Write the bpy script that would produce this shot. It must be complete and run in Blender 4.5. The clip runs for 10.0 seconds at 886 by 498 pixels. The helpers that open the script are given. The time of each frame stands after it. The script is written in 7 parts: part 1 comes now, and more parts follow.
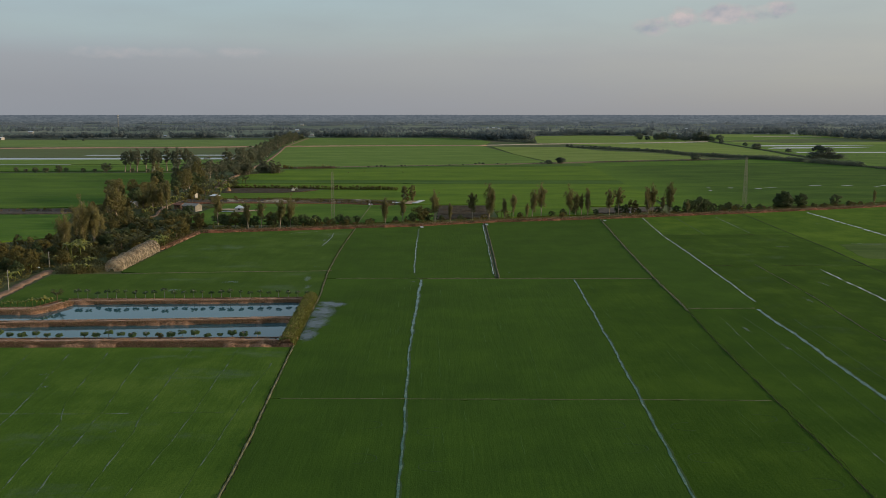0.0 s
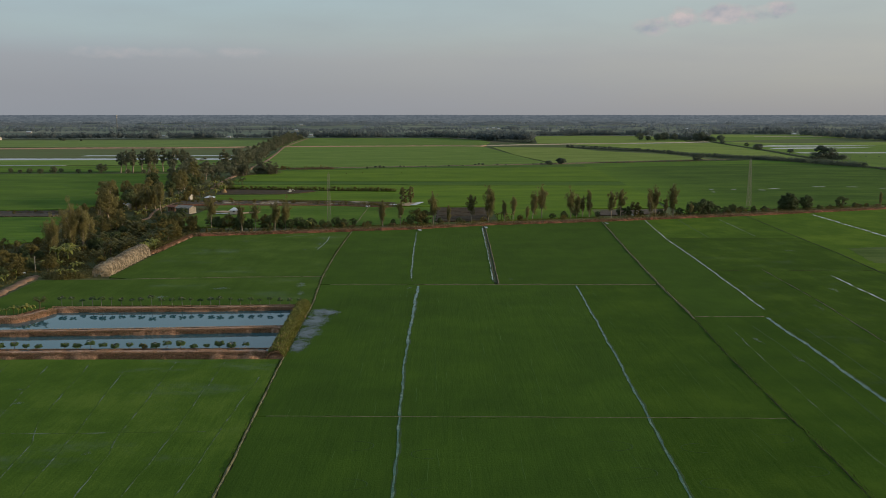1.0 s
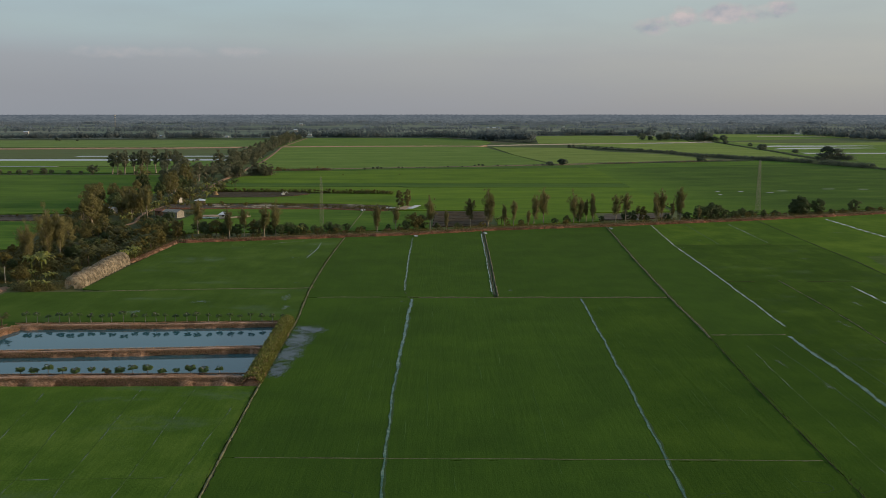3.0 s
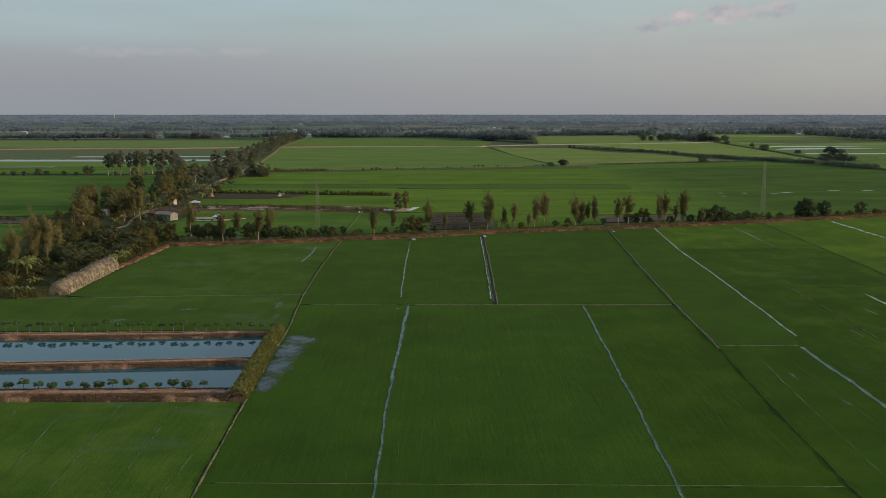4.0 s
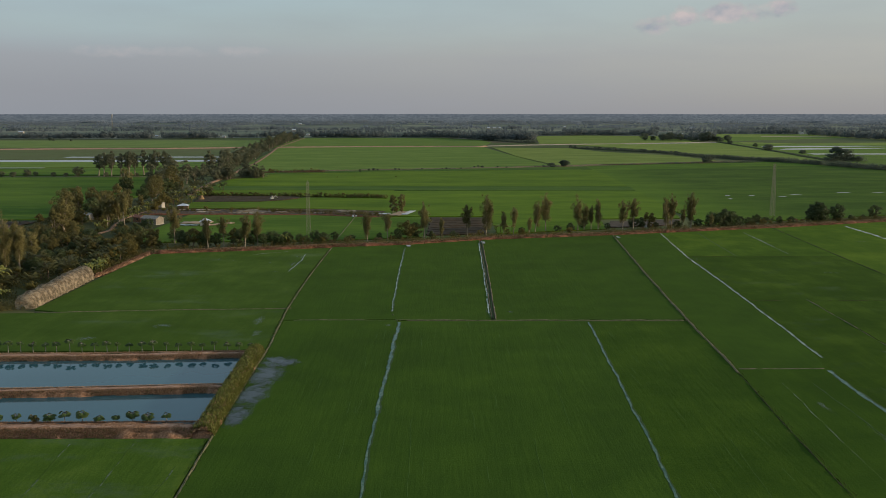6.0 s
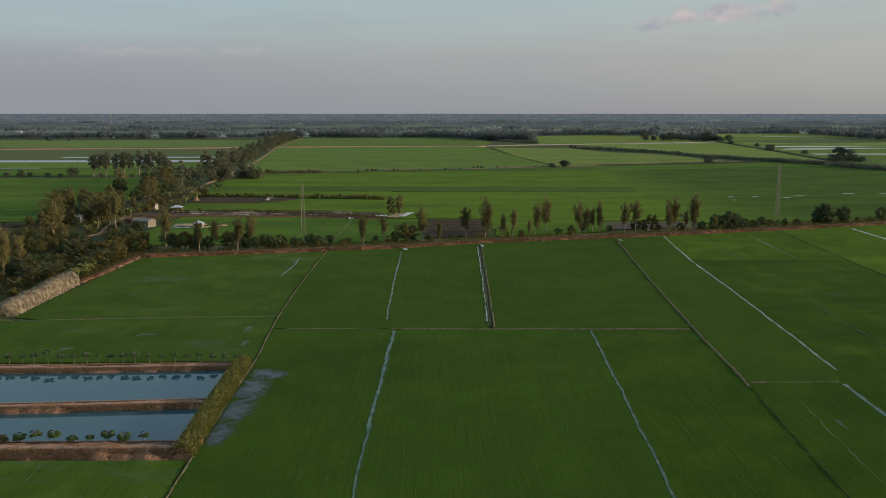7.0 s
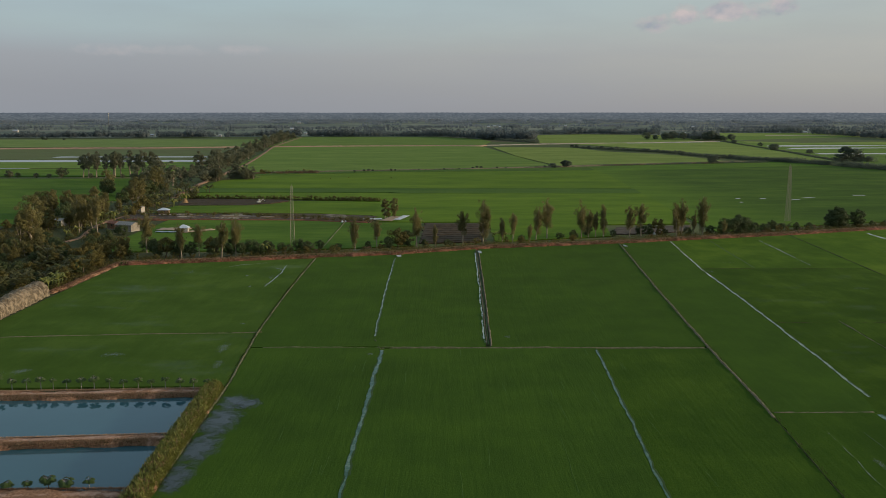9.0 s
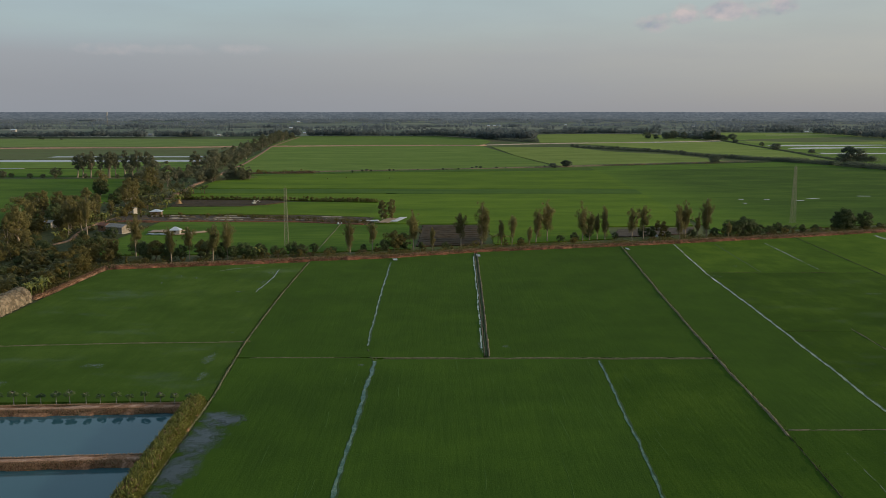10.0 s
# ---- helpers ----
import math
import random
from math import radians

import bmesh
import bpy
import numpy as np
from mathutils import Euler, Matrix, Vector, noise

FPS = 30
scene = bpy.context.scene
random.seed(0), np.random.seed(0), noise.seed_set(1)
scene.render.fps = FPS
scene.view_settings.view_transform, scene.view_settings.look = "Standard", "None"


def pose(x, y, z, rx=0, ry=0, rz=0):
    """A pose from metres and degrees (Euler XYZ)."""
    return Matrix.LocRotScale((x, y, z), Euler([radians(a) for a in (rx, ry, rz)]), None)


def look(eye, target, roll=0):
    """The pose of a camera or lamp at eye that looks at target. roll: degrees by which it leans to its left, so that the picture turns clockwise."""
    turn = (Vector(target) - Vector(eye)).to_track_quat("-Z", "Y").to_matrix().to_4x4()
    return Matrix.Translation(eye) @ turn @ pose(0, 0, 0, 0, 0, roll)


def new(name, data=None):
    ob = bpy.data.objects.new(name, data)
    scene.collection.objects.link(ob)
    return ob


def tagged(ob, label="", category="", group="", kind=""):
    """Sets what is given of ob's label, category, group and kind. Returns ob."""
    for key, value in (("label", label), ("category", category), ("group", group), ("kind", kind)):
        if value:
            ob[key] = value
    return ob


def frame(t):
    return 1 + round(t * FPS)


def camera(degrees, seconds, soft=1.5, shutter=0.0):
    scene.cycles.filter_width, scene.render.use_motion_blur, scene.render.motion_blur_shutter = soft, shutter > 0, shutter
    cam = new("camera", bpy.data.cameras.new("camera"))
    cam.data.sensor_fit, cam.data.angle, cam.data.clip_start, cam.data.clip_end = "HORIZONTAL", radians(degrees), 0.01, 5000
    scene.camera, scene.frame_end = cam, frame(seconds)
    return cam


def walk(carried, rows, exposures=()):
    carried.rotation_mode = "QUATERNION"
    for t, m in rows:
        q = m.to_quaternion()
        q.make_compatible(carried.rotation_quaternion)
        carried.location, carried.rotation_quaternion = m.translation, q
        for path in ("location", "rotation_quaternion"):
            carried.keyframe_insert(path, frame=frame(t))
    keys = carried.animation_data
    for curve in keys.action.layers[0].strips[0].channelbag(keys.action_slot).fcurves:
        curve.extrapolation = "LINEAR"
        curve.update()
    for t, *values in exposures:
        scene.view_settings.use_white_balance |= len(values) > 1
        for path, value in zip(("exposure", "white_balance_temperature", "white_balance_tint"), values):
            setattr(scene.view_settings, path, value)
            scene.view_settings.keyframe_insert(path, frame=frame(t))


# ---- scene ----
cam = camera(52.0, 10.0, soft=0.75)
PATH = [
    (0, (-1.213, -0.786, 49.325), (-1.207, 1.192, 49.031), 0.0),
    (1, (-0.514, 8.060, 49.520), (-0.508, 10.038, 49.226), 0.0),
    (2.5, (0.580, 21.324, 49.801), (0.585, 23.302, 49.506), 0.0),
    (4, (1.728, 34.581, 50.059), (1.732, 36.559, 49.764), 0.0),
    (5.5, (2.930, 47.831, 50.286), (2.933, 49.809, 49.990), 0.0),
    (7, (4.185, 61.075, 50.473), (4.188, 63.053, 50.176), 0.0),
    (8.5, (5.494, 74.311, 50.611), (5.496, 76.289, 50.312), 0.0),
    (10, (6.857, 87.541, 50.691), (6.859, 89.519, 50.390), 0.0),
]
walk(cam, [(t, look(eye, target, roll)) for t, eye, target, roll in PATH])
scene.view_settings.exposure = 0.10

# ---- sky and sun ----
SUN_EL, SUN_AZ = 9.5, 93.0  # degrees above the horizon; clockwise from +Y
world = bpy.data.worlds.new("sky")
scene.world = world
world.use_nodes = True
wn, wl = world.node_tree.nodes, world.node_tree.links
wn.clear()


def wnode(kind, **inputs):
    n = wn.new(kind)
    for k, v in inputs.items():
        n.inputs[k.replace("_", " ")].default_value = v
    return n


def wmath(op, a, b=0.0, c=0.0, clamp=False):
    n = wn.new("ShaderNodeMath")
    n.operation, n.use_clamp = op, clamp
    for i, v in enumerate((a, b, c)):
        if isinstance(v, (int, float)):
            n.inputs[i].default_value = v
        else:
            wl.new(v, n.inputs[i])
    return n.outputs[0]


def wramp(fac, stops):
    n = wn.new("ShaderNodeValToRGB")
    e = n.color_ramp.elements
    for i, (p, col) in enumerate(stops):
        el = e[i] if i < 2 else e.new(p)
        el.position, el.color = p, (*col, 1)
    wl.new(fac, n.inputs[0])
    return n.outputs[0]


def wmix(fac, a, b):
    n = wn.new("ShaderNodeMix")
    n.data_type = "RGBA"
    for i, v in ((0, fac), (6, a), (7, b)):
        if isinstance(v, (int, float)):
            n.inputs[i].default_value = v
        elif isinstance(v, tuple):
            n.inputs[i].default_value = (*v, 1)
        else:
            wl.new(v, n.inputs[i])
    return n.outputs[2]


sky = wn.new("ShaderNodeTexSky")
sky.sky_type, sky.sun_disc = "NISHITA", False
sky.sun_elevation, sky.sun_rotation = radians(SUN_EL), radians(SUN_AZ)
sky.air_density, sky.dust_density, sky.ozone_density = 1.0, 1.5, 1.2
way = wn.new("ShaderNodeTexCoord").outputs["Generated"]
sep = wn.new("ShaderNodeSeparateXYZ")
wl.new(way, sep.inputs[0])
dx, dy, dz = sep.outputs


def wnoise(scale, stretch, detail=4.0, rough=0.55, shift=0.0):
    m = wn.new("ShaderNodeMapping")
    m.inputs["Scale"].default_value = stretch
    m.inputs["Location"].default_value = (shift, shift * 0.7, 0)
    wl.new(way, m.inputs[0])
    n = wnode("ShaderNodeTexNoise", Scale=scale, Detail=detail, Roughness=rough)
    wl.new(m.outputs[0], n.inputs["Vector"])
    return n.outputs[0]


# a thin veil of evening cloud, thickest low down, warmer towards the sun
veil_noise = wnoise(3.2, (1, 1, 8), 5.0, 0.5)
edge = wmath("ADD", dz, wmath("MULTIPLY", wmath("SUBTRACT", veil_noise, 0.5), 0.07))
veil_mask = wramp(edge, [(0.0, (0.96,) * 3), (0.068, (0.93,) * 3), (0.115, (0.74,) * 3), (0.3, (0.62,) * 3), (0.9, (0.5,) * 3)])
veil_cool = wramp(dz, [(0.0, (0.262, 0.280, 0.312)), (0.027, (0.276, 0.292, 0.326)), (0.057, (0.310, 0.330, 0.365)), (0.084, (0.355, 0.435, 0.470)), (0.14, (0.385, 0.52, 0.60)), (0.3, (0.36, 0.52, 0.64)), (0.6, (0.42, 0.55, 0.63))])
veil_warm = wramp(dz, [(0.0, (0.318, 0.308, 0.306)), (0.034, (0.392, 0.390, 0.366)), (0.067, (0.440, 0.440, 0.405)), (0.10, (0.425, 0.460, 0.450)), (0.15, (0.46, 0.52, 0.53)), (0.5, (0.48, 0.56, 0.58))])
side = wmath("MULTIPLY_ADD", dx, 1.15, 0.38, clamp=True)
veil_col = wmix(side, veil_cool, veil_warm)
broad = wmath("MULTIPLY_ADD", wnoise(5.0, (1, 1, 5), 4.0, 0.55, 3.3), 2.4, -0.75, clamp=True)
veil_col = wmix(wmath("MULTIPLY", broad, 0.35), veil_col, (0.300, 0.318, 0.362))


def puff(centre, size, seed):
    """A mask for one small heap of cloud round a direction."""
    parts = []
    for out, c, s in zip((dx, dy, dz), centre, size):
        d = wmath("DIVIDE", wmath("SUBTRACT", out, c), s)
        parts.append(wmath("MULTIPLY", d, d))
    r2 = wmath("ADD", wmath("ADD", parts[0], parts[1]), parts[2])
    n = wnoise(40.0, (1, 1, 1.6), 5.0, 0.6, seed)
    v = wmath("SUBTRACT", wmath("ADD", wmath("MULTIPLY", n, 3.4), -0.72), r2)
    return wmath("MULTIPLY", v, 1.15, clamp=True)


puffs = [puff((0.2190, 0.9714, 0.0905), (0.022, 0.2, 0.0105), 1.3), puff((0.2500, 0.9625, 0.0990), (0.019, 0.2, 0.0105), 4.1), puff((0.2890, 0.9510, 0.1005), (0.024, 0.2, 0.0115), 7.7),
         puff((0.3160, 0.9430, 0.1008), (0.022, 0.2, 0.0105), 2.9), puff((0.3370, 0.9355, 0.1040), (0.018, 0.2, 0.0085), 5.9)]
# fainter heads low on the other side
PALE = [puff((-0.211, 0.975, 0.0640), (0.030, 0.3, 0.007), 5.2), puff((-0.338, 0.939, 0.0618), (0.045, 0.3, 0.007), 6.3), puff((-0.275, 0.959, 0.0622), (0.040, 0.3, 0.006), 8.8)]
heap = wmath("MULTIPLY", PALE[2], 0.2)
for p in PALE[:2]:
    heap = wmath("MAXIMUM", heap, wmath("MULTIPLY", p, 0.34))
for p in puffs:
    heap = wmath("MAXIMUM", heap, p)
heap_col = wmix(wmath("MULTIPLY_ADD", wnoise(46.0, (1, 1, 1.6), 3.0, 0.5, 2.0), 2.4, -0.7, clamp=True), (0.32, 0.35, 0.40), (0.54, 0.475, 0.475))
cloud_col = wmix(heap, veil_col, heap_col)
cloud_mask = wmath("MAXIMUM", veil_mask, wmath("MULTIPLY", heap, 0.95))
bg_sky, bg_cloud = wnode("ShaderNodeBackground", Strength=0.14), wnode("ShaderNodeBackground", Strength=1.0)
wl.new(sky.outputs[0], bg_sky.inputs[0])
wl.new(cloud_col, bg_cloud.inputs[0])
mixed, world_out = wn.new("ShaderNodeMixShader"), wn.new("ShaderNodeOutputWorld")
wl.new(cloud_mask, mixed.inputs[0])
wl.new(bg_sky.outputs[0], mixed.inputs[1])
wl.new(bg_cloud.outputs[0], mixed.inputs[2])
wl.new(mixed.outputs[0], world_out.inputs[0])

sun = new("sun", bpy.data.lights.new("sun", "SUN"))
sun.data.energy, sun.data.angle, sun.data.color = 3.2, radians(1.0), (1.0, 0.80, 0.56)
sun_to = Vector((math.sin(radians(SUN_AZ)) * math.cos(radians(SUN_EL)), math.cos(radians(SUN_AZ)) * math.cos(radians(SUN_EL)), math.sin(radians(SUN_EL))))
sun.matrix_world = look(sun_to * 300, (0, 0, 0))

# ---- materials ----


class Nodes:
    """Short calls to build one material."""

    def __init__(self, name):
        self.mat = bpy.data.materials.new(name)
        self.mat.use_nodes = True
        self.t = self.mat.node_tree
        self.t.nodes.clear()
        self.out = self.t.nodes.new("ShaderNodeOutputMaterial")
        self.pos = self.t.nodes.new("ShaderNodeNewGeometry")

    def put(self, v, socket):
        if isinstance(v, (int, float)):
            socket.default_value = v
        elif isinstance(v, tuple):
            socket.default_value = (*v, 1) if len(v) == 3 and len(socket.default_value) == 4 else v
        else:
            self.t.links.new(v, socket)

    def noise(self, scale, stretch=(1, 1, 1), detail=4.0, rough=0.55, turn=0.0, local=False):
        m = self.t.nodes.new("ShaderNodeMapping")
        m.inputs["Scale"].default_value = stretch
        m.inputs["Rotation"].default_value = (0, 0, radians(turn))
        if local:
            self.put(self.t.nodes.new("ShaderNodeTexCoord").outputs["Object"], m.inputs[0])
        else:
            self.put(self.pos.outputs["Position"], m.inputs[0])
        n = self.t.nodes.new("ShaderNodeTexNoise")
        n.inputs["Scale"].default_value, n.inputs["Detail"].default_value, n.inputs["Roughness"].default_value = scale, detail, rough
        self.put(m.outputs[0], n.inputs["Vector"])
        return n.outputs[0]

    def ramp(self, fac, stops):
        n = self.t.nodes.new("ShaderNodeValToRGB")
        e = n.color_ramp.elements
        for i, (p, col) in enumerate(stops):
            el = e[i] if i < 2 else e.new(p)
            el.position = p
            el.color = (*col, 1) if isinstance(col, tuple) else (col, col, col, 1)
        self.put(fac, n.inputs[0])
        return n.outputs[0]

    def math(self, op, a, b=0.0, c=0.0, clamp=False):
        n = self.t.nodes.new("ShaderNodeMath")
        n.operation, n.use_clamp = op, clamp
        for i, v in enumerate((a, b, c)):
            self.put(v, n.inputs[i])
        return n.outputs[0]

    def mix(self, fac, a, b, blend="MIX"):
        n = self.t.nodes.new("ShaderNodeMix")
        n.data_type, n.blend_type = "RGBA", blend
        for i, v in ((0, fac), (6, a), (7, b)):
            self.put(v, n.inputs[i])
        return n.outputs[2]

    def bump(self, height, strength, distance):
        n = self.t.nodes.new("ShaderNodeBump")
        n.inputs["Strength"].default_value, n.inputs["Distance"].default_value = strength, distance
        self.put(height, n.inputs["Height"])
        return n.outputs[0]

    def shader(self, colour, rough=0.8, normal=None, metal=0.0, spec=0.5, ior=1.45, sheen=0.0):
        n = self.t.nodes.new("ShaderNodeBsdfPrincipled")
        self.put(colour, n.inputs["Base Color"])
        self.put(rough, n.inputs["Roughness"])
        self.put(metal, n.inputs["Metallic"])
        self.put(spec, n.inputs["Specular IOR Level"])
        n.inputs["IOR"].default_value = ior
        n.inputs["Sheen Weight"].default_value, n.inputs["Sheen Roughness"].default_value = sheen, 0.4
        n.inputs["Sheen Tint"].default_value = (0.55, 0.75, 0.25, 1)
        if normal is not None:
            self.put(normal, n.inputs["Normal"])
        return n.outputs[0]

    def blend(self, fac, a, b):
        n = self.t.nodes.new("ShaderNodeMixShader")
        self.put(fac, n.inputs[0])
        self.put(a, n.inputs[1])
        self.put(b, n.inputs[2])
        return n.outputs[0]

    def done(self, shader):
        self.put(shader, self.out.inputs[0])
        return self.mat


def rice(name, dark, mid, light, wet=0.0, wet_scale=0.06, rows=False, drift=None):
    n = Nodes(name)
    big = n.noise(0.022, (1, 1.6, 1), 5.0, 0.6)
    streak = n.noise(0.9, (1.0, 0.06, 1), 4.0, 0.6, 3.0) if rows else n.noise(0.5, (0.10, 1.0, 1), 4.0, 0.6)
    fine = n.noise(2.6, (1, 1, 1), 5.0, 0.7)
    band = n.noise(0.11, (1.0, 0.7, 1), 5.0, 0.65) if rows else n.math("ADD", n.math("MULTIPLY", n.noise(0.075, (0.14, 1.0, 1), 4.0, 0.6), 0.45), n.math("MULTIPLY", n.noise(0.035, (0.05, 1.0, 1), 3.0, 0.6), 0.55))
    v = n.math("ADD", n.math("MULTIPLY", n.math("ADD", n.math("MULTIPLY", big, 0.5), n.math("MULTIPLY", band, 0.5)), 0.68 if rows else 0.56), n.math("ADD", n.math("MULTIPLY", streak, 0.10 if rows else 0.26), n.math("MULTIPLY", fine, 0.22 if rows else 0.18)))
    col = n.ramp(v, [(0.42, dark), (0.50, mid), (0.58, light)] if rows else [(0.43, dark), (0.50, mid), (0.57, light)])
    if drift:  # the crop colour turns slowly from one green to another along x
        x0, x1, other = drift
        sp = n.t.nodes.new("ShaderNodeSeparateXYZ")
        n.put(n.pos.outputs["Position"], sp.inputs[0])
        wave = n.math("MULTIPLY_ADD", n.noise(0.012, (0.4, 1.6, 1), 4.0, 0.6), 70.0, n.math("ADD", sp.outputs[0], -35.0 - x0))
        col = n.mix(n.math("DIVIDE", wave, x1 - x0, clamp=True), n.ramp(v, [(0.40, other[0]), (0.50, other[1]), (0.60, other[2])]), col)
    tone = n.t.nodes.new("ShaderNodeObjectInfo").outputs["Random"]
    col = n.mix(1.0, col, n.ramp(tone, [(0.0, 0.96), (1.0, 1.04)] if rows else [(0.0, 0.86), (1.0, 1.1)]), "MULTIPLY")
    s = n.shader(col, 0.9, n.bump(n.math("ADD", n.math("MULTIPLY", fine, 0.6), n.math("MULTIPLY", streak, 0.6)), 0.4 if rows else 0.6, 0.3), spec=0.02 if rows else 0.05, sheen=0.02)
    if wet:
        m1 = n.noise(wet_scale, (1, 2.6, 1), 6.0, 0.66)
        m2 = n.noise(1.3, (0.5, 1.0, 1), 4.0, 0.6)
        mask = n.ramp(n.math("ADD", n.math("MULTIPLY", m1, 0.8), n.math("MULTIPLY", m2, 0.2)), [(0.56, 0.0), (0.74, wet)])
        s = n.blend(mask, s, n.shader((0.10, 0.115, 0.075), 0.12, spec=0.5, ior=1.33))
    return n.done(s)


def earth(name, dark, mid, light, scale=0.5, bump=0.15, rough=0.92):
    n = Nodes(name)
    a, b = n.noise(scale, (1, 1, 1), 6.0, 0.65), n.noise(scale * 9, (1, 1, 1), 4.0, 0.7)
    v = n.math("ADD", n.math("MULTIPLY", a, 0.6), n.math("MULTIPLY", b, 0.4))
    return n.done(n.shader(n.ramp(v, [(0.34, dark), (0.5, mid), (0.66, light)]), rough, n.bump(v, 0.8, bump), spec=0.2))


def leafy(name, dark, mid, light, glow=0.18, rough=0.55):
    n = Nodes(name)
    isle = n.pos.outputs["Random Per Island"]
    each = n.t.nodes.new("ShaderNodeObjectInfo").outputs["Random"]
    patch = n.noise(0.35, (1, 1, 1), 3.0, 0.6)
    v = n.math("ADD", n.math("MULTIPLY", isle, 0.22), n.math("ADD", n.math("MULTIPLY", each, 0.38), n.math("MULTIPLY", patch, 0.4)))
    col = n.ramp(v, [(0.15, dark), (0.5, mid), (0.9, light)])
    tr = n.t.nodes.new("ShaderNodeBsdfTranslucent")
    n.put(col, tr.inputs[0])
    return n.done(n.blend(glow, n.shader(col, rough, spec=0.25), tr.outputs[0]))


def water(name, colour, rough=0.05, ripple=0.02, spec=0.5):
    n = Nodes(name)
    w = n.noise(1.6, (1, 1, 1), 3.0, 0.5)
    return n.done(n.shader(n.mix(n.noise(0.08), colour, tuple(c * 1.25 for c in colour)), rough, n.bump(w, 0.25, ripple), spec=spec, ior=1.33))


def plain(name, colour, rough=0.7, metal=0.0, dirt=0.25, scale=1.5, spec=0.4):
    n = Nodes(name)
    v = n.noise(scale, (1, 1, 1), 6.0, 0.65)
    col = n.ramp(v, [(0.3, tuple(c * (1 - dirt) for c in colour)), (0.6, colour)])
    return n.done(n.shader(col, rough, n.bump(v, 0.25, 0.02), metal, spec))


RICE_NEAR = rice("rice_deep_green", (0.034, 0.070, 0.010), (0.041, 0.083, 0.011), (0.050, 0.097, 0.012), rows=True)
# a touch darker than RICE_NEAR in all but its lightest patches
RICE_EAST = rice("rice_east_green", (0.031, 0.066, 0.008), (0.040, 0.081, 0.009), (0.055, 0.100, 0.011), rows=True)
RICE_LIGHT = rice("rice_light_green", (0.054, 0.104, 0.011), (0.073, 0.129, 0.013), (0.104, 0.163, 0.017), rows=True)
RICE_WEST = rice("rice_deep_wet", (0.040, 0.077, 0.011), (0.051, 0.094, 0.014), (0.070, 0.117, 0.019), wet=0.22, wet_scale=0.028, rows=True)
RICE_WET = rice("rice_thin_wet", (0.048, 0.095, 0.012), (0.064, 0.118, 0.015), (0.092, 0.148, 0.022), wet=0.30, wet_scale=0.028, rows=True)
RICE_RIGHT = rice("rice_fresh_green", (0.029, 0.062, 0.007), (0.039, 0.078, 0.008), (0.062, 0.108, 0.012), wet=0.14, wet_scale=0.05, rows=True)
RICE_FRESH = rice("rice_young_green", (0.042, 0.084, 0.009), (0.056, 0.105, 0.011), (0.082, 0.136, 0.014), rows=True)
RICE_BRIGHT = rice("rice_bright_green", (0.062, 0.122, 0.011), (0.096, 0.166, 0.013), (0.130, 0.206, 0.017))
RICE_MID = rice("rice_mid_green", (0.047, 0.101, 0.011), (0.072, 0.141, 0.016), (0.110, 0.185, 0.021))
RICE_DARK = rice("rice_bluish_green", (0.042, 0.090, 0.017), (0.058, 0.114, 0.020), (0.086, 0.148, 0.024))
RICE_TURN = rice("rice_bright_to_bluish", (0.029, 0.064, 0.009), (0.042, 0.086, 0.011), (0.068, 0.120, 0.015), drift=(110.0, 190.0, ((0.062, 0.122, 0.013), (0.092, 0.163, 0.016), (0.118, 0.194, 0.020))))
RICE_YELLOW = rice("rice_ripening", (0.124, 0.180, 0.038), (0.170, 0.226, 0.050), (0.226, 0.270, 0.070))
RICE_PALE = rice("rice_sparse_pale", (0.052, 0.086, 0.018), (0.072, 0.108, 0.025), (0.098, 0.130, 0.036), wet=0.45, wet_scale=0.05)
# far crops: distance haze paled into the green, strongest in RICE_HAZY
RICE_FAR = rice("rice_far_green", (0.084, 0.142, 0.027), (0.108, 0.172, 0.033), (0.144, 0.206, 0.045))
RICE_HAZY = rice("rice_haze_tinted_green", (0.108, 0.168, 0.046), (0.138, 0.204, 0.056), (0.178, 0.242, 0.072))
FALLOW = rice("fallow_field", (0.087, 0.103, 0.049), (0.112, 0.125, 0.063), (0.097, 0.148, 0.054))


def thin_water(name, amount, colour, lack=2.3, gain=4.2):
    """A film of water that thins out into the rice towards its rim."""
    n = Nodes(name)
    q = n.t.nodes.new("ShaderNodeTexCoord").outputs["Object"]
    r = n.t.nodes.new("ShaderNodeVectorMath")
    r.operation = "LENGTH"
    n.put(q, r.inputs[0])
    m = n.math("ADD", n.math("MULTIPLY", n.noise(0.5, (1, 1, 1), 5.0, 0.6), 0.7), n.math("MULTIPLY", n.noise(2.4, (1, 1, 1), 3.0, 0.6), 0.3))
    body = n.math("MULTIPLY", n.math("SUBTRACT", 1.0, r.outputs["Value"]), 1.5)
    fade = n.math("MULTIPLY", n.math("MULTIPLY_ADD", m, gain, n.math("ADD", body, -lack), clamp=True), n.math("MULTIPLY", body, 2.0, clamp=True))
    film = n.shader(colour, 0.14, n.bump(m, 0.2, 0.02), spec=0.5, ior=1.33)
    return n.done(n.blend(n.math("MULTIPLY", fade, amount), n.t.nodes.new("ShaderNodeBsdfTransparent").outputs[0], film))


PUDDLE = thin_water("water_between_rice", 0.82, (0.040, 0.048, 0.045))
# SHEEN: whitish base colour painted for the gleam of sky on wet patches
SHEEN = thin_water("wet_sheen_on_rice", 0.48, (0.22, 0.25, 0.20), 2.3, 2.6)
FURROW = earth("wet_furrow", (0.020, 0.046, 0.007), (0.028, 0.060, 0.009), (0.046, 0.084, 0.014), 0.8, 0.05, 0.7)


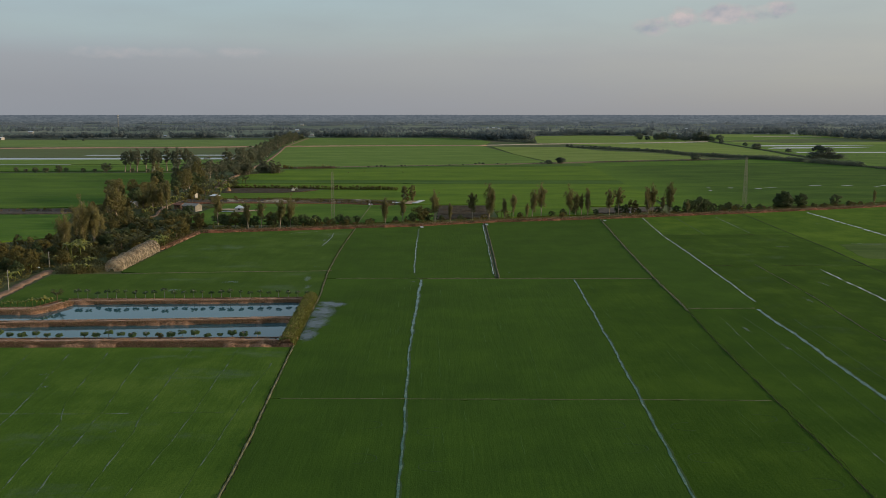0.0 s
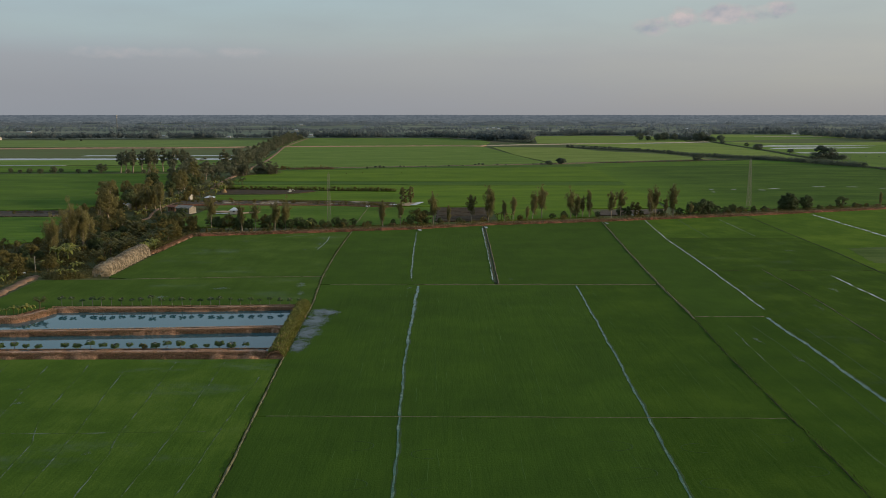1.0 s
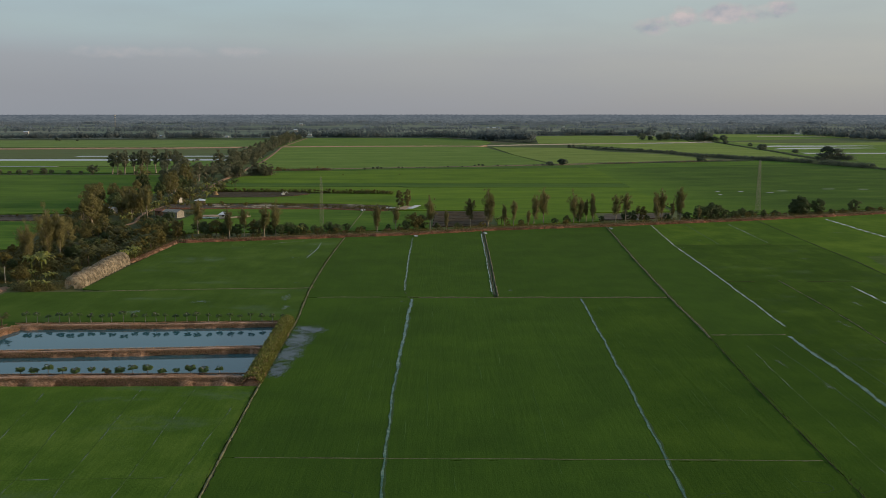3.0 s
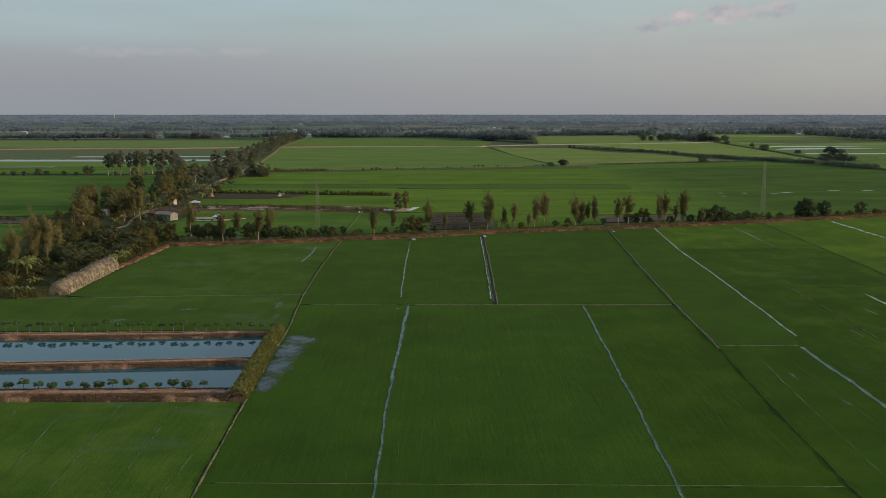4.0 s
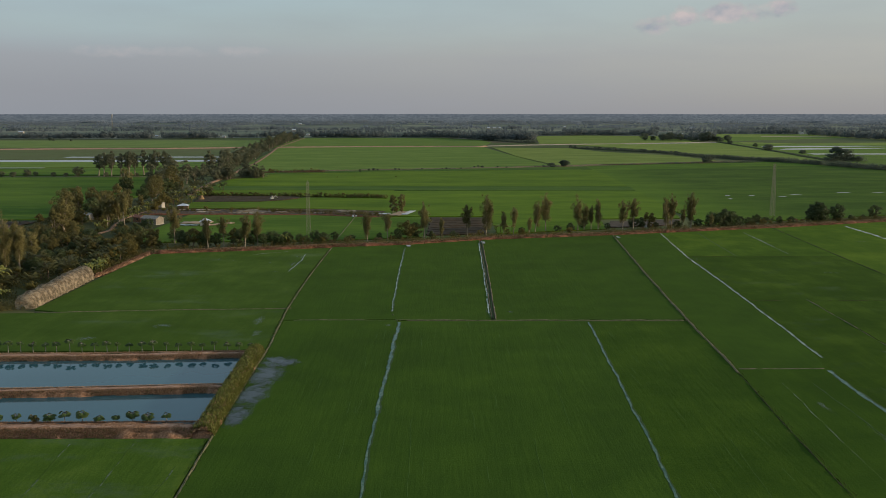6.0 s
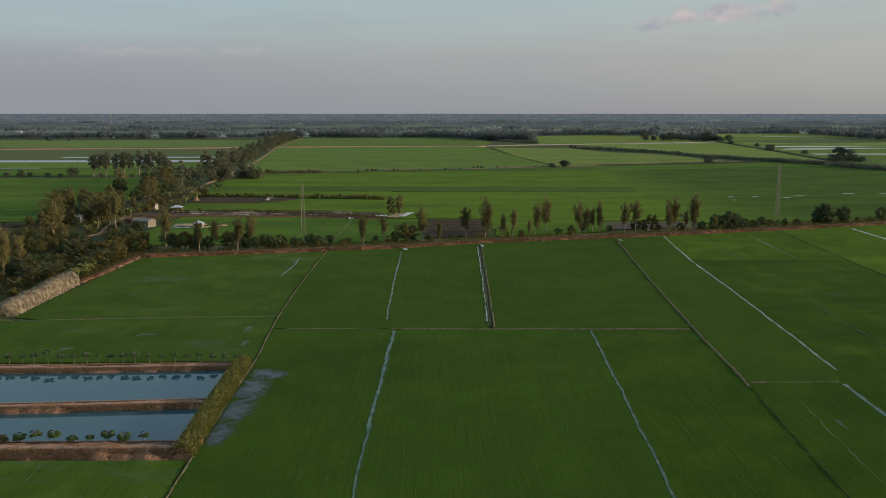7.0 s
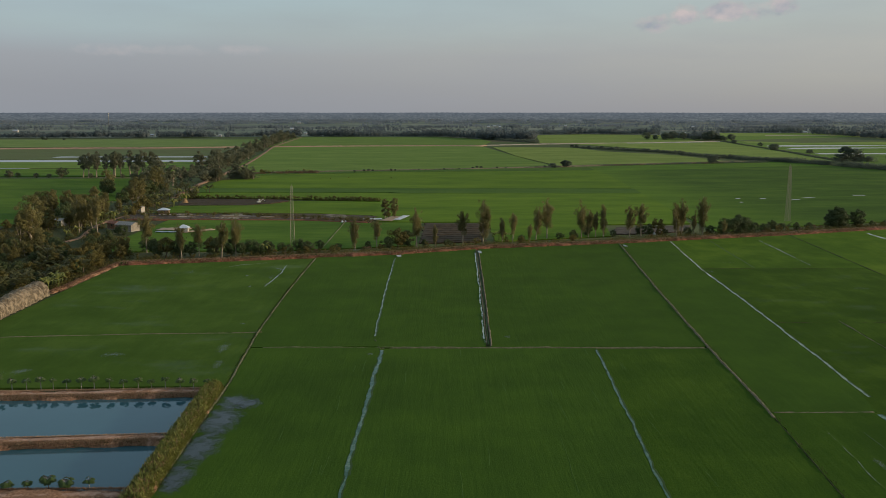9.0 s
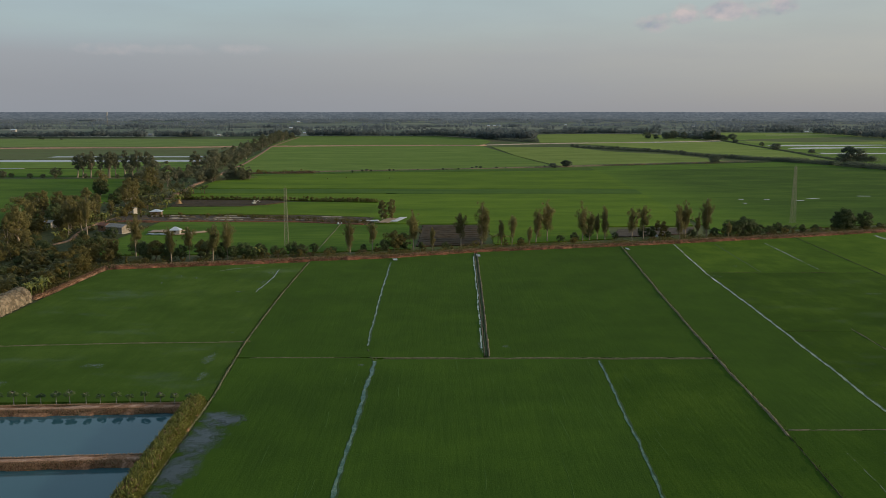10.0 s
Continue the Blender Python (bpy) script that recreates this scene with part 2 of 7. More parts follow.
def wet_furrow():
    """A shallow furrow that shows water only here and there."""
    n = Nodes("shallow_wet_furrow")
    m = n.math("ADD", n.math("MULTIPLY", n.noise(0.14, (1, 1, 1), 4.0, 0.7), 0.7), n.math("MULTIPLY", n.noise(1.6, (1, 1, 1), 3.0, 0.6), 0.3))
    dry = n.shader((0.056, 0.098, 0.014), 0.9, n.bump(m, 0.5, 0.1), spec=0.05)
    # light water colour carries the reflected sky along the furrow
    return n.done(n.blend(n.ramp(m, [(0.48, 0.0), (0.62, 0.75)]), dry, n.shader((0.16, 0.19, 0.13), 0.2, ior=1.33)))


WET_FURROW = wet_furrow()
DIKE = earth("dry_mud_dike", (0.088, 0.078, 0.045), (0.165, 0.140, 0.090), (0.260, 0.222, 0.155), 0.9)
DIKE_PALE = earth("pale_grassy_dike", (0.086, 0.090, 0.042), (0.150, 0.142, 0.078), (0.240, 0.218, 0.138), 0.9)
SCAR = earth("trampled_rice", (0.035, 0.078, 0.008), (0.050, 0.099, 0.011), (0.076, 0.130, 0.019), 0.9, 0.03, 0.85)
DIKE_DARK = earth("weedy_dike", (0.030, 0.046, 0.013), (0.052, 0.062, 0.020), (0.104, 0.088, 0.044), 0.9)
BANK = earth("red_brown_earth", (0.082, 0.034, 0.020), (0.190, 0.078, 0.044), (0.330, 0.172, 0.105), 0.9, 0.3)
BANK_DRY = earth("dry_grass_bank", (0.118, 0.060, 0.035), (0.269, 0.146, 0.086), (0.504, 0.314, 0.199), 2.6, 0.3)
PINKISH_EARTH = earth("pale_pinkish_earth", (0.212, 0.123, 0.083), (0.378, 0.231, 0.165), (0.555, 0.378, 0.286), 1.2, 0.2)
TRACK = earth("dirt_track", (0.150, 0.090, 0.056), (0.230, 0.142, 0.092), (0.310, 0.208, 0.142), 0.3, 0.1)
SOIL = earth("tilled_dark_soil", (0.033, 0.023, 0.013), (0.057, 0.041, 0.025), (0.099, 0.069, 0.041), 0.3, 0.3)
SOIL_GREY = earth("grey_turned_soil", (0.041, 0.033, 0.023), (0.081, 0.062, 0.046), (0.140, 0.111, 0.087), 0.3, 0.3)
PALE_BED = earth("pale_dry_bed", (0.208, 0.166, 0.120), (0.390, 0.324, 0.247), (0.546, 0.469, 0.375), 0.6, 0.2)
STRAW = earth("dry_straw", (0.140, 0.085, 0.045), (0.240, 0.160, 0.085), (0.360, 0.260, 0.150), 0.9)


def muddy_ditch(name, deep, mid, cloudy):
    """Shallow ditch water, clear in places and clouded or weedy in others."""
    n = Nodes(name)
    m = n.math("ADD", n.math("MULTIPLY", n.noise(0.35, (1, 1, 1), 4.0, 0.65), 0.6), n.math("MULTIPLY", n.noise(2.5, (1, 1, 1), 4.0, 0.65), 0.4))
    col = n.ramp(m, [(0.38, deep), (0.50, mid), (0.62, cloudy)])
    wet = n.shader(col, n.ramp(m, [(0.4, 0.16), (0.6, 0.05)]), n.bump(m, 0.2, 0.02), spec=0.10, ior=1.33)
    weed = n.math("ADD", n.math("MULTIPLY", n.noise(0.9, (1, 1, 1), 4.0, 0.7), 0.7), n.math("MULTIPLY", n.noise(4.0, (1, 1, 1), 3.0, 0.6), 0.3))
    return n.done(n.blend(n.ramp(weed, [(0.60, 0.0), (0.68, 0.9)]), wet, n.shader((0.040, 0.078, 0.012), 0.9, spec=0.05)))


DITCH = muddy_ditch("ditch_water", (0.043, 0.097, 0.066), (0.070, 0.141, 0.099), (0.169, 0.242, 0.166))
# paler copy for farther stretches, reflected sky put into the base colour
DITCH_PALE = muddy_ditch("pale_ditch_water", (0.093, 0.146, 0.093), (0.165, 0.227, 0.150), (0.279, 0.341, 0.243))


def broken_ditch():
    """Ditch water with rice grown across it here and there."""
    n = Nodes("overgrown_ditch_water")
    m = n.math("ADD", n.math("MULTIPLY", n.noise(0.16, (1, 1, 1), 4.0, 0.7), 0.75), n.math("MULTIPLY", n.noise(2.2, (1, 1, 1), 3.0, 0.6), 0.25))
    # pale water colour painted in place of the sky's reflection
    return n.done(n.blend(n.ramp(m, [(0.50, 0.0), (0.58, 1.0)]), n.shader((0.40, 0.45, 0.37), 0.18, spec=0.3, ior=1.33), n.shader((0.050, 0.090, 0.014), 0.9, spec=0.05)))


DITCH_BROKEN = broken_ditch()
POND = water("pond_water", (0.029, 0.084, 0.103), 0.012, 0.002, 0.5)
FLOOD = water("flooded_field_water", (0.16, 0.18, 0.18), 0.15)
EUC_LEAF = leafy("eucalyptus_leaves", (0.106, 0.099, 0.036), (0.174, 0.157, 0.056), (0.262, 0.226, 0.086), 0.35)
TREE_LEAF = leafy("dark_tree_leaves", (0.068, 0.063, 0.019), (0.134, 0.114, 0.033), (0.229, 0.185, 0.053), 0.3)
BUSH_LEAF = leafy("shrub_leaves", (0.066, 0.061, 0.017), (0.126, 0.109, 0.029), (0.216, 0.173, 0.045), 0.3)
DRY_LEAF = leafy("dry_brush_leaves", (0.095, 0.062, 0.033), (0.160, 0.105, 0.055), (0.240, 0.165, 0.090))
BANANA_LEAF = leafy("banana_leaves", (0.112, 0.138, 0.030), (0.206, 0.215, 0.050), (0.338, 0.306, 0.088), 0.28)
PAPAYA_LEAF = leafy("papaya_leaves", (0.036, 0.064, 0.019), (0.062, 0.098, 0.029), (0.102, 0.138, 0.042), 0.25)
PALM_LEAF = leafy("palm_fronds", (0.064, 0.068, 0.024), (0.114, 0.114, 0.040), (0.180, 0.166, 0.064), 0.28)
CROP_LEAF = leafy("yellow_green_creeper", (0.088, 0.107, 0.024), (0.149, 0.163, 0.037), (0.245, 0.229, 0.065), 0.22)
GRASS_DRY = leafy("dry_grass_blades", (0.150, 0.082, 0.048), (0.285, 0.170, 0.100), (0.440, 0.300, 0.185), 0.2)
POND_GRASS = leafy("pale_dry_grass_blades", (0.210, 0.122, 0.072), (0.390, 0.245, 0.150), (0.560, 0.400, 0.265), 0.2)
GRASS_GREEN = leafy("green_weeds", (0.050, 0.070, 0.014), (0.085, 0.108, 0.022), (0.130, 0.140, 0.034), 0.2)
# far hedges: the leaf colour is lightened and blued for haze
HEDGE_LEAF = leafy("haze_tinted_hedge_leaves", (0.060, 0.080, 0.059), (0.100, 0.122, 0.087), (0.152, 0.173, 0.120), 0.35)
BANK_LEAF = leafy("bank_tree_leaves", (0.041, 0.060, 0.023), (0.074, 0.097, 0.036), (0.124, 0.143, 0.055), 0.28)
# canal and far eucalyptus leaves, with haze greyed into the colour
HAZY_LEAF = leafy("haze_tinted_olive_leaves", (0.104, 0.117, 0.069), (0.158, 0.166, 0.099), (0.216, 0.216, 0.136), 0.46)
# paler and bluer belt by belt: distance haze put into the leaf colours
WOODS_NEAR = leafy("hazed_edge_wood_leaves", (0.136, 0.160, 0.160), (0.155, 0.179, 0.179), (0.176, 0.202, 0.196), 0.5, 1.0)
WOODS = leafy("hazed_far_wood_leaves", (0.141, 0.168, 0.184), (0.161, 0.189, 0.208), (0.181, 0.207, 0.224), 0.5, 1.0)
WOODS_FAR = leafy("hazed_distant_wood_leaves", (0.208, 0.244, 0.282), (0.230, 0.266, 0.305), (0.252, 0.287, 0.323), 0.5, 1.0)
BARK = plain("brown_bark", (0.13, 0.095, 0.065), 0.9, dirt=0.4)
BARK_PALE = plain("pale_eucalyptus_bark", (0.36, 0.29, 0.21), 0.8, dirt=0.4)
CONCRETE = plain("weathered_concrete", (0.36, 0.33, 0.29), 0.85, dirt=0.35)
STEEL = plain("galvanised_steel", (0.30, 0.275, 0.21), 0.6, 0.2, dirt=0.3)
GREY_WALL = plain("stained_plaster_wall", (0.30, 0.265, 0.215), 0.9, dirt=0.45, scale=0.9)
WHITE_WALL = plain("whitewashed_wall", (0.42, 0.39, 0.35), 0.85, dirt=0.25)
ROOF_GREY = plain("fibre_cement_roof", (0.33, 0.30, 0.27), 0.8, dirt=0.45)
ROOF_PALE = plain("pale_metal_roof", (0.62, 0.66, 0.72), 0.4, 0.2, dirt=0.2)
ROOF_TILE = plain("red_brown_roof", (0.26, 0.11, 0.07), 0.8, dirt=0.4)
WOOD = plain("weathered_timber", (0.22, 0.15, 0.10), 0.85, dirt=0.4)
DARK_GLASS = plain("dark_opening", (0.03, 0.03, 0.035), 0.3, dirt=0.1)
TARP_WHITE = plain("white_plastic_sheet", (0.54, 0.56, 0.57), 0.35, dirt=0.2)
TARP_TAN = plain("tan_drying_sheet", (0.42, 0.30, 0.20), 0.8, dirt=0.25)
YELLOW_PAINT = plain("worn_pale_paint", (0.52, 0.52, 0.47), 0.5, dirt=0.4)
RUBBER = plain("black_track", (0.035, 0.033, 0.03), 0.8, dirt=0.3)

# ---- mesh helpers ----
RNG = np.random.default_rng(7)


def mesh_of(name, verts, faces, material, smooth=False):
    """A mesh from arrays; faces is a list of tuples or an (n, k) array."""
    me = bpy.data.meshes.new(name)
    verts = np.asarray(verts, dtype=np.float32)
    if isinstance(faces, np.ndarray):
        n, k = faces.shape
        me.vertices.add(len(verts))
        me.vertices.foreach_set("co", verts.ravel())
        me.loops.add(n * k)
        me.loops.foreach_set("vertex_index", faces.astype(np.int32).ravel())
        me.polygons.add(n)
        me.polygons.foreach_set("loop_start", np.arange(0, n * k, k, dtype=np.int32))
        me.polygons.foreach_set("loop_total", np.full(n, k, dtype=np.int32))
        me.update(calc_edges=True)
    else:
        me.from_pydata([tuple(map(float, v)) for v in verts], [], faces)
    if smooth:
        me.polygons.foreach_set("use_smooth", [True] * len(me.polygons))
    me.materials.append(material)
    return me


def thing(name, label, category, group="", kind="", at=(0, 0, 0), turn=0.0):
    """An Empty at the base of a thing, which parents its parts."""
    ob = new(name)
    ob.empty_display_size = 0.2
    ob.matrix_world = pose(*at, 0, 0, turn)
    return tagged(ob, label, category, group, kind)


def part(name, me, parent, label="", m=None):
    ob = new(name, me)
    ob.parent = parent
    if m is not None:
        ob.matrix_basis = m
    return tagged(ob, label)


def solid(name, me, label, category, kind="", group="", m=None):
    ob = new(name, me)
    if m is not None:
        ob.matrix_basis = m
    return tagged(ob, label, category, group, kind)


def plan(q):
    """From the field grid, on which the place is laid out, to metres."""
    x, y = q[0], q[1]
    return (0.9925 * x + 0.2, 1.5398 * y + 0.007 * x + 6.3) + tuple(q[2:])


def smooth_noise(x, seed, scale=1.0):
    """Smooth 1D noise between about -1 and 1, for arrays."""
    x = np.asarray(x, float) / scale + seed * 17.31
    return (np.sin(x) + 0.6 * np.sin(2.3 * x + 1.7) + 0.4 * np.sin(5.1 * x + 0.4)) / 1.6


def resample(points, step):
    p = np.array([tuple(q) + (0.0,) * (3 - len(q)) for q in points], float)
    seg = np.linalg.norm(np.diff(p, axis=0), axis=1)
    s = np.concatenate([[0], np.cumsum(seg)])
    n = max(2, int(s[-1] / step) + 1)
    q = np.linspace(0, s[-1], n)
    return np.stack([np.interp(q, s, p[:, i]) for i in range(3)], 1), q


def ribbon(points, half, height, base, material, step=1.0, wobble=0.15, lumps=0.1, seed=1, name="ribbon", flat=False):
    """A low bank or a strip of water along a line: rounded, ragged, on the ground."""
    p, s = resample([plan(q) for q in points], step)
    d = np.gradient(p[:, :2], axis=0)
    d /= np.maximum(np.linalg.norm(d, axis=1, keepdims=True), 1e-6)
    nrm = np.stack([d[:, 1], -d[:, 0]], 1)
    us = np.array([-1, 1.0]) if flat else np.array([-1.0, -0.8, -0.45, 0.0, 0.45, 0.8, 1.0])
    prof = np.array([1.0, 1.0]) if flat else np.array([0.0, 0.62, 0.95, 1.0, 0.95, 0.62, 0.0])
    ends = np.clip(np.minimum(s, s[-1] - s) / max(half, 0.3), 0, 1) ** 0.6
    rows = []
    for i, (u, h) in enumerate(zip(us, prof)):
        off = half * u * (1 + wobble * smooth_noise(s, seed + 3 * (i > len(us) / 2), 1.3)) + half * wobble * smooth_noise(s, seed + 9, 6.0)
        z = base + h * ends * (height + lumps * smooth_noise(s, seed + i * 1.3, 1.1) + lumps * smooth_noise(s, seed + 5, 4.0)) if not flat else base + 0 * s
        rows.append(np.stack([p[:, 0] + nrm[:, 0] * off, p[:, 1] + nrm[:, 1] * off, p[:, 2] + z], 1))
    k, n = len(us), len(p)
    v = np.stack(rows, 1).reshape(-1, 3)
    a = (np.arange(n - 1)[:, None] * k + np.arange(k - 1)[None]).ravel()
    f = np.stack([a, a + 1, a + k + 1, a + k], 1)[:, ::-1]
    return mesh_of(name, v, f, material, smooth=not flat)


def slab(corners, top, depth, material, step=2.0, jag=0.15, seed=1, name="slab"):
    """A standing crop, a sheet of soil or water: ragged at its edge, with a side down to the ground."""
    pts = []
    c = [np.array(plan(q), float) for q in corners]
    for i, a in enumerate(c):
        b = c[(i + 1) % len(c)]
        n = max(1, int(np.linalg.norm(b - a) / step))
        for j in range(n):
            pts.append(a + (b - a) * j / n)
    p = np.array(pts)
    s = np.arange(len(p)) * step
    p[:, 0] += jag * smooth_noise(s, seed, 1.9) + 0.6 * jag * smooth_noise(s, seed + 4, 0.63)
    p[:, 1] += jag * smooth_noise(s, seed + 2, 2.1) + 0.6 * jag * smooth_noise(s, seed + 7, 0.71)
    area = np.sum(p[:, 0] * np.roll(p[:, 1], -1) - np.roll(p[:, 0], -1) * p[:, 1])
    if area < 0:
        p = p[::-1]
    n = len(p)
    v = np.concatenate([np.c_[p, np.full(n, top)], np.c_[p, np.full(n, top - depth)]])
    f = [tuple(range(n))] + [(i, i + n, (i + 1) % n + n, (i + 1) % n) for i in range(n)]
    return mesh_of(name, v, f, material)


def tube(points, radii, sides=6):
    p = np.array(points, float)
    d = np.gradient(p, axis=0)
    d /= np.maximum(np.linalg.norm(d, axis=1, keepdims=True), 1e-9)
    ref = np.where(np.abs(d[:, 2:3]) > 0.9, np.array([[1.0, 0, 0]]), np.array([[0, 0, 1.0]]))
    a = np.cross(d, ref)
    a /= np.linalg.norm(a, axis=1, keepdims=True)
    b = np.cross(d, a)
    ang = np.arange(sides) * 2 * np.pi / sides
    ring = a[:, None] * np.cos(ang)[None, :, None] + b[:, None] * np.sin(ang)[None, :, None]
    v = (p[:, None] + ring * np.array(radii)[:, None, None]).reshape(-1, 3)
    n = len(p)
    i, j = np.meshgrid(np.arange(n - 1), np.arange(sides), indexing="ij")
    k = (j + 1) % sides
    f = np.stack([i * sides + j, i * sides + k, (i + 1) * sides + k, (i + 1) * sides + j], -1).reshape(-1, 4)
    return v, f


def joined(pieces):
    vs, fs, o = [], [], 0
    for v, f in pieces:
        vs.append(v)
        fs.append(np.asarray(f) + o)
        o += len(v)
    return np.concatenate(vs), np.concatenate(fs)


def leaves(centres, size, rng, droop=0.0, slim=0.6, out=None, loose=0.7):
    """A four-cornered leaf at each centre, turned at random or facing more or less outwards."""
    n = len(centres)
    d = rng.normal(size=(n, 3))
    d[:, 2] -= droop
    if out is not None:
        face = out / np.maximum(np.linalg.norm(out, axis=1, keepdims=True), 1e-6) + loose * rng.normal(size=(n, 3)) * 0.6
        face /= np.linalg.norm(face, axis=1, keepdims=True)
        d -= face * np.sum(d * face, axis=1, keepdims=True)
    d /= np.linalg.norm(d, axis=1, keepdims=True)
    e = np.cross(d, rng.normal(size=(n, 3)) if out is None else face)
    e /= np.linalg.norm(e, axis=1, keepdims=True)
    s = (size * rng.uniform(0.6, 1.4, n))[:, None]
    d, e = d * s * 0.5, e * s * 0.5 * slim
    v = np.stack([centres - d, centres + e * 0.9 + d * 0.1, centres + d, centres - e * 0.9 + d * 0.1], 1).reshape(-1, 3)
    return v, np.arange(4 * n).reshape(-1, 4)


def in_ball(n, rng, shell=0.5):
    d = rng.normal(size=(n, 3))
    d /= np.linalg.norm(d, axis=1, keepdims=True)
    return d * (rng.uniform(shell ** 3, 1, n) ** (1 / 3))[:, None]


def box_mesh(name, size, material, bevel=0.0):
    bm = bmesh.new()
    bmesh.ops.create_cube(bm, size=1.0)
    bmesh.ops.scale(bm, vec=size, verts=bm.verts)
    bmesh.ops.translate(bm, vec=(0, 0, size[2] / 2), verts=bm.verts)
    if bevel:
        bmesh.ops.bevel(bm, geom=list(bm.edges), offset=bevel, segments=1, affect="EDGES")
    me = bpy.data.meshes.new(name)
    bm.to_mesh(me)
    bm.free()
    me.materials.append(material)
    return me


# ---- ground, to the horizon ----
def ground_material():
    n = Nodes("plain_of_fields")
    v = n.t.nodes.new("ShaderNodeTexVoronoi")
    m = n.t.nodes.new("ShaderNodeMapping")
    m.inputs["Scale"].default_value = (1 / 420, 1 / 150, 0)
    n.put(n.pos.outputs["Position"], m.inputs[0])
    n.put(m.outputs[0], v.inputs["Vector"])
    v.inputs["Scale"].default_value = 1.0
    sepc = n.t.nodes.new("ShaderNodeSeparateColor")
    n.put(v.outputs["Color"], sepc.inputs[0])
    col = n.ramp(sepc.outputs[0], [(0.0, (0.050, 0.068, 0.022)), (0.35, (0.074, 0.098, 0.028)), (0.6, (0.098, 0.118, 0.036)), (0.8, (0.120, 0.128, 0.048)), (1.0, (0.090, 0.080, 0.040))])
    fine = n.noise(0.05, (1, 1, 1), 6.0, 0.65)
    col = n.mix(1.0, col, n.ramp(fine, [(0.3, 0.75), (0.7, 1.2)]), "MULTIPLY")
    return n.done(n.shader(col, 0.9, n.bump(n.noise(1.2), 0.5, 0.2), spec=0.15))


GROUND_Z = -0.45
R = 5600.0
xs, ys = np.linspace(-R, R, 33), np.linspace(-R, R, 33)
gx, gy = np.meshgrid(xs, ys)
gi = (np.arange(32)[:, None] * 33 + np.arange(32)[None]).ravel()
solid("ground", mesh_of("ground", np.c_[gx.ravel(), gy.ravel(), np.full(gx.size, GROUND_Z)], np.stack([gi, gi + 1, gi + 34, gi + 33], 1), ground_material()),
      "flat delta plain of green and fallow fields", "ground", "structure")


# the plain beyond: a low glowing strip with haze painted into its colours
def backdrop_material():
    n = Nodes("painted_haze_plain")
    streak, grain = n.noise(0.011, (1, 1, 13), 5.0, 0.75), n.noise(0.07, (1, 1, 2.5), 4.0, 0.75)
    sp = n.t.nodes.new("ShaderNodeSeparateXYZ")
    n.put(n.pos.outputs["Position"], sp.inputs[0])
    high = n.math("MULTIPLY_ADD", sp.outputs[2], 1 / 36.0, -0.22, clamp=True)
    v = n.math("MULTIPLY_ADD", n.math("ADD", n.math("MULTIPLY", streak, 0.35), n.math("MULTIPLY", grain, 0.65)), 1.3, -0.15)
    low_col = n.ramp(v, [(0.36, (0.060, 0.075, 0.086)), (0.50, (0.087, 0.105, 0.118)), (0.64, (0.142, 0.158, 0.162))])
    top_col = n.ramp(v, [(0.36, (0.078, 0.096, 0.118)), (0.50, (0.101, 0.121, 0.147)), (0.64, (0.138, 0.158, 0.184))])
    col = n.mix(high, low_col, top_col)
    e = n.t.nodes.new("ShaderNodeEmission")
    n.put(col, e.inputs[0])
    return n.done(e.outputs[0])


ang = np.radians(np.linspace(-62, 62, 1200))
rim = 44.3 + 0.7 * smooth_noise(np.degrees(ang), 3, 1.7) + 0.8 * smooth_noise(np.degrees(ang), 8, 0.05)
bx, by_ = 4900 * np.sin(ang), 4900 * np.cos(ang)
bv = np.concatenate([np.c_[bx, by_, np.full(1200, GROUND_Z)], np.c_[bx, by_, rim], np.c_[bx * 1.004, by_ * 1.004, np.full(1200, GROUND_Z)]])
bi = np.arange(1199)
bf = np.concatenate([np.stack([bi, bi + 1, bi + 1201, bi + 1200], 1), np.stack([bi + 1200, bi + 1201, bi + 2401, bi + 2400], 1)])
solid("backdrop", mesh_of("backdrop", bv, bf, backdrop_material()), "glowing backdrop strip painted as a hazy wooded plain", "distant plain", "structure")


# ---- near rice fields: boundaries as lines x(y) ----
def line(*pts):
    ys_, xs_ = [q[1] for q in pts], [q[0] for q in pts]
    return lambda y: float(np.interp(y, ys_, xs_))


xL = line((-29.0, 20), (-30.8, 80.5), (-31.4, 88.7), (-32.5, 105.6), (-33.4, 119.3), (-34.6, 153.2), (-37.3, 180), (-38.6, 211.6), (-38.7, 250))
xA = line((-7.0, 20), (-7.1, 80), (-8.0, 113), (-7.8, 139), (-7.2, 169.5), (-9.6, 176), (-9.8, 180), (-10.6, 215.6), (-10.8, 256))
xB = line((16.1, 171), (17.6, 215), (18.9, 264))
xC = line((28.0, 20), (32.7, 80), (33.9, 95), (35.5, 114.6), (37.3, 141), (39.2, 170))
xD = line((51.0, 20), (56.4, 79.7), (57.4, 94), (58.5, 109), (59.8, 124), (62.0, 142.6), (63.8, 168), (68.0, 211), (74.0, 263.6), (75.3, 276))
xE = line((73.5, 20), (77.7, 105), (79.1, 118.6), (79.6, 131), (80.2, 142.7), (82.9, 148.7), (85.4, 173.5), (88.2, 203), (90.4, 233.7), (95.2, 268.7), (97.0, 280))
xG = line((88.0, 20), (98.2, 132), (101.7, 156), (103.6, 188))
xK = line((106.0, 20), (119.7, 160.4), (121.4, 181), (122.0, 186))
xH = line((128.0, 20), (139.8, 187), (143.8, 211), (145.6, 236), (148.8, 268), (151.0, 290))
xI = line((176.0, 20), (183.2, 243.7), (185.6, 287), (186.4, 299))
xJ = line((255.0, 20), (262.0, 318))
xM = line((420.0, 20), (420.0, 360))
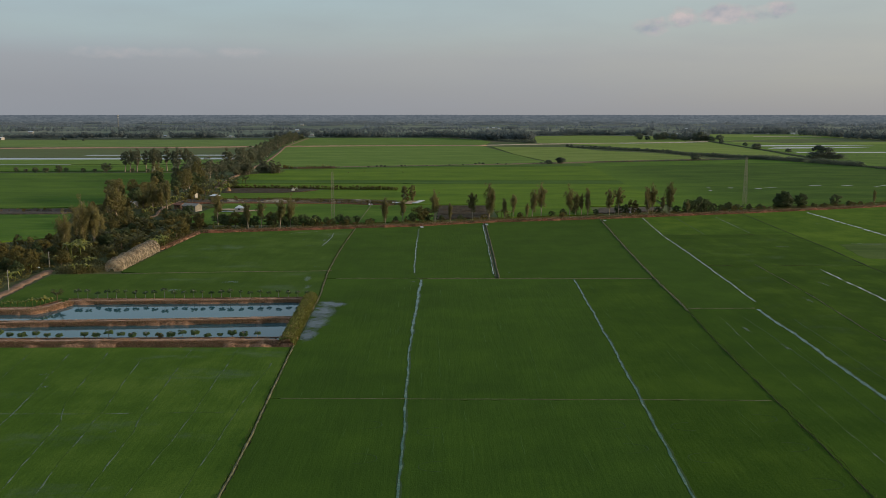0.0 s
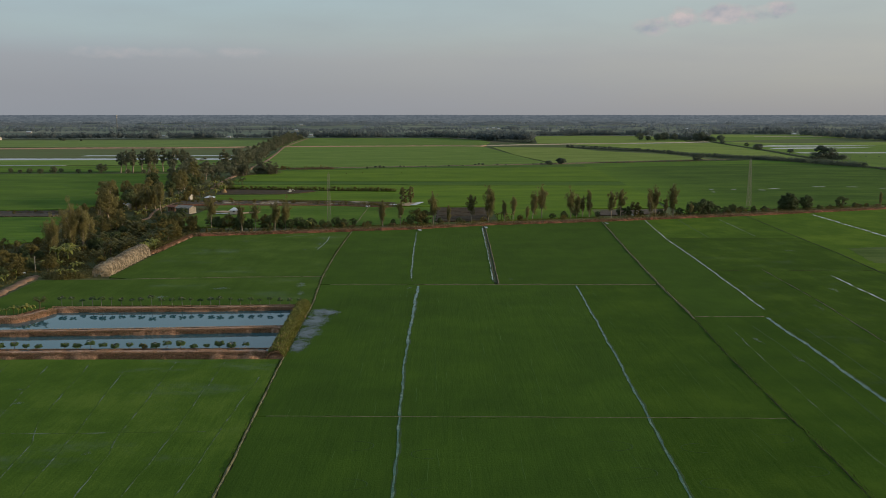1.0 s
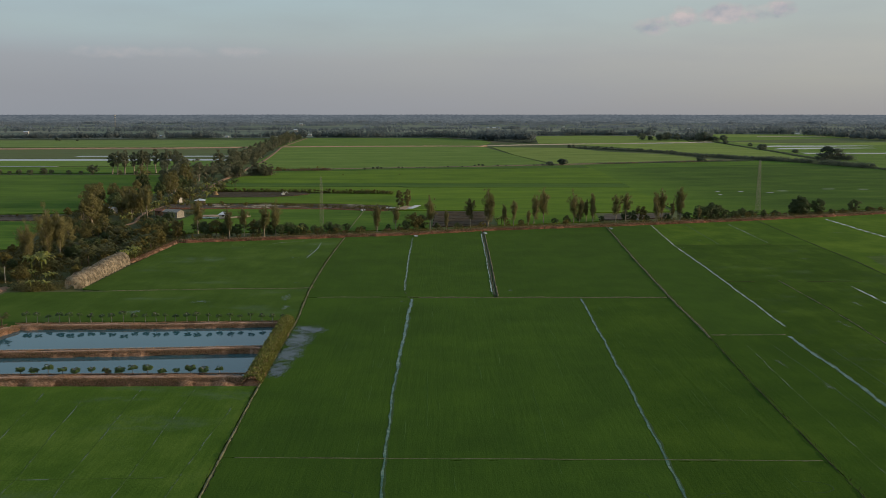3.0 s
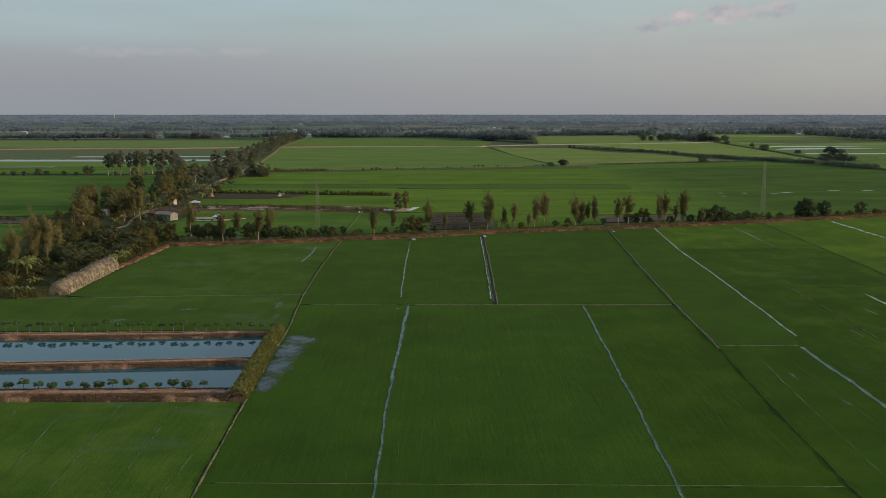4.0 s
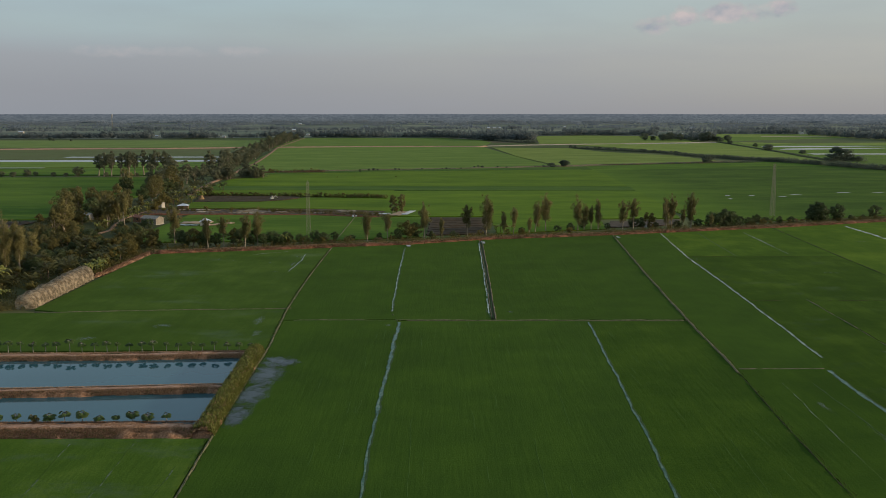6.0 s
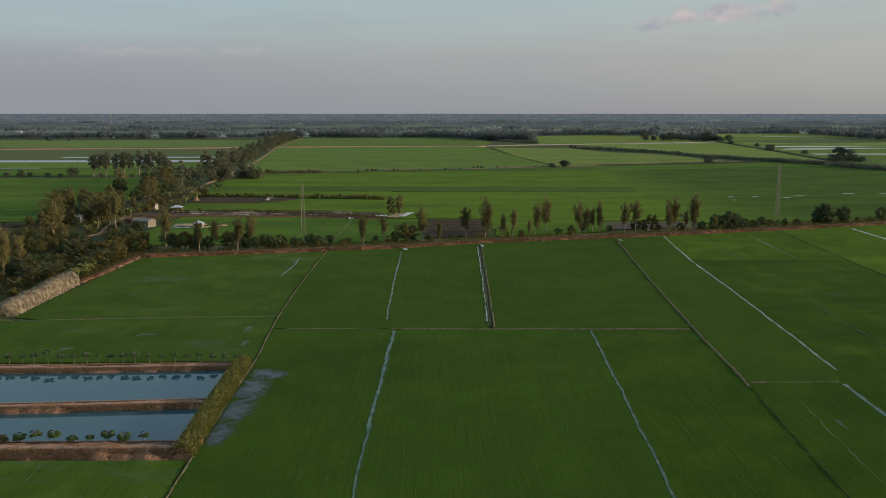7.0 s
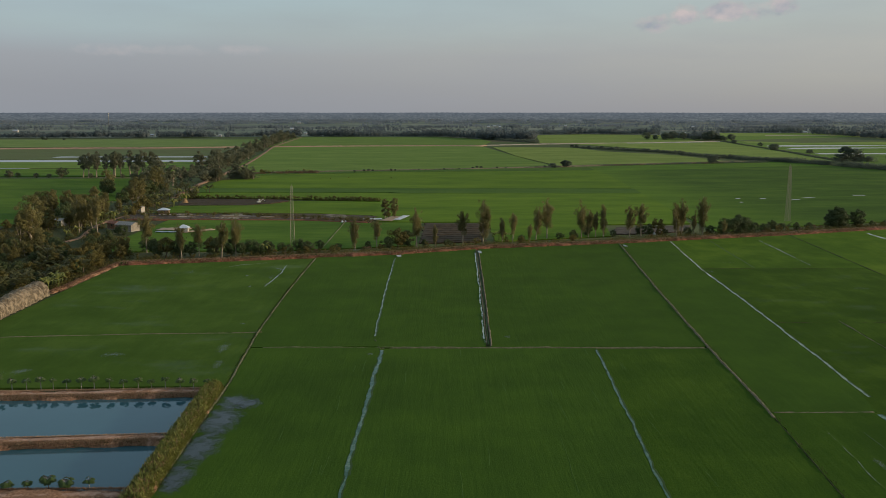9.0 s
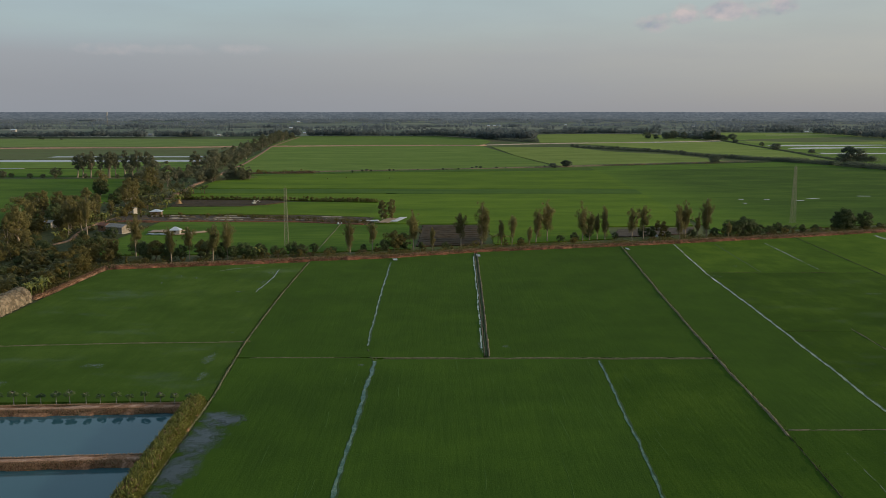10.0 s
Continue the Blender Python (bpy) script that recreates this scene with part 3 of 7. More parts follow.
BANK_LINE = [(-103.0, 241.2), (-68.7, 246.3), (-40.0, 251.2), (-10.8, 255.3), (20.3, 264.4), (76.8, 273.4), (114.0, 281.6), (152.0, 288.8), (190.0, 298.0), (235.0, 308.5), (330.0, 331.0), (480.0, 368.0)]


def bank_y(x):
    return float(np.interp(x, [q[0] for q in BANK_LINE], [q[1] for q in BANK_LINE]))


field_count = 0


def plot(fl, fr, y0, y1, material, gap_l=0.1, gap_r=0.1, label="even green standing rice in a flooded paddy", jag=0.14):
    """One field between two boundary lines; y1 None: up to the long bank."""
    global field_count
    field_count += 1
    far = y1 is None
    ya = np.linspace(y0, bank_y(fl(260)) if far else y1, 24)
    yb = np.linspace(bank_y(fr(270)) if far else y1, y0, 24)
    corners = [(fl(y) + gap_l, y) for y in ya] + [(fr(y) - gap_r, y) for y in yb]
    return solid("rice_field", slab(corners, 0.0007 * field_count, 0.44, material, 0.5, jag, field_count * 1.7, "rice_field"), label, "rice field", "structure", "paddies")


WETL = "thin young rice with wet streaks and furrows"
IN = -0.06  # fields meet under the water of a ditch
plot(xL, xA, -60, 95.36, RICE_NEAR, 0.3, IN)
plot(xL, xA, 95.36, 171.6, RICE_NEAR, 0.3, IN)
plot(xL, xA, 172.0, None, RICE_NEAR, 0.3, IN)
plot(xA, xC, -60, 94.46, RICE_NEAR, IN, IN)
plot(xA, xC, 94.46, 170.9, RICE_NEAR, IN, IN)
plot(xA, xB, 171.6, None, RICE_NEAR, IN, 0.6)
plot(xB, xD, 171.6, None, RICE_NEAR, 0.5, 0.3)
plot(xC, xD, -60, 94.06, RICE_EAST, IN, 0.08)
plot(xC, xD, 94.06, 170.6, RICE_EAST, IN, 0.08)
plot(xD, xE, -60, 143.1, RICE_EAST, 0.08, IN)
plot(xD, xE, 143.1, None, RICE_NEAR, 0.3, IN)
plot(xE, xG, -60, 186, RICE_RIGHT, IN, 0.15)
plot(xG, xK, -60, 186, RICE_RIGHT, 0.15, IN, WETL)
plot(xK, xH, -60, 186, RICE_RIGHT, IN, 0.2)
plot(xE, xH, 186, 236, RICE_RIGHT, IN, 0.2)
plot(xE, xH, 236, None, RICE_FRESH, IN, 0.2)
plot(xH, xI, -60, 186, RICE_RIGHT, 0.2, IN)
plot(xH, xI, 186, None, RICE_LIGHT, 0.2, IN)
plot(xI, xJ, -60, None, RICE_LIGHT, IN, 0.3)
plot(xJ, xM, -60, None, RICE_LIGHT, 0.3, 0.3)


def area(corners, material, label, category="rice field", name="rice_field", top=0.0, depth=0.44, step=3.0, jag=0.25, group="paddies", kind="structure"):
    global field_count
    field_count += 1
    return solid(name, slab(corners, top, depth, material, step, jag, field_count * 1.7, name), label, category, kind, group)


GREEN = "even green standing rice in a flooded paddy"
WEST = [(xL(y) - 0.35, y) for y in np.linspace(153.6, 180.2, 8)]
area(WEST + [(-69, 179.2), (-95, 177.6), (-123.0, 176.6), (-120.5, 153), (-117.5, 144.5), (-103.5, 144.2), (-101.5, 152.6)], RICE_WEST, GREEN, step=1.2, jag=0.12)
area([(xL(y) - 0.35, y) for y in np.linspace(180.7, 250.2, 14)] + [(-102, 240.6), (-103, 216), (-103.2, 180.0), (-95, 178.1), (-69, 179.7)], RICE_WEST, WETL, step=1.2, jag=0.12)
area([(xL(y) - 0.35, y) for y in np.linspace(-60, 118.4, 30)] + [(-60, 118.4), (-160, 118.9), (-160, -60)], RICE_WET, WETL, step=1.2, jag=0.1)
# left of the grove
area([(-195, 215), (-160, 232), (-172, 262), (-186, 288), (-300, 288), (-300, 215)], RICE_MID, GREEN)
area([(-500, 308), (-235, 308), (-190, 312), (-192, 345), (-182, 400), (-215, 498), (-500, 498)], RICE_MID, GREEN)
area([(-560, 514), (-225, 514), (-205, 576), (-560, 572)], RICE_MID, GREEN)
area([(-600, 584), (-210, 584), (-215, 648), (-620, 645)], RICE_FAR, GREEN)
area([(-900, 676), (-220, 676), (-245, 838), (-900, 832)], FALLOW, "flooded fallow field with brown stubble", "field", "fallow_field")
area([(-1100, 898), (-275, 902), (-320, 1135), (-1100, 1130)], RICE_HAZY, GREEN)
# behind the long bank
area([(-124, 258), (-100, 262), (-60, 262), (-35, 265), (-5, 270), (-4, 318), (-30, 316), (-57, 322), (-124, 326)], RICE_MID, GREEN)
area([(27, 277), (76, 287), (80, 312), (120, 314), (127.7, 365), (132, 415), (-29, 415), (-29, 338), (-24, 320), (-4, 319), (27, 319)], RICE_BRIGHT, "bright young green rice in a paddy")
area([(-140, 345), (-60, 343), (-28.4, 336), (-28.4, 384), (-30, 380), (-60, 384), (-80, 384), (-88, 374), (-102, 368), (-140, 367)], RICE_BRIGHT, "bright young green rice in a paddy", top=-0.012)
area([(-150, 397), (-86, 392), (-28.4, 382), (-28.4, 418), (-154, 419)], RICE_BRIGHT, "bright young green rice in a paddy", top=-0.006)
area([(-155, 420), (-27, 420), (-20, 417), (132, 416), (134, 438), (-157, 441)], RICE_DARK, "darker bluish rice in a narrow paddy")
area([(-158, 443), (134, 439), (140.6, 520), (140.6, 561), (-40, 545), (-162, 515)], RICE_BRIGHT, "bright young green rice in a paddy")
area([(-163, 517), (-40, 547), (140.6, 562), (140.6, 590), (-50, 561), (-165, 531)], RICE_DARK, "darker bluish rice in a narrow paddy")
area([(124, 296), (162, 307), (255, 328), (430, 368), (425, 520), (398, 645), (330, 652), (139.6, 592), (139.6, 520), (126.6, 365)], RICE_TURN, "dark green rice with wet patches in a paddy", top=-0.008, step=4)
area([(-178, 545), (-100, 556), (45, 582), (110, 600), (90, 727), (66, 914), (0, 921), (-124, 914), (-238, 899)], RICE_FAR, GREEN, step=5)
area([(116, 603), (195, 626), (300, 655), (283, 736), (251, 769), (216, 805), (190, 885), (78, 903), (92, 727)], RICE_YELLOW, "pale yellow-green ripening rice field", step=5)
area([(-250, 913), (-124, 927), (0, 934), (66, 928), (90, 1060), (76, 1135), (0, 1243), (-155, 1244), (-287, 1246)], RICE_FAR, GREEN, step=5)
area([(165, 1008), (258, 1010), (309, 1018), (417, 1048), (478, 1075), (474, 1330), (330, 1370), (212, 1335)], RICE_YELLOW, "pale yellow-green ripening rice field", step=5)
area([(215, 975), (285, 862), (312, 730), (342, 688), (380, 645), (412, 650), (426, 712), (440, 780), (455, 870), (473, 970), (480, 1040), (330, 1014)], RICE_YELLOW, "pale yellow-green ripening rice field", step=5)
area([(500, 1076), (461, 871), (446, 781), (431, 712), (426, 659), (406, 560), (1300, 540), (1320, 1440), (640, 1450)], RICE_FAR, GREEN, top=-0.06, step=8)
area([(515, 1076), (600, 1012), (775, 1046), (1000, 1040), (1250, 1130), (1000, 1330), (850, 1240), (690, 1170), (560, 1112)], FALLOW, "brown fallow strip between far paddies", "field", "fallow_field", top=0.06, step=5)
area([(690, 1292), (770, 1300), (855, 1310), (860, 1328), (700, 1314)], PALE_BED, "pale dry strip between far paddies", "field", "fallow_field", top=0.06, step=5)
area([(506, 1097), (560, 1116), (690, 1175), (850, 1246), (880, 1296), (590, 1288)], RICE_FAR, GREEN, top=0.05, step=6)
area([(440, 545), (900, 545), (900, 775), (480, 772), (440, 700)], RICE_FAR, GREEN, step=5)
area([(505, 1005), (670, 968), (860, 960), (1250, 900), (1300, 1000), (824, 1087), (821, 1186), (840, 1408), (752, 1448), (661, 1448)], RICE_YELLOW, "pale yellow-green ripening rice field", step=5)

# brighter crop strip laid on the dark field's far edge to paint it sunlit
area([(143, 548), (330, 598), (404, 598), (397, 643), (330, 650), (143, 591)], RICE_MID, GREEN, top=0.03, step=5)
area([(146, 196), (180, 188), (181, 222), (152, 217)], RICE_PALE, "sparse pale rice standing in shallow water", top=0.03, step=1.5, jag=0.6)
# bare plots
area([(-3.0, 274), (21.5, 277), (25, 314), (-2, 315)], SOIL, "dark freshly tilled soil plot", "soil plot", "soil_plot", 0.1, 0.5, 1.5, 0.4, "bare plots")
area([(78, 290), (110, 296), (118, 309), (83, 305)], SOIL_GREY, "grey turned soil beside the long bank", "soil plot", "soil_plot", 0.1, 0.5, 1.5, 0.5, "bare plots")
area([(-140, 367.5), (-104, 368.5), (-91, 374), (-82, 384), (-86, 388.5), (-145, 393)], SOIL, "dark freshly tilled soil plot", "soil plot", "soil_plot", 0.1, 0.5, 1.5, 0.5, "bare plots")
area([(-150, 327), (-60, 324), (-28, 317), (-26, 334), (-60, 341), (-150, 342)], SOIL_GREY, "grey-brown garden beds between shrub rows", "soil plot", "soil_plot", 0.1, 0.5, 1.5, 0.5, "bare plots")
area([(-240, 290), (-192, 290), (-188, 305), (-240, 306)], SOIL_GREY, "grey-brown earth and rubble between paddies", "soil plot", "soil_plot", 0.1, 0.5, 1.5, 0.5, "bare plots")

# ridges thrown up in the bare plots
for i in range(9):
    y = 277 + 4.1 * i
    ridge = ribbon([(-2 + RNG.uniform(0, 2), y), (11, y + 0.6), (23 + RNG.uniform(-2, 1), y + 1.2)], 1.1, 0.24, 0.08, SOIL, 1.0, 0.3, 0.12, i + 90, "soil_ridge")
    solid("soil_ridge", ridge, "low ridge of turned earth", "soil ridge", "structure", "soil ridges")
for i in range(5):
    y = 371 + 4.3 * i
    ridge = ribbon([(-140, y), (-118, y + RNG.uniform(-1, 1)), (-104 + 4 * min(i, 4) - RNG.uniform(0, 5), y + RNG.uniform(-1, 1))], 1.6, 0.16, 0.08, SOIL, 1.2, 0.5, 0.08, i + 120, "soil_ridge")
    solid("soil_ridge", ridge, "low ridge of turned earth", "soil ridge", "structure", "soil ridges")

# pale strips and a low red bank along the garden beds
for i in range(26):
    x, y = RNG.uniform(-140, -36), RNG.uniform(0, 1)
    y0 = float(np.interp(x, [-140, -60, -30], [327, 326, 319])) + 1.5 + 11 * y
    ln = RNG.uniform(3, 11)
    solid("garden_bed", ribbon([(x, y0), (x + ln, y0 - 0.03 * ln)], 0.8, 0.3, 0.08, PALE_BED if i % 3 else STRAW, 1.0, 0.4, 0.08, i + 150, "garden_bed"), "pale narrow garden bed of dry earth", "garden bed", "structure", "garden beds")
solid("low_bank", ribbon([(-146, 325.2), (-60, 322.8), (-28, 316.2)], 1.1, 0.9, GROUND_Z, BANK, 1.5, 0.25, 0.15, 151, "low_bank"), "low red-brown earth bank below the garden beds", "earth bank", "structure")
solid("footpath", ribbon([(-149, 268), (-144.5, 276), (-142.5, 282), (-143.5, 289), (-147, 298), (-151, 312), (-152, 322), (-151, 338)], 1.0, 0.5, GROUND_Z, TRACK, 1.2, 0.35, 0.08, 152, "footpath"), "reddish dirt footpath between trees and the farm", "footpath", "structure")

# flooded strips
FL = "shallow flood water between paddies"
area([(-600, 577), (-372, 580), (-366, 592), (-600, 593)], FLOOD, FL, "flood water", "water", -0.1, 0.3, 4, 0.8, "flooded strips")
area([(-700, 644), (-420, 645), (-230, 652), (-232, 674), (-420, 672), (-700, 675)], FLOOD, FL, "flood water", "water", -0.1, 0.3, 4, 1.5, "flooded strips")
area([(-430, 706), (-245, 708), (-250, 722), (-430, 720)], FLOOD, FL, "flood water", "water", 0.05, 0.3, 4, 1.5, "flooded strips")
area([(490, 908), (600, 914), (650, 926), (690, 930), (670, 943), (531, 942), (487, 925)], FLOOD, FL, "flood water", "water", 0.1, 0.3, 4, 2.5, "flooded strips")
area([(474, 846), (520, 850), (575, 862), (640, 872), (640, 882), (560, 884), (500, 874)], FLOOD, FL, "flood water", "water", 0.1, 0.3, 4, 2.5, "flooded strips")
area([(462, 752), (720, 750), (720, 770), (464, 770)], FLOOD, FL, "flood water", "water", 0.1, 0.3, 4, 1.5, "flooded strips")
area([(300, 992), (340, 999), (420, 1019), (480, 1044), (478, 1056), (417, 1029), (309, 1002)], FLOOD, FL, "flood water", "water", 0.1, 0.3, 4, 1.5, "flooded strips")


# ---- ditches, dikes, furrows ----
def along(f, y0, y1, n=14):
    return [(f(y), y) for y in np.linspace(y0, y1, n)]


def ditch(pts, half, label="narrow water-filled ditch between rice fields", seed=1, z=0.030, material=None):
    p, q = resample(pts, 0.5)
    p[:, 0] += 0.11 * smooth_noise(q, seed * 1.7, 3.1) + 0.05 * smooth_noise(q, seed * 0.9 + 4, 0.8)
    pts = [tuple(r) for r in p[:, :2]]
    # dark ribbon beside the water, painted as the shadow of the standing rice
    if material in (None, DITCH_PALE):
        solid("ditch_shade", ribbon([(x_ + 0.10, y_) for x_, y_ in pts], half + 0.16, 0.008, 0.012, FURROW, 0.6, 0.3, 0.004, seed + 50, "ditch_shade"), "dark strip painted as the rice's shade beside a ditch", "ditch edge", "structure", "ditches")
    return solid("water", ribbon(pts, half, 0, z, material or DITCH, 0.6, 0.45, 0, seed, "ditch_water", True), label, "ditch", "structure", "ditches")


ditch(along(xA, -60, 128, 30), 0.165, seed=1)
ditch(along(xA, 126, 148), 0.26, seed=21, z=0.034)
ditch(along(xA, 146, 170), 0.32, seed=22)
ditch(along(xA, 178, 250, 24), 0.14, seed=2, material=DITCH_PALE)
ditch(along(xC, -60, 170), 0.17, seed=3)
ditch(along(xE, -60, 142.4, 24), 0.34, seed=4)
ditch(along(xE, 148.6, 228, 24), 0.22, seed=5, material=DITCH_PALE)
ditch(along(xE, 226, 276), 0.24, seed=25, z=0.034, material=DITCH_BROKEN)
ditch(along(xK, -60, 181), 0.26, seed=6, material=DITCH_BROKEN)
ditch([(132.6, 278), (131.6, 266), (129.3, 240)], 0.16, seed=27, material=DITCH_BROKEN)
ditch(along(xI, 150, 292), 0.6, seed=7, material=DITCH_BROKEN)
ditch([(x - 0.1, y) for x, y in along(xB, 173, 262)], 0.15, seed=8, material=FURROW)
ditch([(x - 0.95, y) for x, y in along(xB, 174, 258)], 0.16, seed=9, z=0.034, material=DITCH_BROKEN)
ditch([(-46.2, 240.6), (-45.7, 231.5), (-45.9, 223.2), (-46.4, 217.0)], 0.10, seed=26, z=0.034, material=DITCH_BROKEN)
ditch([(-64.8, 239.1), (-61.6, 241.5), (-57.5, 242.6), (-53.8, 244.0)], 0.16, seed=10, z=0.034, material=DITCH_BROKEN)


def dike(pts, half, height, material, label, seed=1, step=0.8, lumps=0.08):
    return solid("dike", ribbon(pts, half, height + 0.45, GROUND_Z, material, step, 0.22, lumps, seed, "dike"), label, "dike", "structure", "field dikes")


MUD, WEED = "low dry mud dike between rice fields", "low weedy dike between rice fields"
dike(along(xL, -60, 251), 0.30, 0.07, DIKE_PALE, MUD, 1)
dike([(x - 0.5, y) for x, y in along(xB, 173.5, 263)], 0.20, 0.10, DIKE, MUD, 2, 0.6, 0.12)
dike([(x + 0.5, y) for x, y in along(xB, 172.0, 263)], 0.27, 0.14, DIKE, MUD, 3, 0.6, 0.14)
dike(along(xD, 141, 276, 24), 0.42, 0.16, DIKE, MUD, 4)
dike(along(xD, -60, 142, 24), 0.17, 0.08, DIKE_DARK, WEED, 5)
dike(along(xG, -60, 188), 0.20, 0.05, DIKE, WEED, 6)
dike(along(xH, -60, 291), 0.40, 0.07, DIKE_DARK, WEED, 7)
dike([(-34.2, 171.8), (63.8, 171.2)], 0.24, 0.06, DIKE_PALE, WEED, 8)
dike([(-30.5, 95.4), (34, 94.45), (57.4, 94.05)], 0.17, 0.06, DIKE_PALE, MUD, 9, lumps=0.03)
dike([(62, 143.2), (80.6, 143.2)], 0.36, 0.08, DIKE, MUD, 10)
dike([(-7.3, 169.4), (-8.2, 172.5), (-9.5, 176.6)], 0.40, 0.03, DIKE_DARK, WEED, 21)
dike([(xE(186), 186.1), (xH(186), 186.1)], 0.10, 0.03, DIKE_DARK, WEED, 11)
dike([(xE(236), 236), (xH(236), 236)], 0.20, 0.04, DIKE_DARK, WEED, 12)
dike([(-102.5, 178.3), (-95, 177.9), (-69, 179.5), (-35.6, 180.6)], 0.20, 0.06, DIKE_PALE, WEED, 13)
dike(along(xJ, -60, 316), 0.5, 0.2, DIKE, MUD, 14)
dike([(-39.5, 318), (-39.5, 266)], 0.30, 0.12, DIKE_PALE, MUD, 15)
dike([(-900, 850), (-638, 857), (-486, 876), (-402, 877), (-285, 902)], 4.0, 0.9, PINKISH_EARTH, "far dirt road across the paddies", 17, 5.0, 0.2)
dike([(72, 942), (139, 969), (208, 988), (258, 998), (309, 1007), (417, 1036), (487, 1066)], 5.0, 0.7, PALE_BED, "pale far dirt road across the paddies", 28, 5.0, 0.2)
dike([(446, 1078), (496, 1071), (475, 980), (458, 871), (443, 781), (428, 712), (422, 659), (402, 560), (412, 500), (440, 440)], 4.0, 1.1, DIKE_DARK, "dark weedy bank between far paddies", 29, 5.0, 0.3)
dike([(-243, 905), (-124, 920), (0, 927), (62, 921), (72, 942)], 3.4, 1.0, PINKISH_EARTH, "far dirt road across the paddies", 18, 5.0, 0.2)
dike([(-165, 538), (-104, 549), (40, 575), (112, 596), (194, 620), (300, 648), (335, 655)], 1.7, 0.6, DIKE, "dry earth bank between far paddies", 19, 3.0, 0.2)


def furrow(pts, half=0.16, seed=1, wet=False, material=None, height=0.03):
    p, s = resample(pts, 0.7)
    p[:, 0] += 0.12 * smooth_noise(s, round(pts[0][0]) * 0.7, 5.0) + 0.08 * smooth_noise(s, round(pts[0][0]), 1.3)
    pts = [tuple(q) for q in p]
    me = ribbon(pts, half, height, 0.010, material or (WET_FURROW if wet else FURROW), 0.7, 0.5, 0.3 * height, seed, "furrow")
    return solid("furrow", me, "thin water-filled furrow through the rice" if wet else "thin dark furrow through the rice", "furrow", "structure", "furrows")


FURROWS_WEST = [
    [(-35.4, 111), (-35.9, 91), (-35.6, 73), (-35.0, 60), (-33.5, 30)],
    [(-44.6, 117), (-42.9, 90.5), (-42.8, 76), (-42.7, 60), (-42, 30)],
    [(-54.4, 117), (-51.3, 90.6), (-49.9, 84.4), (-48.5, 68.7), (-46, 40)],
    [(-63.0, 114), (-58.4, 90.3), (-56.3, 76.5), (-55.1, 70.6), (-53, 50)],
    [(-71.5, 116), (-66.6, 94.2), (-63.4, 87.3), (-60.0, 69.7), (-58, 50)],
    [(-79, 115), (-76.8, 105.7), (-73.6, 92.7), (-70, 75)],
    [(-88, 117), (-84, 100), (-80, 80)],
    [(-80, 90.3), (-60, 90.2), (-38, 90.6)],
]
FURROWS_EAST = [
    [(67.8, 137.2), (64.6, 105.3), (63.6, 92.5), (62.5, 75.3), (61, 50)],
    [(73.7, 137), (73.2, 106.5), (70.8, 86), (69, 60)],
    [(85.2, 135), (82.7, 101.7), (80, 70)],
    [(132.6, 278), (129.3, 240)],
    [(112.4, 277), (108.8, 237)],
]
for i, pts in enumerate(FURROWS_WEST + FURROWS_EAST):
    furrow(pts, 0.14 if i == 7 else 0.095 if i < 11 else 0.2, i + 1, i < 9, height=0.010 if i < 11 else 0.02)
# marks of a turning machine
for i, (x, y, way_) in enumerate([(-10.7, 86.4, 1), (-10.6, 77, 1), (-5.2, 84.2, -1), (-4.7, 75, -1), (28.5, 86.1, 1), (29.8, 79.4, 1), (35.5, 85.5, -1), (34.6, 76.9, -1), (54.2, 88, 1), (54.2, 79.6, 1), (53.3, 70.7, 1)]):
    a = np.radians(np.linspace(-95, 95, 15))
    furrow([(x - way_ * 3.2 * (1 - math.cos(q)), y + 1.25 * math.sin(q)) for q in a], 0.06, i + 30, height=0.012)

# short scars left by a harrow
for i in range(60):
    x, y = RNG.uniform(-28, 57), RNG.uniform(70, 168)
    if abs(x - xC(y)) > 2 and abs(x - xA(y)) > 2 and x < xD(y) - 2:
        ln, lean = RNG.uniform(2.0, 6.0), RNG.normal(0.03, 0.05) + (x - 10) * 0.001
        furrow([(x, y), (x - lean * ln * 0.5, y + ln * 0.5), (x - lean * ln, y + ln)], 0.05, i + 60, material=SCAR, height=0.008)

# faint wheel tracks
for i, (x, y0, y1) in enumerate([(17.2, 98, 118), (24.2, 122, 136), (-1.5, 104, 124), (47.0, 100, 118), (70.6, 82, 120), (94, 90, 130)]):
    lean = 0.02 * (x - 6) / 10
    furrow([(x + lean * (y - y0), y) for y in np.linspace(y0, y1, 8)], 0.04, i + 170, material=SCAR, height=0.010)

# ---- the long red bank ----
pts = [(x, y + 1.35) for x, y in BANK_LINE]
solid("long_bank", ribbon(pts, 2.1, 1.2, GROUND_Z, BANK, 0.7, 0.28, 0.2, 3, "long_bank"), "long red-brown earth bank below the tree row", "earth bank", "structure")
solid("side_bank", ribbon([(-103.8, 244), (-104.8, 216), (-106.0, 211)], 1.15, 0.8, GROUND_Z, BANK_DRY, 0.7, 0.3, 0.2, 6, "side_bank"), "red-brown earth bank beside the net house", "earth bank", "structure")
solid("road", ribbon([(-124, 120), (-121.5, 140), (-124.0, 155), (-125.6, 168), (-126.8, 179), (-128, 183)], 1.6, 0.5, GROUND_Z, TRACK, 0.8, 0.3, 0.14, 9, "road"), "pale dirt track on a low bank", "dirt track", "structure")
solid("road", ribbon([(-156, 398), (-161, 430), (-167, 465), (-178, 560), (-187, 632), (-213, 770), (-240, 905), (-276, 1235)], 1.9, 0.8, GROUND_Z, TRACK, 2.5, 0.2, 0.1, 11, "road"), "reddish dirt track along the wooded canal", "dirt track", "structure")

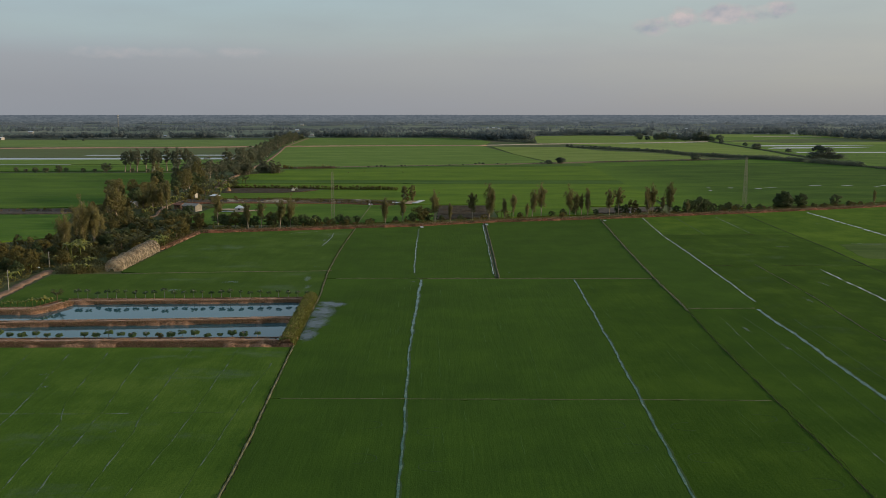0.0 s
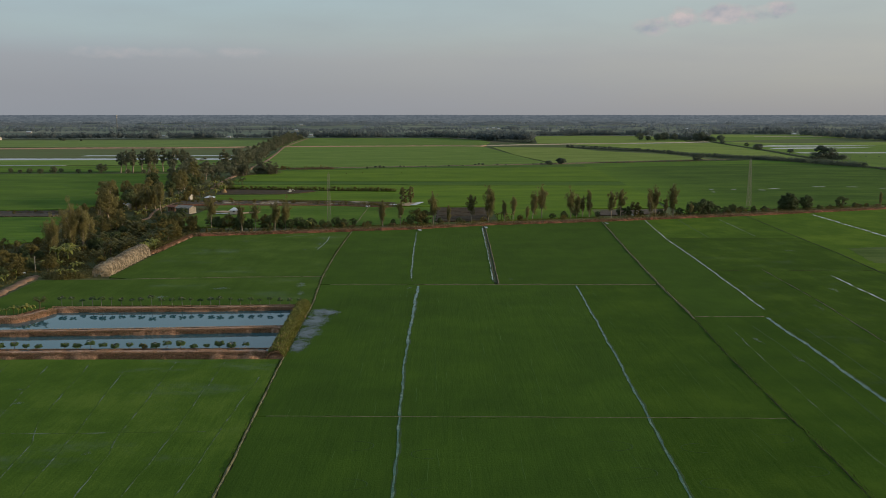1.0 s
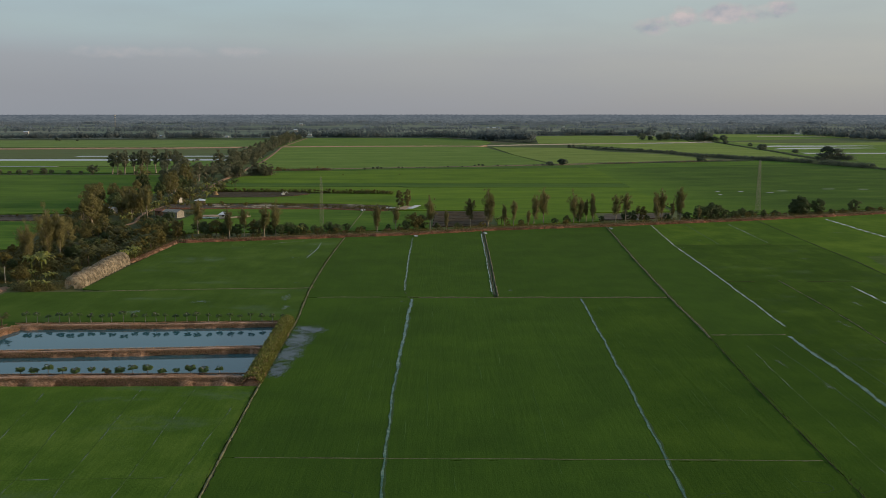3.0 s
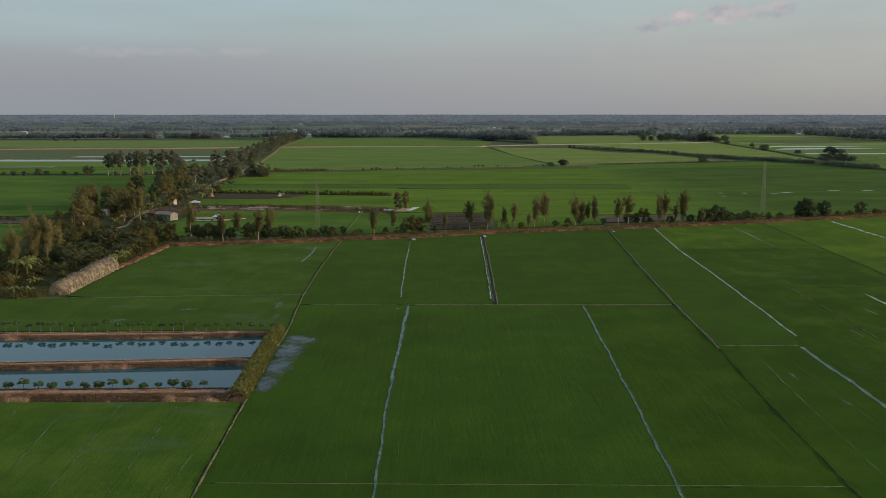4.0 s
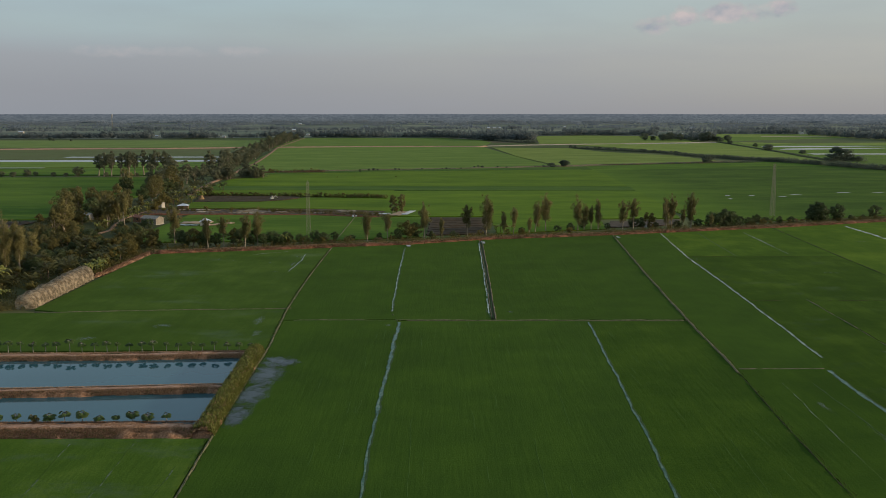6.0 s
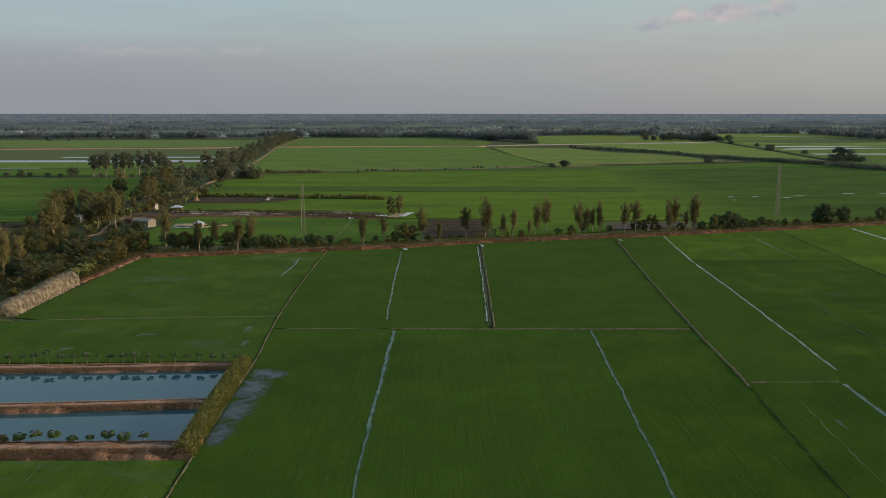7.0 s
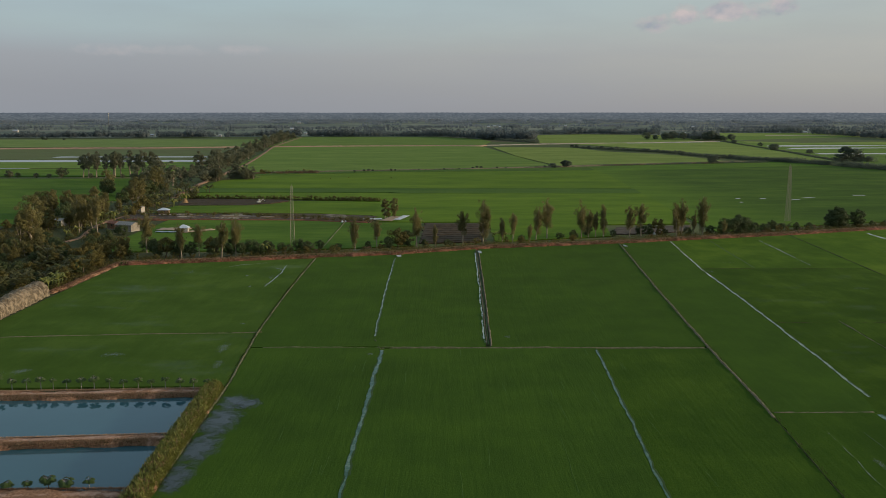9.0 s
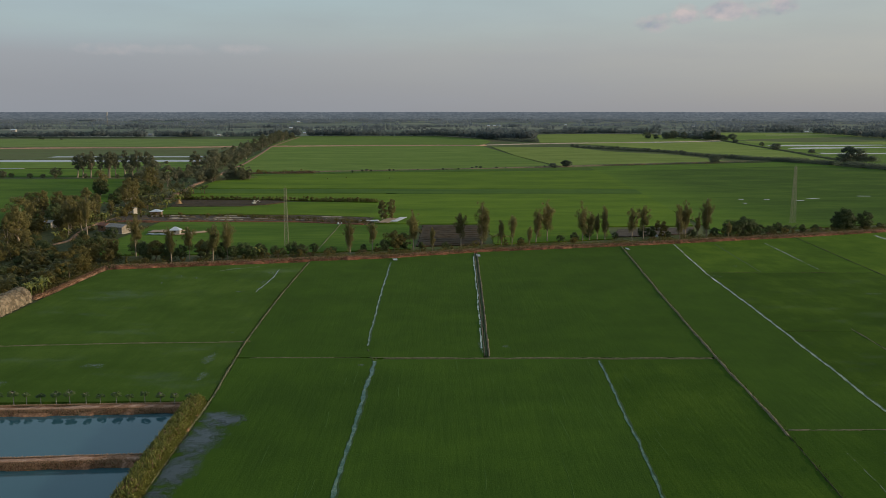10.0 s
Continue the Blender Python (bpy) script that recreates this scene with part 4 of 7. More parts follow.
solid("verge", ribbon([(x, y + 4.8) for x, y in BANK_LINE[:10]], 6.2, 0.16, GROUND_Z, DIKE_DARK, 1.5, 0.3, 0.1, 12, "verge"), "strip of dark weedy earth behind the long bank", "verge", "structure")
area([(-104, 243), (-104, 252), (-123, 259), (-124.6, 326), (-150, 327), (-156, 346), (-140, 352), (-141, 392), (-162, 420), (-186, 345), (-188, 300), (-174, 262), (-158, 236), (-190, 205), (-160, 150), (-131, 150), (-131, 184), (-106, 184)], DIKE_DARK, "dark weedy earth under the grove and round the farm", "yard", "yard", -0.30, 0.3, 3.0, 0.8, "")

# ---- fish ponds ----
solid("water", slab([(-140, 121.0), (-36.6, 121.4), (-36.6, 134.7), (-105, 132.0), (-140, 131.6)], -0.40, 0.03, POND, 4, 0.02, 1, "pond_water"), "still dark fish pond reflecting the sky", "pond", "structure", "ponds")
solid("water", slab([(-140, 131.7), (-105, 132.1), (-36.6, 134.8), (-36.6, 150.6), (-101.5, 149.4), (-140, 149.4)], -0.404, 0.03, POND, 4, 0.02, 2, "pond_water"), "still dark fish pond reflecting the sky", "pond", "structure", "ponds")
POND_BANKS = [([(-140, 120.6), (-36.5, 121.2)], 3.0, 1.15, 1), ([(-140, 132.4), (-105, 132.8), (-64, 134.3), (-37, 135.6)], 1.9, 0.95, 2),
              ([(-101.5, 149.9), (-72, 150.2), (-37, 151.3)], 2.3, 0.72, 3), ([(-140, 141.6), (-104.5, 142.2), (-101.0, 148.8)], 2.7, 1.1, 4)]
for pts, half, h, sd in POND_BANKS:
    solid("pond_bank", ribbon(pts, half, h, GROUND_Z, BANK_DRY, 0.6, 0.14, 0.14, sd + 20, "pond_bank"), "pond bank of brown earth and dry grass", "earth bank", "structure", "pond banks")
    # paler ribbon laid along the crest of the brown bank
    solid("path", ribbon(pts, half * (0.34 if sd == 1 else 0.58), h + 0.07, GROUND_Z, PINKISH_EARTH, 0.6, 0.35, 0.06, sd + 60, "path"), "pale pinkish earth along the crest of the pond bank", "path", "structure", "pond banks")
EAST = [(-34.9, 119.2), (-35.8, 135), (-36.7, 152.6)]
solid("pond_bank", ribbon(EAST, 1.95, 1.35, GROUND_Z, BANK_DRY, 0.6, 0.10, 0.14, 31, "pond_bank"), "pond bank overgrown with yellow-green creeper", "earth bank", "structure", "pond banks")


def puddle(centre, rx, ry, seed, material=FLOOD, z=0.012, turn=0.0):
    """A thin sheet of water with a ragged rim, as a unit disc stretched to its size."""
    a = np.linspace(0, 2 * np.pi, 60, endpoint=False)
    r = 1 + 0.28 * smooth_noise(a * 4, seed, 1.0) + 0.16 * smooth_noise(a * 11, seed + 3, 1.0) if material is FLOOD else 1 + 0 * a
    p = np.c_[r * np.cos(a), r * np.sin(a)]
    v = np.concatenate([np.c_[p, np.zeros(60)], np.c_[p, np.full(60, -0.05)]])
    f = [tuple(range(60))]
    if material is FLOOD:
        f += [(i, i + 60, (i + 1) % 60 + 60, (i + 1) % 60) for i in range(60)]
    m = pose(*plan(centre), z, 0, 0, turn) @ Matrix.Diagonal((rx, ry * 1.54, 1, 1))
    return solid("puddle", mesh_of("puddle", v, f, material), "shallow puddle among thin rice", "puddle", "structure", "puddles", m)


for i, (c, rx, ry, tn) in enumerate([((-30.6, 147.3), 4.6, 3.4, 15), ((-31.2, 141.0), 4.4, 6.4, 0), ((-31.4, 133.0), 4.0, 6.4, -2), ((-31.6, 125.5), 3.2, 5.0, 0),
                                     ((-28.4, 146.4), 3.4, 1.8, 20)]):
    puddle(c, rx, ry, i + 1, PUDDLE, 0.024 + 0.004 * i, tn)
for i, (x, y, w) in enumerate([(225, 395, 6), (213, 388, 4), (262, 405, 7), (284, 404, 6), (300, 397, 3), (196, 392, 3), (181, 392, 2.5), (310, 404, 4), (176, 378, 2)]):
    puddle((x, y), w * 0.6, 1.0, i + 11, FLOOD)
WET_WEST = [
    (-46.5, 235, 2.2, 4.5), (-47.3, 226, 1.3, 6.5), (-51, 217, 5.0, 1.2), (-74.7, 233, 1.2, 4.5), (-77.5, 226, 0.8, 3.5), (-62, 240, 7, 1.8), (-80, 237, 3, 1.5), (-69, 231, 0.8, 4.0), (-48.0, 236.6, 3.2, 2.2), (-46.4, 219.8, 4.4, 1.6), (-42.2, 186.2, 3.0, 1.6), (-55.6, 228.4, 1.4, 2.6),
    (-9.5, 168, 2.5, 1.8), (-42, 172, 4.0, 8), (-40, 163, 3.0, 6.0), (-78, 160, 8, 4.0), (-64, 168, 6, 4), (-74.3, 100.2, 2.6, 2.0), (-53.4, 84.6, 1.8, 1.6), (-77.6, 105.1, 3.0, 1.2),
]
WET_EAST = [
    (160, 219, 7, 1.5), (15.0, 178, 1.6, 6), (20.6, 177.5, 2.2, 2.0), (70, 128, 1.5, 7), (73, 118, 1.5, 8), (98, 150, 2, 7), (108, 130, 2.5, 8), (112, 165, 2, 6),
    (92, 232, 6, 1.4), (104, 244, 7, 1.2), (128, 214, 6, 1.3), (170, 260, 8, 1.5), (113, 256, 5, 1.0),
]
for i, (x, y, w, h) in enumerate(WET_WEST + WET_EAST):
    puddle((x, y), w, h, i + 31, SHEEN, 0.024 + 0.0008 * i)


# ---- plants ----
def limb(start, end, r0, r1, rng, n=5, sag=0.0):
    t = np.linspace(0, 1, n)[:, None]
    p = np.array(start)[None] * (1 - t) + np.array(end)[None] * t
    bend = rng.normal(size=3) * np.linalg.norm(np.array(end) - np.array(start)) * 0.06
    p += np.sin(np.pi * t) * (bend[None] + np.array([[0, 0, -sag]]))
    return tube(p, np.linspace(r0, r1, n), 5)


def eucalyptus_meshes(seed, h, w, clear, count, leaf=0.24):
    """Slender tree: pale trunk, a few steep leaders, an open crown of uneven tufts."""
    rng = np.random.default_rng(seed)
    t = np.linspace(0, 1, 9)
    sway = np.cumsum(rng.normal(0, 0.05 * h / 9, (9, 2)), axis=0)
    sway[:2] *= 0.3
    trunk = np.c_[sway, t * h * 0.93]
    wood = [tube(trunk, np.linspace(0.014, 0.003, 9) * h + 0.02, 7)]

    def on_trunk(f):
        return np.array([np.interp(f, t, trunk[:, k]) for k in range(3)])

    stems = [(on_trunk(clear + 0.12), on_trunk(1.0))]
    n = int(rng.integers(7, 10))
    for i in range(n):
        f = clear + (0.66 - clear) * (i + rng.uniform(0.1, 0.9)) / n
        base, a = on_trunk(f), i * 2.4 + rng.uniform(-0.6, 0.6)
        reach = w * 0.5 * rng.uniform(0.30, 0.80)
        tip = base + np.array([math.cos(a) * reach, math.sin(a) * reach, (h - base[2]) * rng.uniform(0.30, 0.72)])
        wood.append(limb(base, tip, 0.006 * h, 0.02, rng))
        stems.append((base + (tip - base) * 0.3, tip))
    cl = []
    for a, b in stems:
        k = max(4, int(np.linalg.norm(b - a) / 0.42))
        for q in np.linspace(0, 1, k):
            if rng.random() < 0.12:
                continue
            c = a + (b - a) * q + rng.normal(0, 0.075 * w, 3) * np.array([1, 1, 0.9])
            r = rng.uniform(0.45, 1.25) * (0.34 + 0.088 * w) * (1.1 - 0.45 * q)
            cl.append((c, r))
            wood.append(limb(a + (b - a) * max(0, q - 0.12), c, 0.03, 0.012, rng, 3))
    area_ = np.array([r * r for _, r in cl])
    per = np.maximum(12, (count * area_ / area_.sum()).astype(int))
    balls = [in_ball(k, rng, 0.1) for k in per]
    pts = np.concatenate([c + b * np.array([r, r, r * 1.45]) for (c, r), b in zip(cl, balls)])
    heart = np.concatenate([np.tile(c - np.array([0, 0, 0.3 * r]), (k, 1)) for (c, r), k in zip(cl, per)])
    axis = np.c_[np.interp(pts[:, 2], trunk[:, 2], trunk[:, 0]), np.interp(pts[:, 2], trunk[:, 2], trunk[:, 1]), pts[:, 2]]
    v, f = joined(wood)
    lv, lf = leaves(pts, leaf, rng, 0.9, 0.55, (pts - heart) + 0.35 * (pts - axis), 0.9)
    return mesh_of("trunk", v, f, BARK_PALE, True), mesh_of("crown", lv, lf, EUC_LEAF)


def broad_meshes(seed, h, w, clear, count, leaf=0.45, material=None, clumps=26, bark=None):
    """Round-headed tree or shrub: short trunk, spreading limbs, many clumps."""
    rng = np.random.default_rng(seed)
    fork = np.array([rng.normal(0, 0.03 * h), rng.normal(0, 0.03 * h), h * max(clear, 0.12)])
    wood = [tube(np.array([(0, 0, -0.2), fork * 0.5, fork]), [0.028 * h + 0.03, 0.022 * h + 0.02, 0.017 * h + 0.02], 7)]
    cl = []
    for i in range(clumps):
        d = in_ball(1, rng, 0.55)[0]
        c = np.array([d[0] * w * 0.42, d[1] * w * 0.42, h * (clear + 1) / 2 + d[2] * h * (1 - clear) * 0.43])
        c[:2] *= 1 + 0.25 * math.sin(3 * math.atan2(c[1], c[0]) + seed)
        cl.append((c, rng.uniform(0.10, 0.19) * w))
        if i < 9:
            wood.append(limb(fork, c, 0.010 * h + 0.015, 0.015, rng))
    per = count // clumps + 1
    balls = [in_ball(per, rng, 0.45) for _ in cl]
    pts = np.concatenate([c + b * np.array([r, r, r * 0.8]) for (c, r), b in zip(cl, balls)])
    heart = np.array([0, 0, h * (clear + 1) / 2 - 0.15 * h])
    out = np.concatenate(balls) + 0.9 * (pts - heart) / w
    v, f = joined(wood)
    lv, lf = leaves(pts, leaf, rng, 0.2, 0.75, out, 0.8)
    return mesh_of("trunk", v, f, bark or BARK, True), mesh_of("crown", lv, lf, material or TREE_LEAF)


def blade(length, width, rise, drop, segs=6, fold=0.25):
    """One arched leaf along +X: a strip with a folded midrib."""
    t = np.linspace(0, 1, segs + 1)
    x = length * t * (1 - 0.25 * t)
    z = rise * np.sin(t * 1.9) - drop * t ** 2.2
    half = width * 0.5 * np.sin(np.pi * np.clip(t * 0.92 + 0.06, 0, 1)) ** 0.6
    v = np.concatenate([np.c_[x, -half, z - fold * half], np.c_[x, 0 * x, z], np.c_[x, half, z - fold * half]])
    n = segs + 1
    i = np.arange(segs)
    return v, np.concatenate([np.stack([i, i + 1, i + 1 + n, i + n], 1), np.stack([i + n, i + n + 1, i + 1 + 2 * n, i + 2 * n], 1)])


def spun(v, a, lift=(0, 0, 0)):
    c, s = math.cos(a), math.sin(a)
    return np.c_[v[:, 0] * c - v[:, 1] * s, v[:, 0] * s + v[:, 1] * c, v[:, 2]] + np.array(lift)




def make_tree(name, label, category, group, meshes, parts=("trunk", "crown")):
    """A model tree at the origin, kept as the first of its kind until placed."""
    return dict(name=name, label=label, category=category, group=group, meshes=meshes, parts=parts)


def plant(model, x, y, z=GROUND_Z, scale=1.0, turn=None, tall=1.0, label=None):
    e = thing(model["name"], label or model["label"], model["category"], model["group"], at=(0, 0, 0))
    a = RNG.uniform(0, 360) if turn is None else turn
    x, y = plan((x, y))
    e.matrix_world = pose(x, y, z, RNG.normal(0, 1.2), RNG.normal(0, 1.2), a) @ Matrix.Diagonal((scale, scale, scale * tall, 1))
    for nm, me in zip(model["parts"], model["meshes"]):
        part(nm, me, e)
    return e


EUC = [make_tree("eucalyptus_tree", "tall slender eucalyptus with pale trunk and sparse olive crown", "tree", "eucalyptus row", eucalyptus_meshes(s, 16.0, w, c, 14000, 0.25))
       for s, w, c in ((11, 7.4, 0.20), (12, 6.6, 0.22), (13, 8.4, 0.12), (14, 6.2, 0.26), (15, 6.4, 0.06), (16, 9.0, 0.16))]
BROAD = [make_tree("broadleaf_tree", "dense dark green broadleaf tree", "tree", "grove trees", broad_meshes(s, 8.0, w, c, 4200, 0.33))
         for s, w, c in ((21, 7.0, 0.16), (22, 6.0, 0.25), (23, 8.0, 0.12), (24, 5.2, 0.30))]
LOW = [make_tree("bushy_tree", "low bushy dark green tree leafy to the ground", "tree", "bank trees", broad_meshes(s, 6.0, w, 0.02, 4000, 0.31, BANK_LEAF, 34))
       for s, w in ((25, 6.4), (26, 5.2), (27, 7.4))]
HEDGE_TREE = [make_tree("hedge_tree", "rounded dark green far hedge tree, bluish from painted haze", "tree", "hedge trees", broad_meshes(s, 6.0, w, 0.0, 2600, 0.40, HEDGE_LEAF, 30)) for s, w in ((28, 6.8), (29, 8.2), (30, 5.4))]
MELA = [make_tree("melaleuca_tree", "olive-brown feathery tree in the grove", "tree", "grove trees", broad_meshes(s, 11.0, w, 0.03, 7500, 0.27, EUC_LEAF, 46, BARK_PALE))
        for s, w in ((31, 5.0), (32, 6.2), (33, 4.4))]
MELA_FAR = [make_tree("canal_tree", "olive-leaved tree on the far canal bank, haze in its colour", "tree", "canal trees", broad_meshes(s, 11.0, w, 0.08, 3200, 0.40, HAZY_LEAF, 38, BARK_PALE)) for s, w in ((34, 5.4), (35, 6.4), (36, 4.6))]
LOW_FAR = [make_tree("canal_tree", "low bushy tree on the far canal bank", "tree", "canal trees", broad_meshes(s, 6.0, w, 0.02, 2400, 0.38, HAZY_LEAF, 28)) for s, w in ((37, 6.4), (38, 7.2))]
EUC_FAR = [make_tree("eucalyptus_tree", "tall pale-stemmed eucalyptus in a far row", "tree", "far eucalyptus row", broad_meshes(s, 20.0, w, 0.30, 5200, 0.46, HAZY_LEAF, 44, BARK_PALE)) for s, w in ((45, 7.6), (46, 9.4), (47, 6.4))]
BUSH = [make_tree("shrub", "low dark green leafy shrub", "shrub", "bank shrubs", broad_meshes(s, 2.6, w, 0.05, 800, 0.25, BUSH_LEAF, 13), ("stem", "crown"))
        for s, w in ((41, 2.6), (42, 3.4), (43, 2.2), (44, 3.0))]
DRYBUSH = [make_tree("dry_shrub", "brown half-dry shrub on the earth bank", "shrub", "bank shrubs", broad_meshes(s, 1.9, 2.4, 0.05, 420, 0.26, DRY_LEAF, 10), ("stem", "crown")) for s in (46, 47)]


def banana_model(seed):
    rng = np.random.default_rng(seed)
    sv, sf = tube([(0, 0, -0.1), (0.03, 0, 0.9), (0, 0.04, 1.9)], [0.17, 0.14, 0.10], 8)
    stem = mesh_of("stem", sv, sf, GRASS_GREEN, True)
    out = []
    for i in range(9):
        v, f = blade(rng.uniform(1.7, 2.3), rng.uniform(0.45, 0.62), rng.uniform(0.9, 1.5), rng.uniform(0.3, 1.5))
        out.append(mesh_of("leaf", spun(v, i * 2.4 + rng.uniform(-0.3, 0.3), (0, 0, 1.8)), f, BANANA_LEAF, True))
    return make_tree("banana_plant", "banana plant with broad pale green leaves", "banana plant", "banana plants", (stem, *out), ("stem",) + ("leaf",) * 9)


def papaya_model(seed, h, n=18):
    rng = np.random.default_rng(seed)
    sv, sf = tube([(0, 0, -0.1), (0.02, 0.01, h * 0.5), (0, 0, h)], [0.075, 0.06, 0.04], 6)
    pieces, stalks = [], [(sv, sf)]
    for i in range(n):
        a, up, ln = i * 2.4, rng.uniform(-0.25, 0.9), rng.uniform(0.34, 0.60)
        end = np.array([math.cos(a) * ln, math.sin(a) * ln, h + up * ln])
        stalks.append(tube([(0, 0, h - 0.05), tuple(end * 0.5 + np.array([0, 0, h * 0.5 + 0.08])), tuple(end)], [0.018, 0.014, 0.01], 4))
        for k in range(7):
            b = a + (k - 3) * 0.55
            tip = end + np.array([math.cos(b) * 0.48, math.sin(b) * 0.46, -0.30 - 0.12 * rng.random()])
            sd = np.array([-math.sin(b), math.cos(b), 0]) * 0.16
            mid = end * 0.45 + tip * 0.55
            pieces.append((np.array([end, mid + sd, tip, mid - sd]), np.array([[0, 1, 2, 3]])))
    v, f = joined(stalks)
    lv, lf = joined(pieces)
    return make_tree("papaya_tree", "young papaya tree with umbrella of lobed leaves on the pond bank", "papaya tree", "papaya rows",
                     (mesh_of("stem", v, f, CONCRETE, True), mesh_of("crown", lv, lf, PAPAYA_LEAF)), ("stem", "crown"))


def palm_model(seed, h):
    rng = np.random.default_rng(seed)
    sv, sf = tube([(0, 0, -0.2), (0.08 * h, 0, h * 0.5), (0.1 * h, 0.02 * h, h)], [0.2, 0.15, 0.13], 7)
    top = np.array([0.1 * h, 0.02 * h, h])
    fr = []
    for i in range(17):
        a, ln, rise, drop = i * 2.4, rng.uniform(2.4, 3.3), rng.uniform(1.0, 3.2), rng.uniform(0.6, 2.4)
        t = np.linspace(0, 1, 9)
        rib = np.c_[ln * t * (1 - 0.2 * t), 0 * t, rise * np.sin(t * 1.8) - drop * t ** 2]
        rv, rf = tube(rib, np.linspace(0.04, 0.012, 9), 4)
        pcs = [(rv, rf)]
        for k in range(26):
            q = 0.12 + 0.86 * (k // 2) / 13
            p0 = np.array([np.interp(q, t, rib[:, m]) for m in range(3)])
            s = 1 if k % 2 else -1
            L = 0.78 * math.sin(math.pi * (0.15 + 0.8 * q))
            tip = p0 + np.array([0.35 * L, s * L, -0.35 * L])
            pcs.append((np.array([p0, (p0 + tip) / 2 + np.array([0.12, 0, 0]), tip, (p0 + tip) / 2 - np.array([0.12, 0, 0])]), np.array([[0, 1, 2, 3]])))
        v, f = joined(pcs)
        fr.append(mesh_of("frond", spun(v, a, top), f, PALM_LEAF))
    return make_tree("palm_tree", "palm tree with arching feathered fronds", "palm tree", "grove palms", (mesh_of("trunk", sv, sf, BARK, True), *fr), ("trunk",) + ("frond",) * 17)


BANANA = [banana_model(51), banana_model(52)]
PAPAYA = [papaya_model(61, 1.15), papaya_model(62, 1.35), papaya_model(63, 0.95)]
PAPAYA_THIN = [papaya_model(64, 1.85, 11), papaya_model(65, 1.65, 12), papaya_model(66, 2.05, 10)]
PALM = [palm_model(71, 2.4), palm_model(72, 1.3)]


def pick(models):
    return models[int(RNG.integers(len(models)))]


# the row on the long bank: (x, y, height, model)
ROW_WEST = [
    (-101.4, 257.5, 15.5, 3), (-85.4, 250.0, 12.5, 1), (-80.4, 252.5, 12.5, 3), (-71.7, 250.8, 13.5, 1), (-68.0, 254.4, 14.0, 5), (-26.6, 262.2, 12.8, 4), (-18.7, 264.9, 11.5, 3), (-3.9, 266.7, 15.5, 0),
    (3.2, 265.8, 9.5, 4), (13.8, 270.4, 14.2, 3), (21.6, 270.3, 18.0, 2), (29.5, 275.0, 10.5, 4), (33.4, 274.2, 12.5, 3),
]
ROW_EAST = [
    (40.5, 276.5, 7.5, 4), (43.3, 279.3, 13.8, 2), (48.2, 281.3, 17.0, 0), (62.4, 282.3, 14.6, 5), (65.4, 283.2, 12.0, 2), (68.6, 284.0, 11.0, 1), (71.8, 284.4, 14.5, 4), (81.9, 282.2, 13.8, 1),
    (87.2, 284.3, 14.8, 3), (101.8, 284.3, 15.2, 4), (104.6, 286.0, 16.0, 0), (110.5, 288.0, 9.5, 1), (114.4, 288.6, 17.0, 4), (122.3, 286.4, 7.0, 1), (240.4, 319, 8.5, 4),
]
ROW = ROW_WEST + ROW_EAST
for x, y, h, k in ROW:
    plant(EUC[k], x, y, 0.2, h / 16.0)
# round trees of the bank, then the lower bushy ones
BANK_TREES = [
    (-11, 266.0, 8.0, 2), (-7.5, 268.5, 6.5, 0), (94.7, 286.5, 7.6, 1), (92, 288.5, 5.0, 0), (88.5, 289, 4.5, 3), (124.5, 289.0, 7.2, 2), (129.5, 289.5, 8.6, 0), (134, 291.5, 6.8, 2),
    (147.7, 296.0, 5.0, 1), (178.7, 301.8, 8.2, 0), (180.0, 302.2, 10.0, 1), (176.6, 302.5, 7.0, 1), (181.5, 303.0, 7.5, 2), (190.5, 304.2, 8.4, 1), (214.6, 312.6, 6.6, 3), (-92, 252, 7.5, 0), (-89, 254, 6.0, 2),
    (-77, 254, 7.4, 3), (-74.5, 253, 6.8, 0), (-63, 256, 5.5, 2), (-58, 258, 5.0, 1),
]
LOW_WEST = [
    (-98, 256, 6.0, 1), (-95, 254, 5.0, 3), (-83, 253, 5.5, 1), (-70, 255, 6.0, 3), (-66, 254, 5.0, 1), (-60, 255, 4.5, 3), (-53, 260, 3.5, 2), (-47, 262, 4.5, 2),
    (-44, 261, 4.0, 0), (-40, 264, 3.6, 0), (-101, 253, 5.5, 2), (-87, 252, 4.5, 2), (-79, 252.5, 5.0, 0), (-56, 257, 4.0, 1), (-50, 259, 3.2, 0), (-33, 262, 2.8, 2),
    (-22, 265, 3.0, 0), (-14.5, 265, 4.5, 2), (-1, 267.5, 3.2, 1),
]
LOW_EAST = [
    (8, 268, 3.0, 2), (37, 276, 3.0, 0), (53, 280, 3.0, 2), (59, 281, 4.0, 0), (66, 283, 3.6, 2), (76, 285, 3.0, 0), (98, 287, 3.2, 1), (108, 288, 3.6, 2),
    (118, 289, 4.2, 0), (138.5, 292.5, 4.8, 1), (143, 294, 4.0, 2), (152, 297, 3.6, 1), (160, 299, 3.6, 0), (166, 300, 3.2, 2), (198, 306, 3.0, 1), (206, 309, 2.6, 0),
    (222, 313, 3.0, 2), (230, 315, 2.6, 1),
]
for x, y, h, k in BANK_TREES + LOW_WEST + LOW_EAST:
    if h < 7 and min(abs(x - q[0]) + max(0.0, y - q[1]) for q in ROW) < 1.5:
        y += 6.0
    low = h < 7 or x > 120
    plant(LOW[k % 3] if low else BROAD[k], x, y, 0.0, h / (6.0 if low else 8.0))
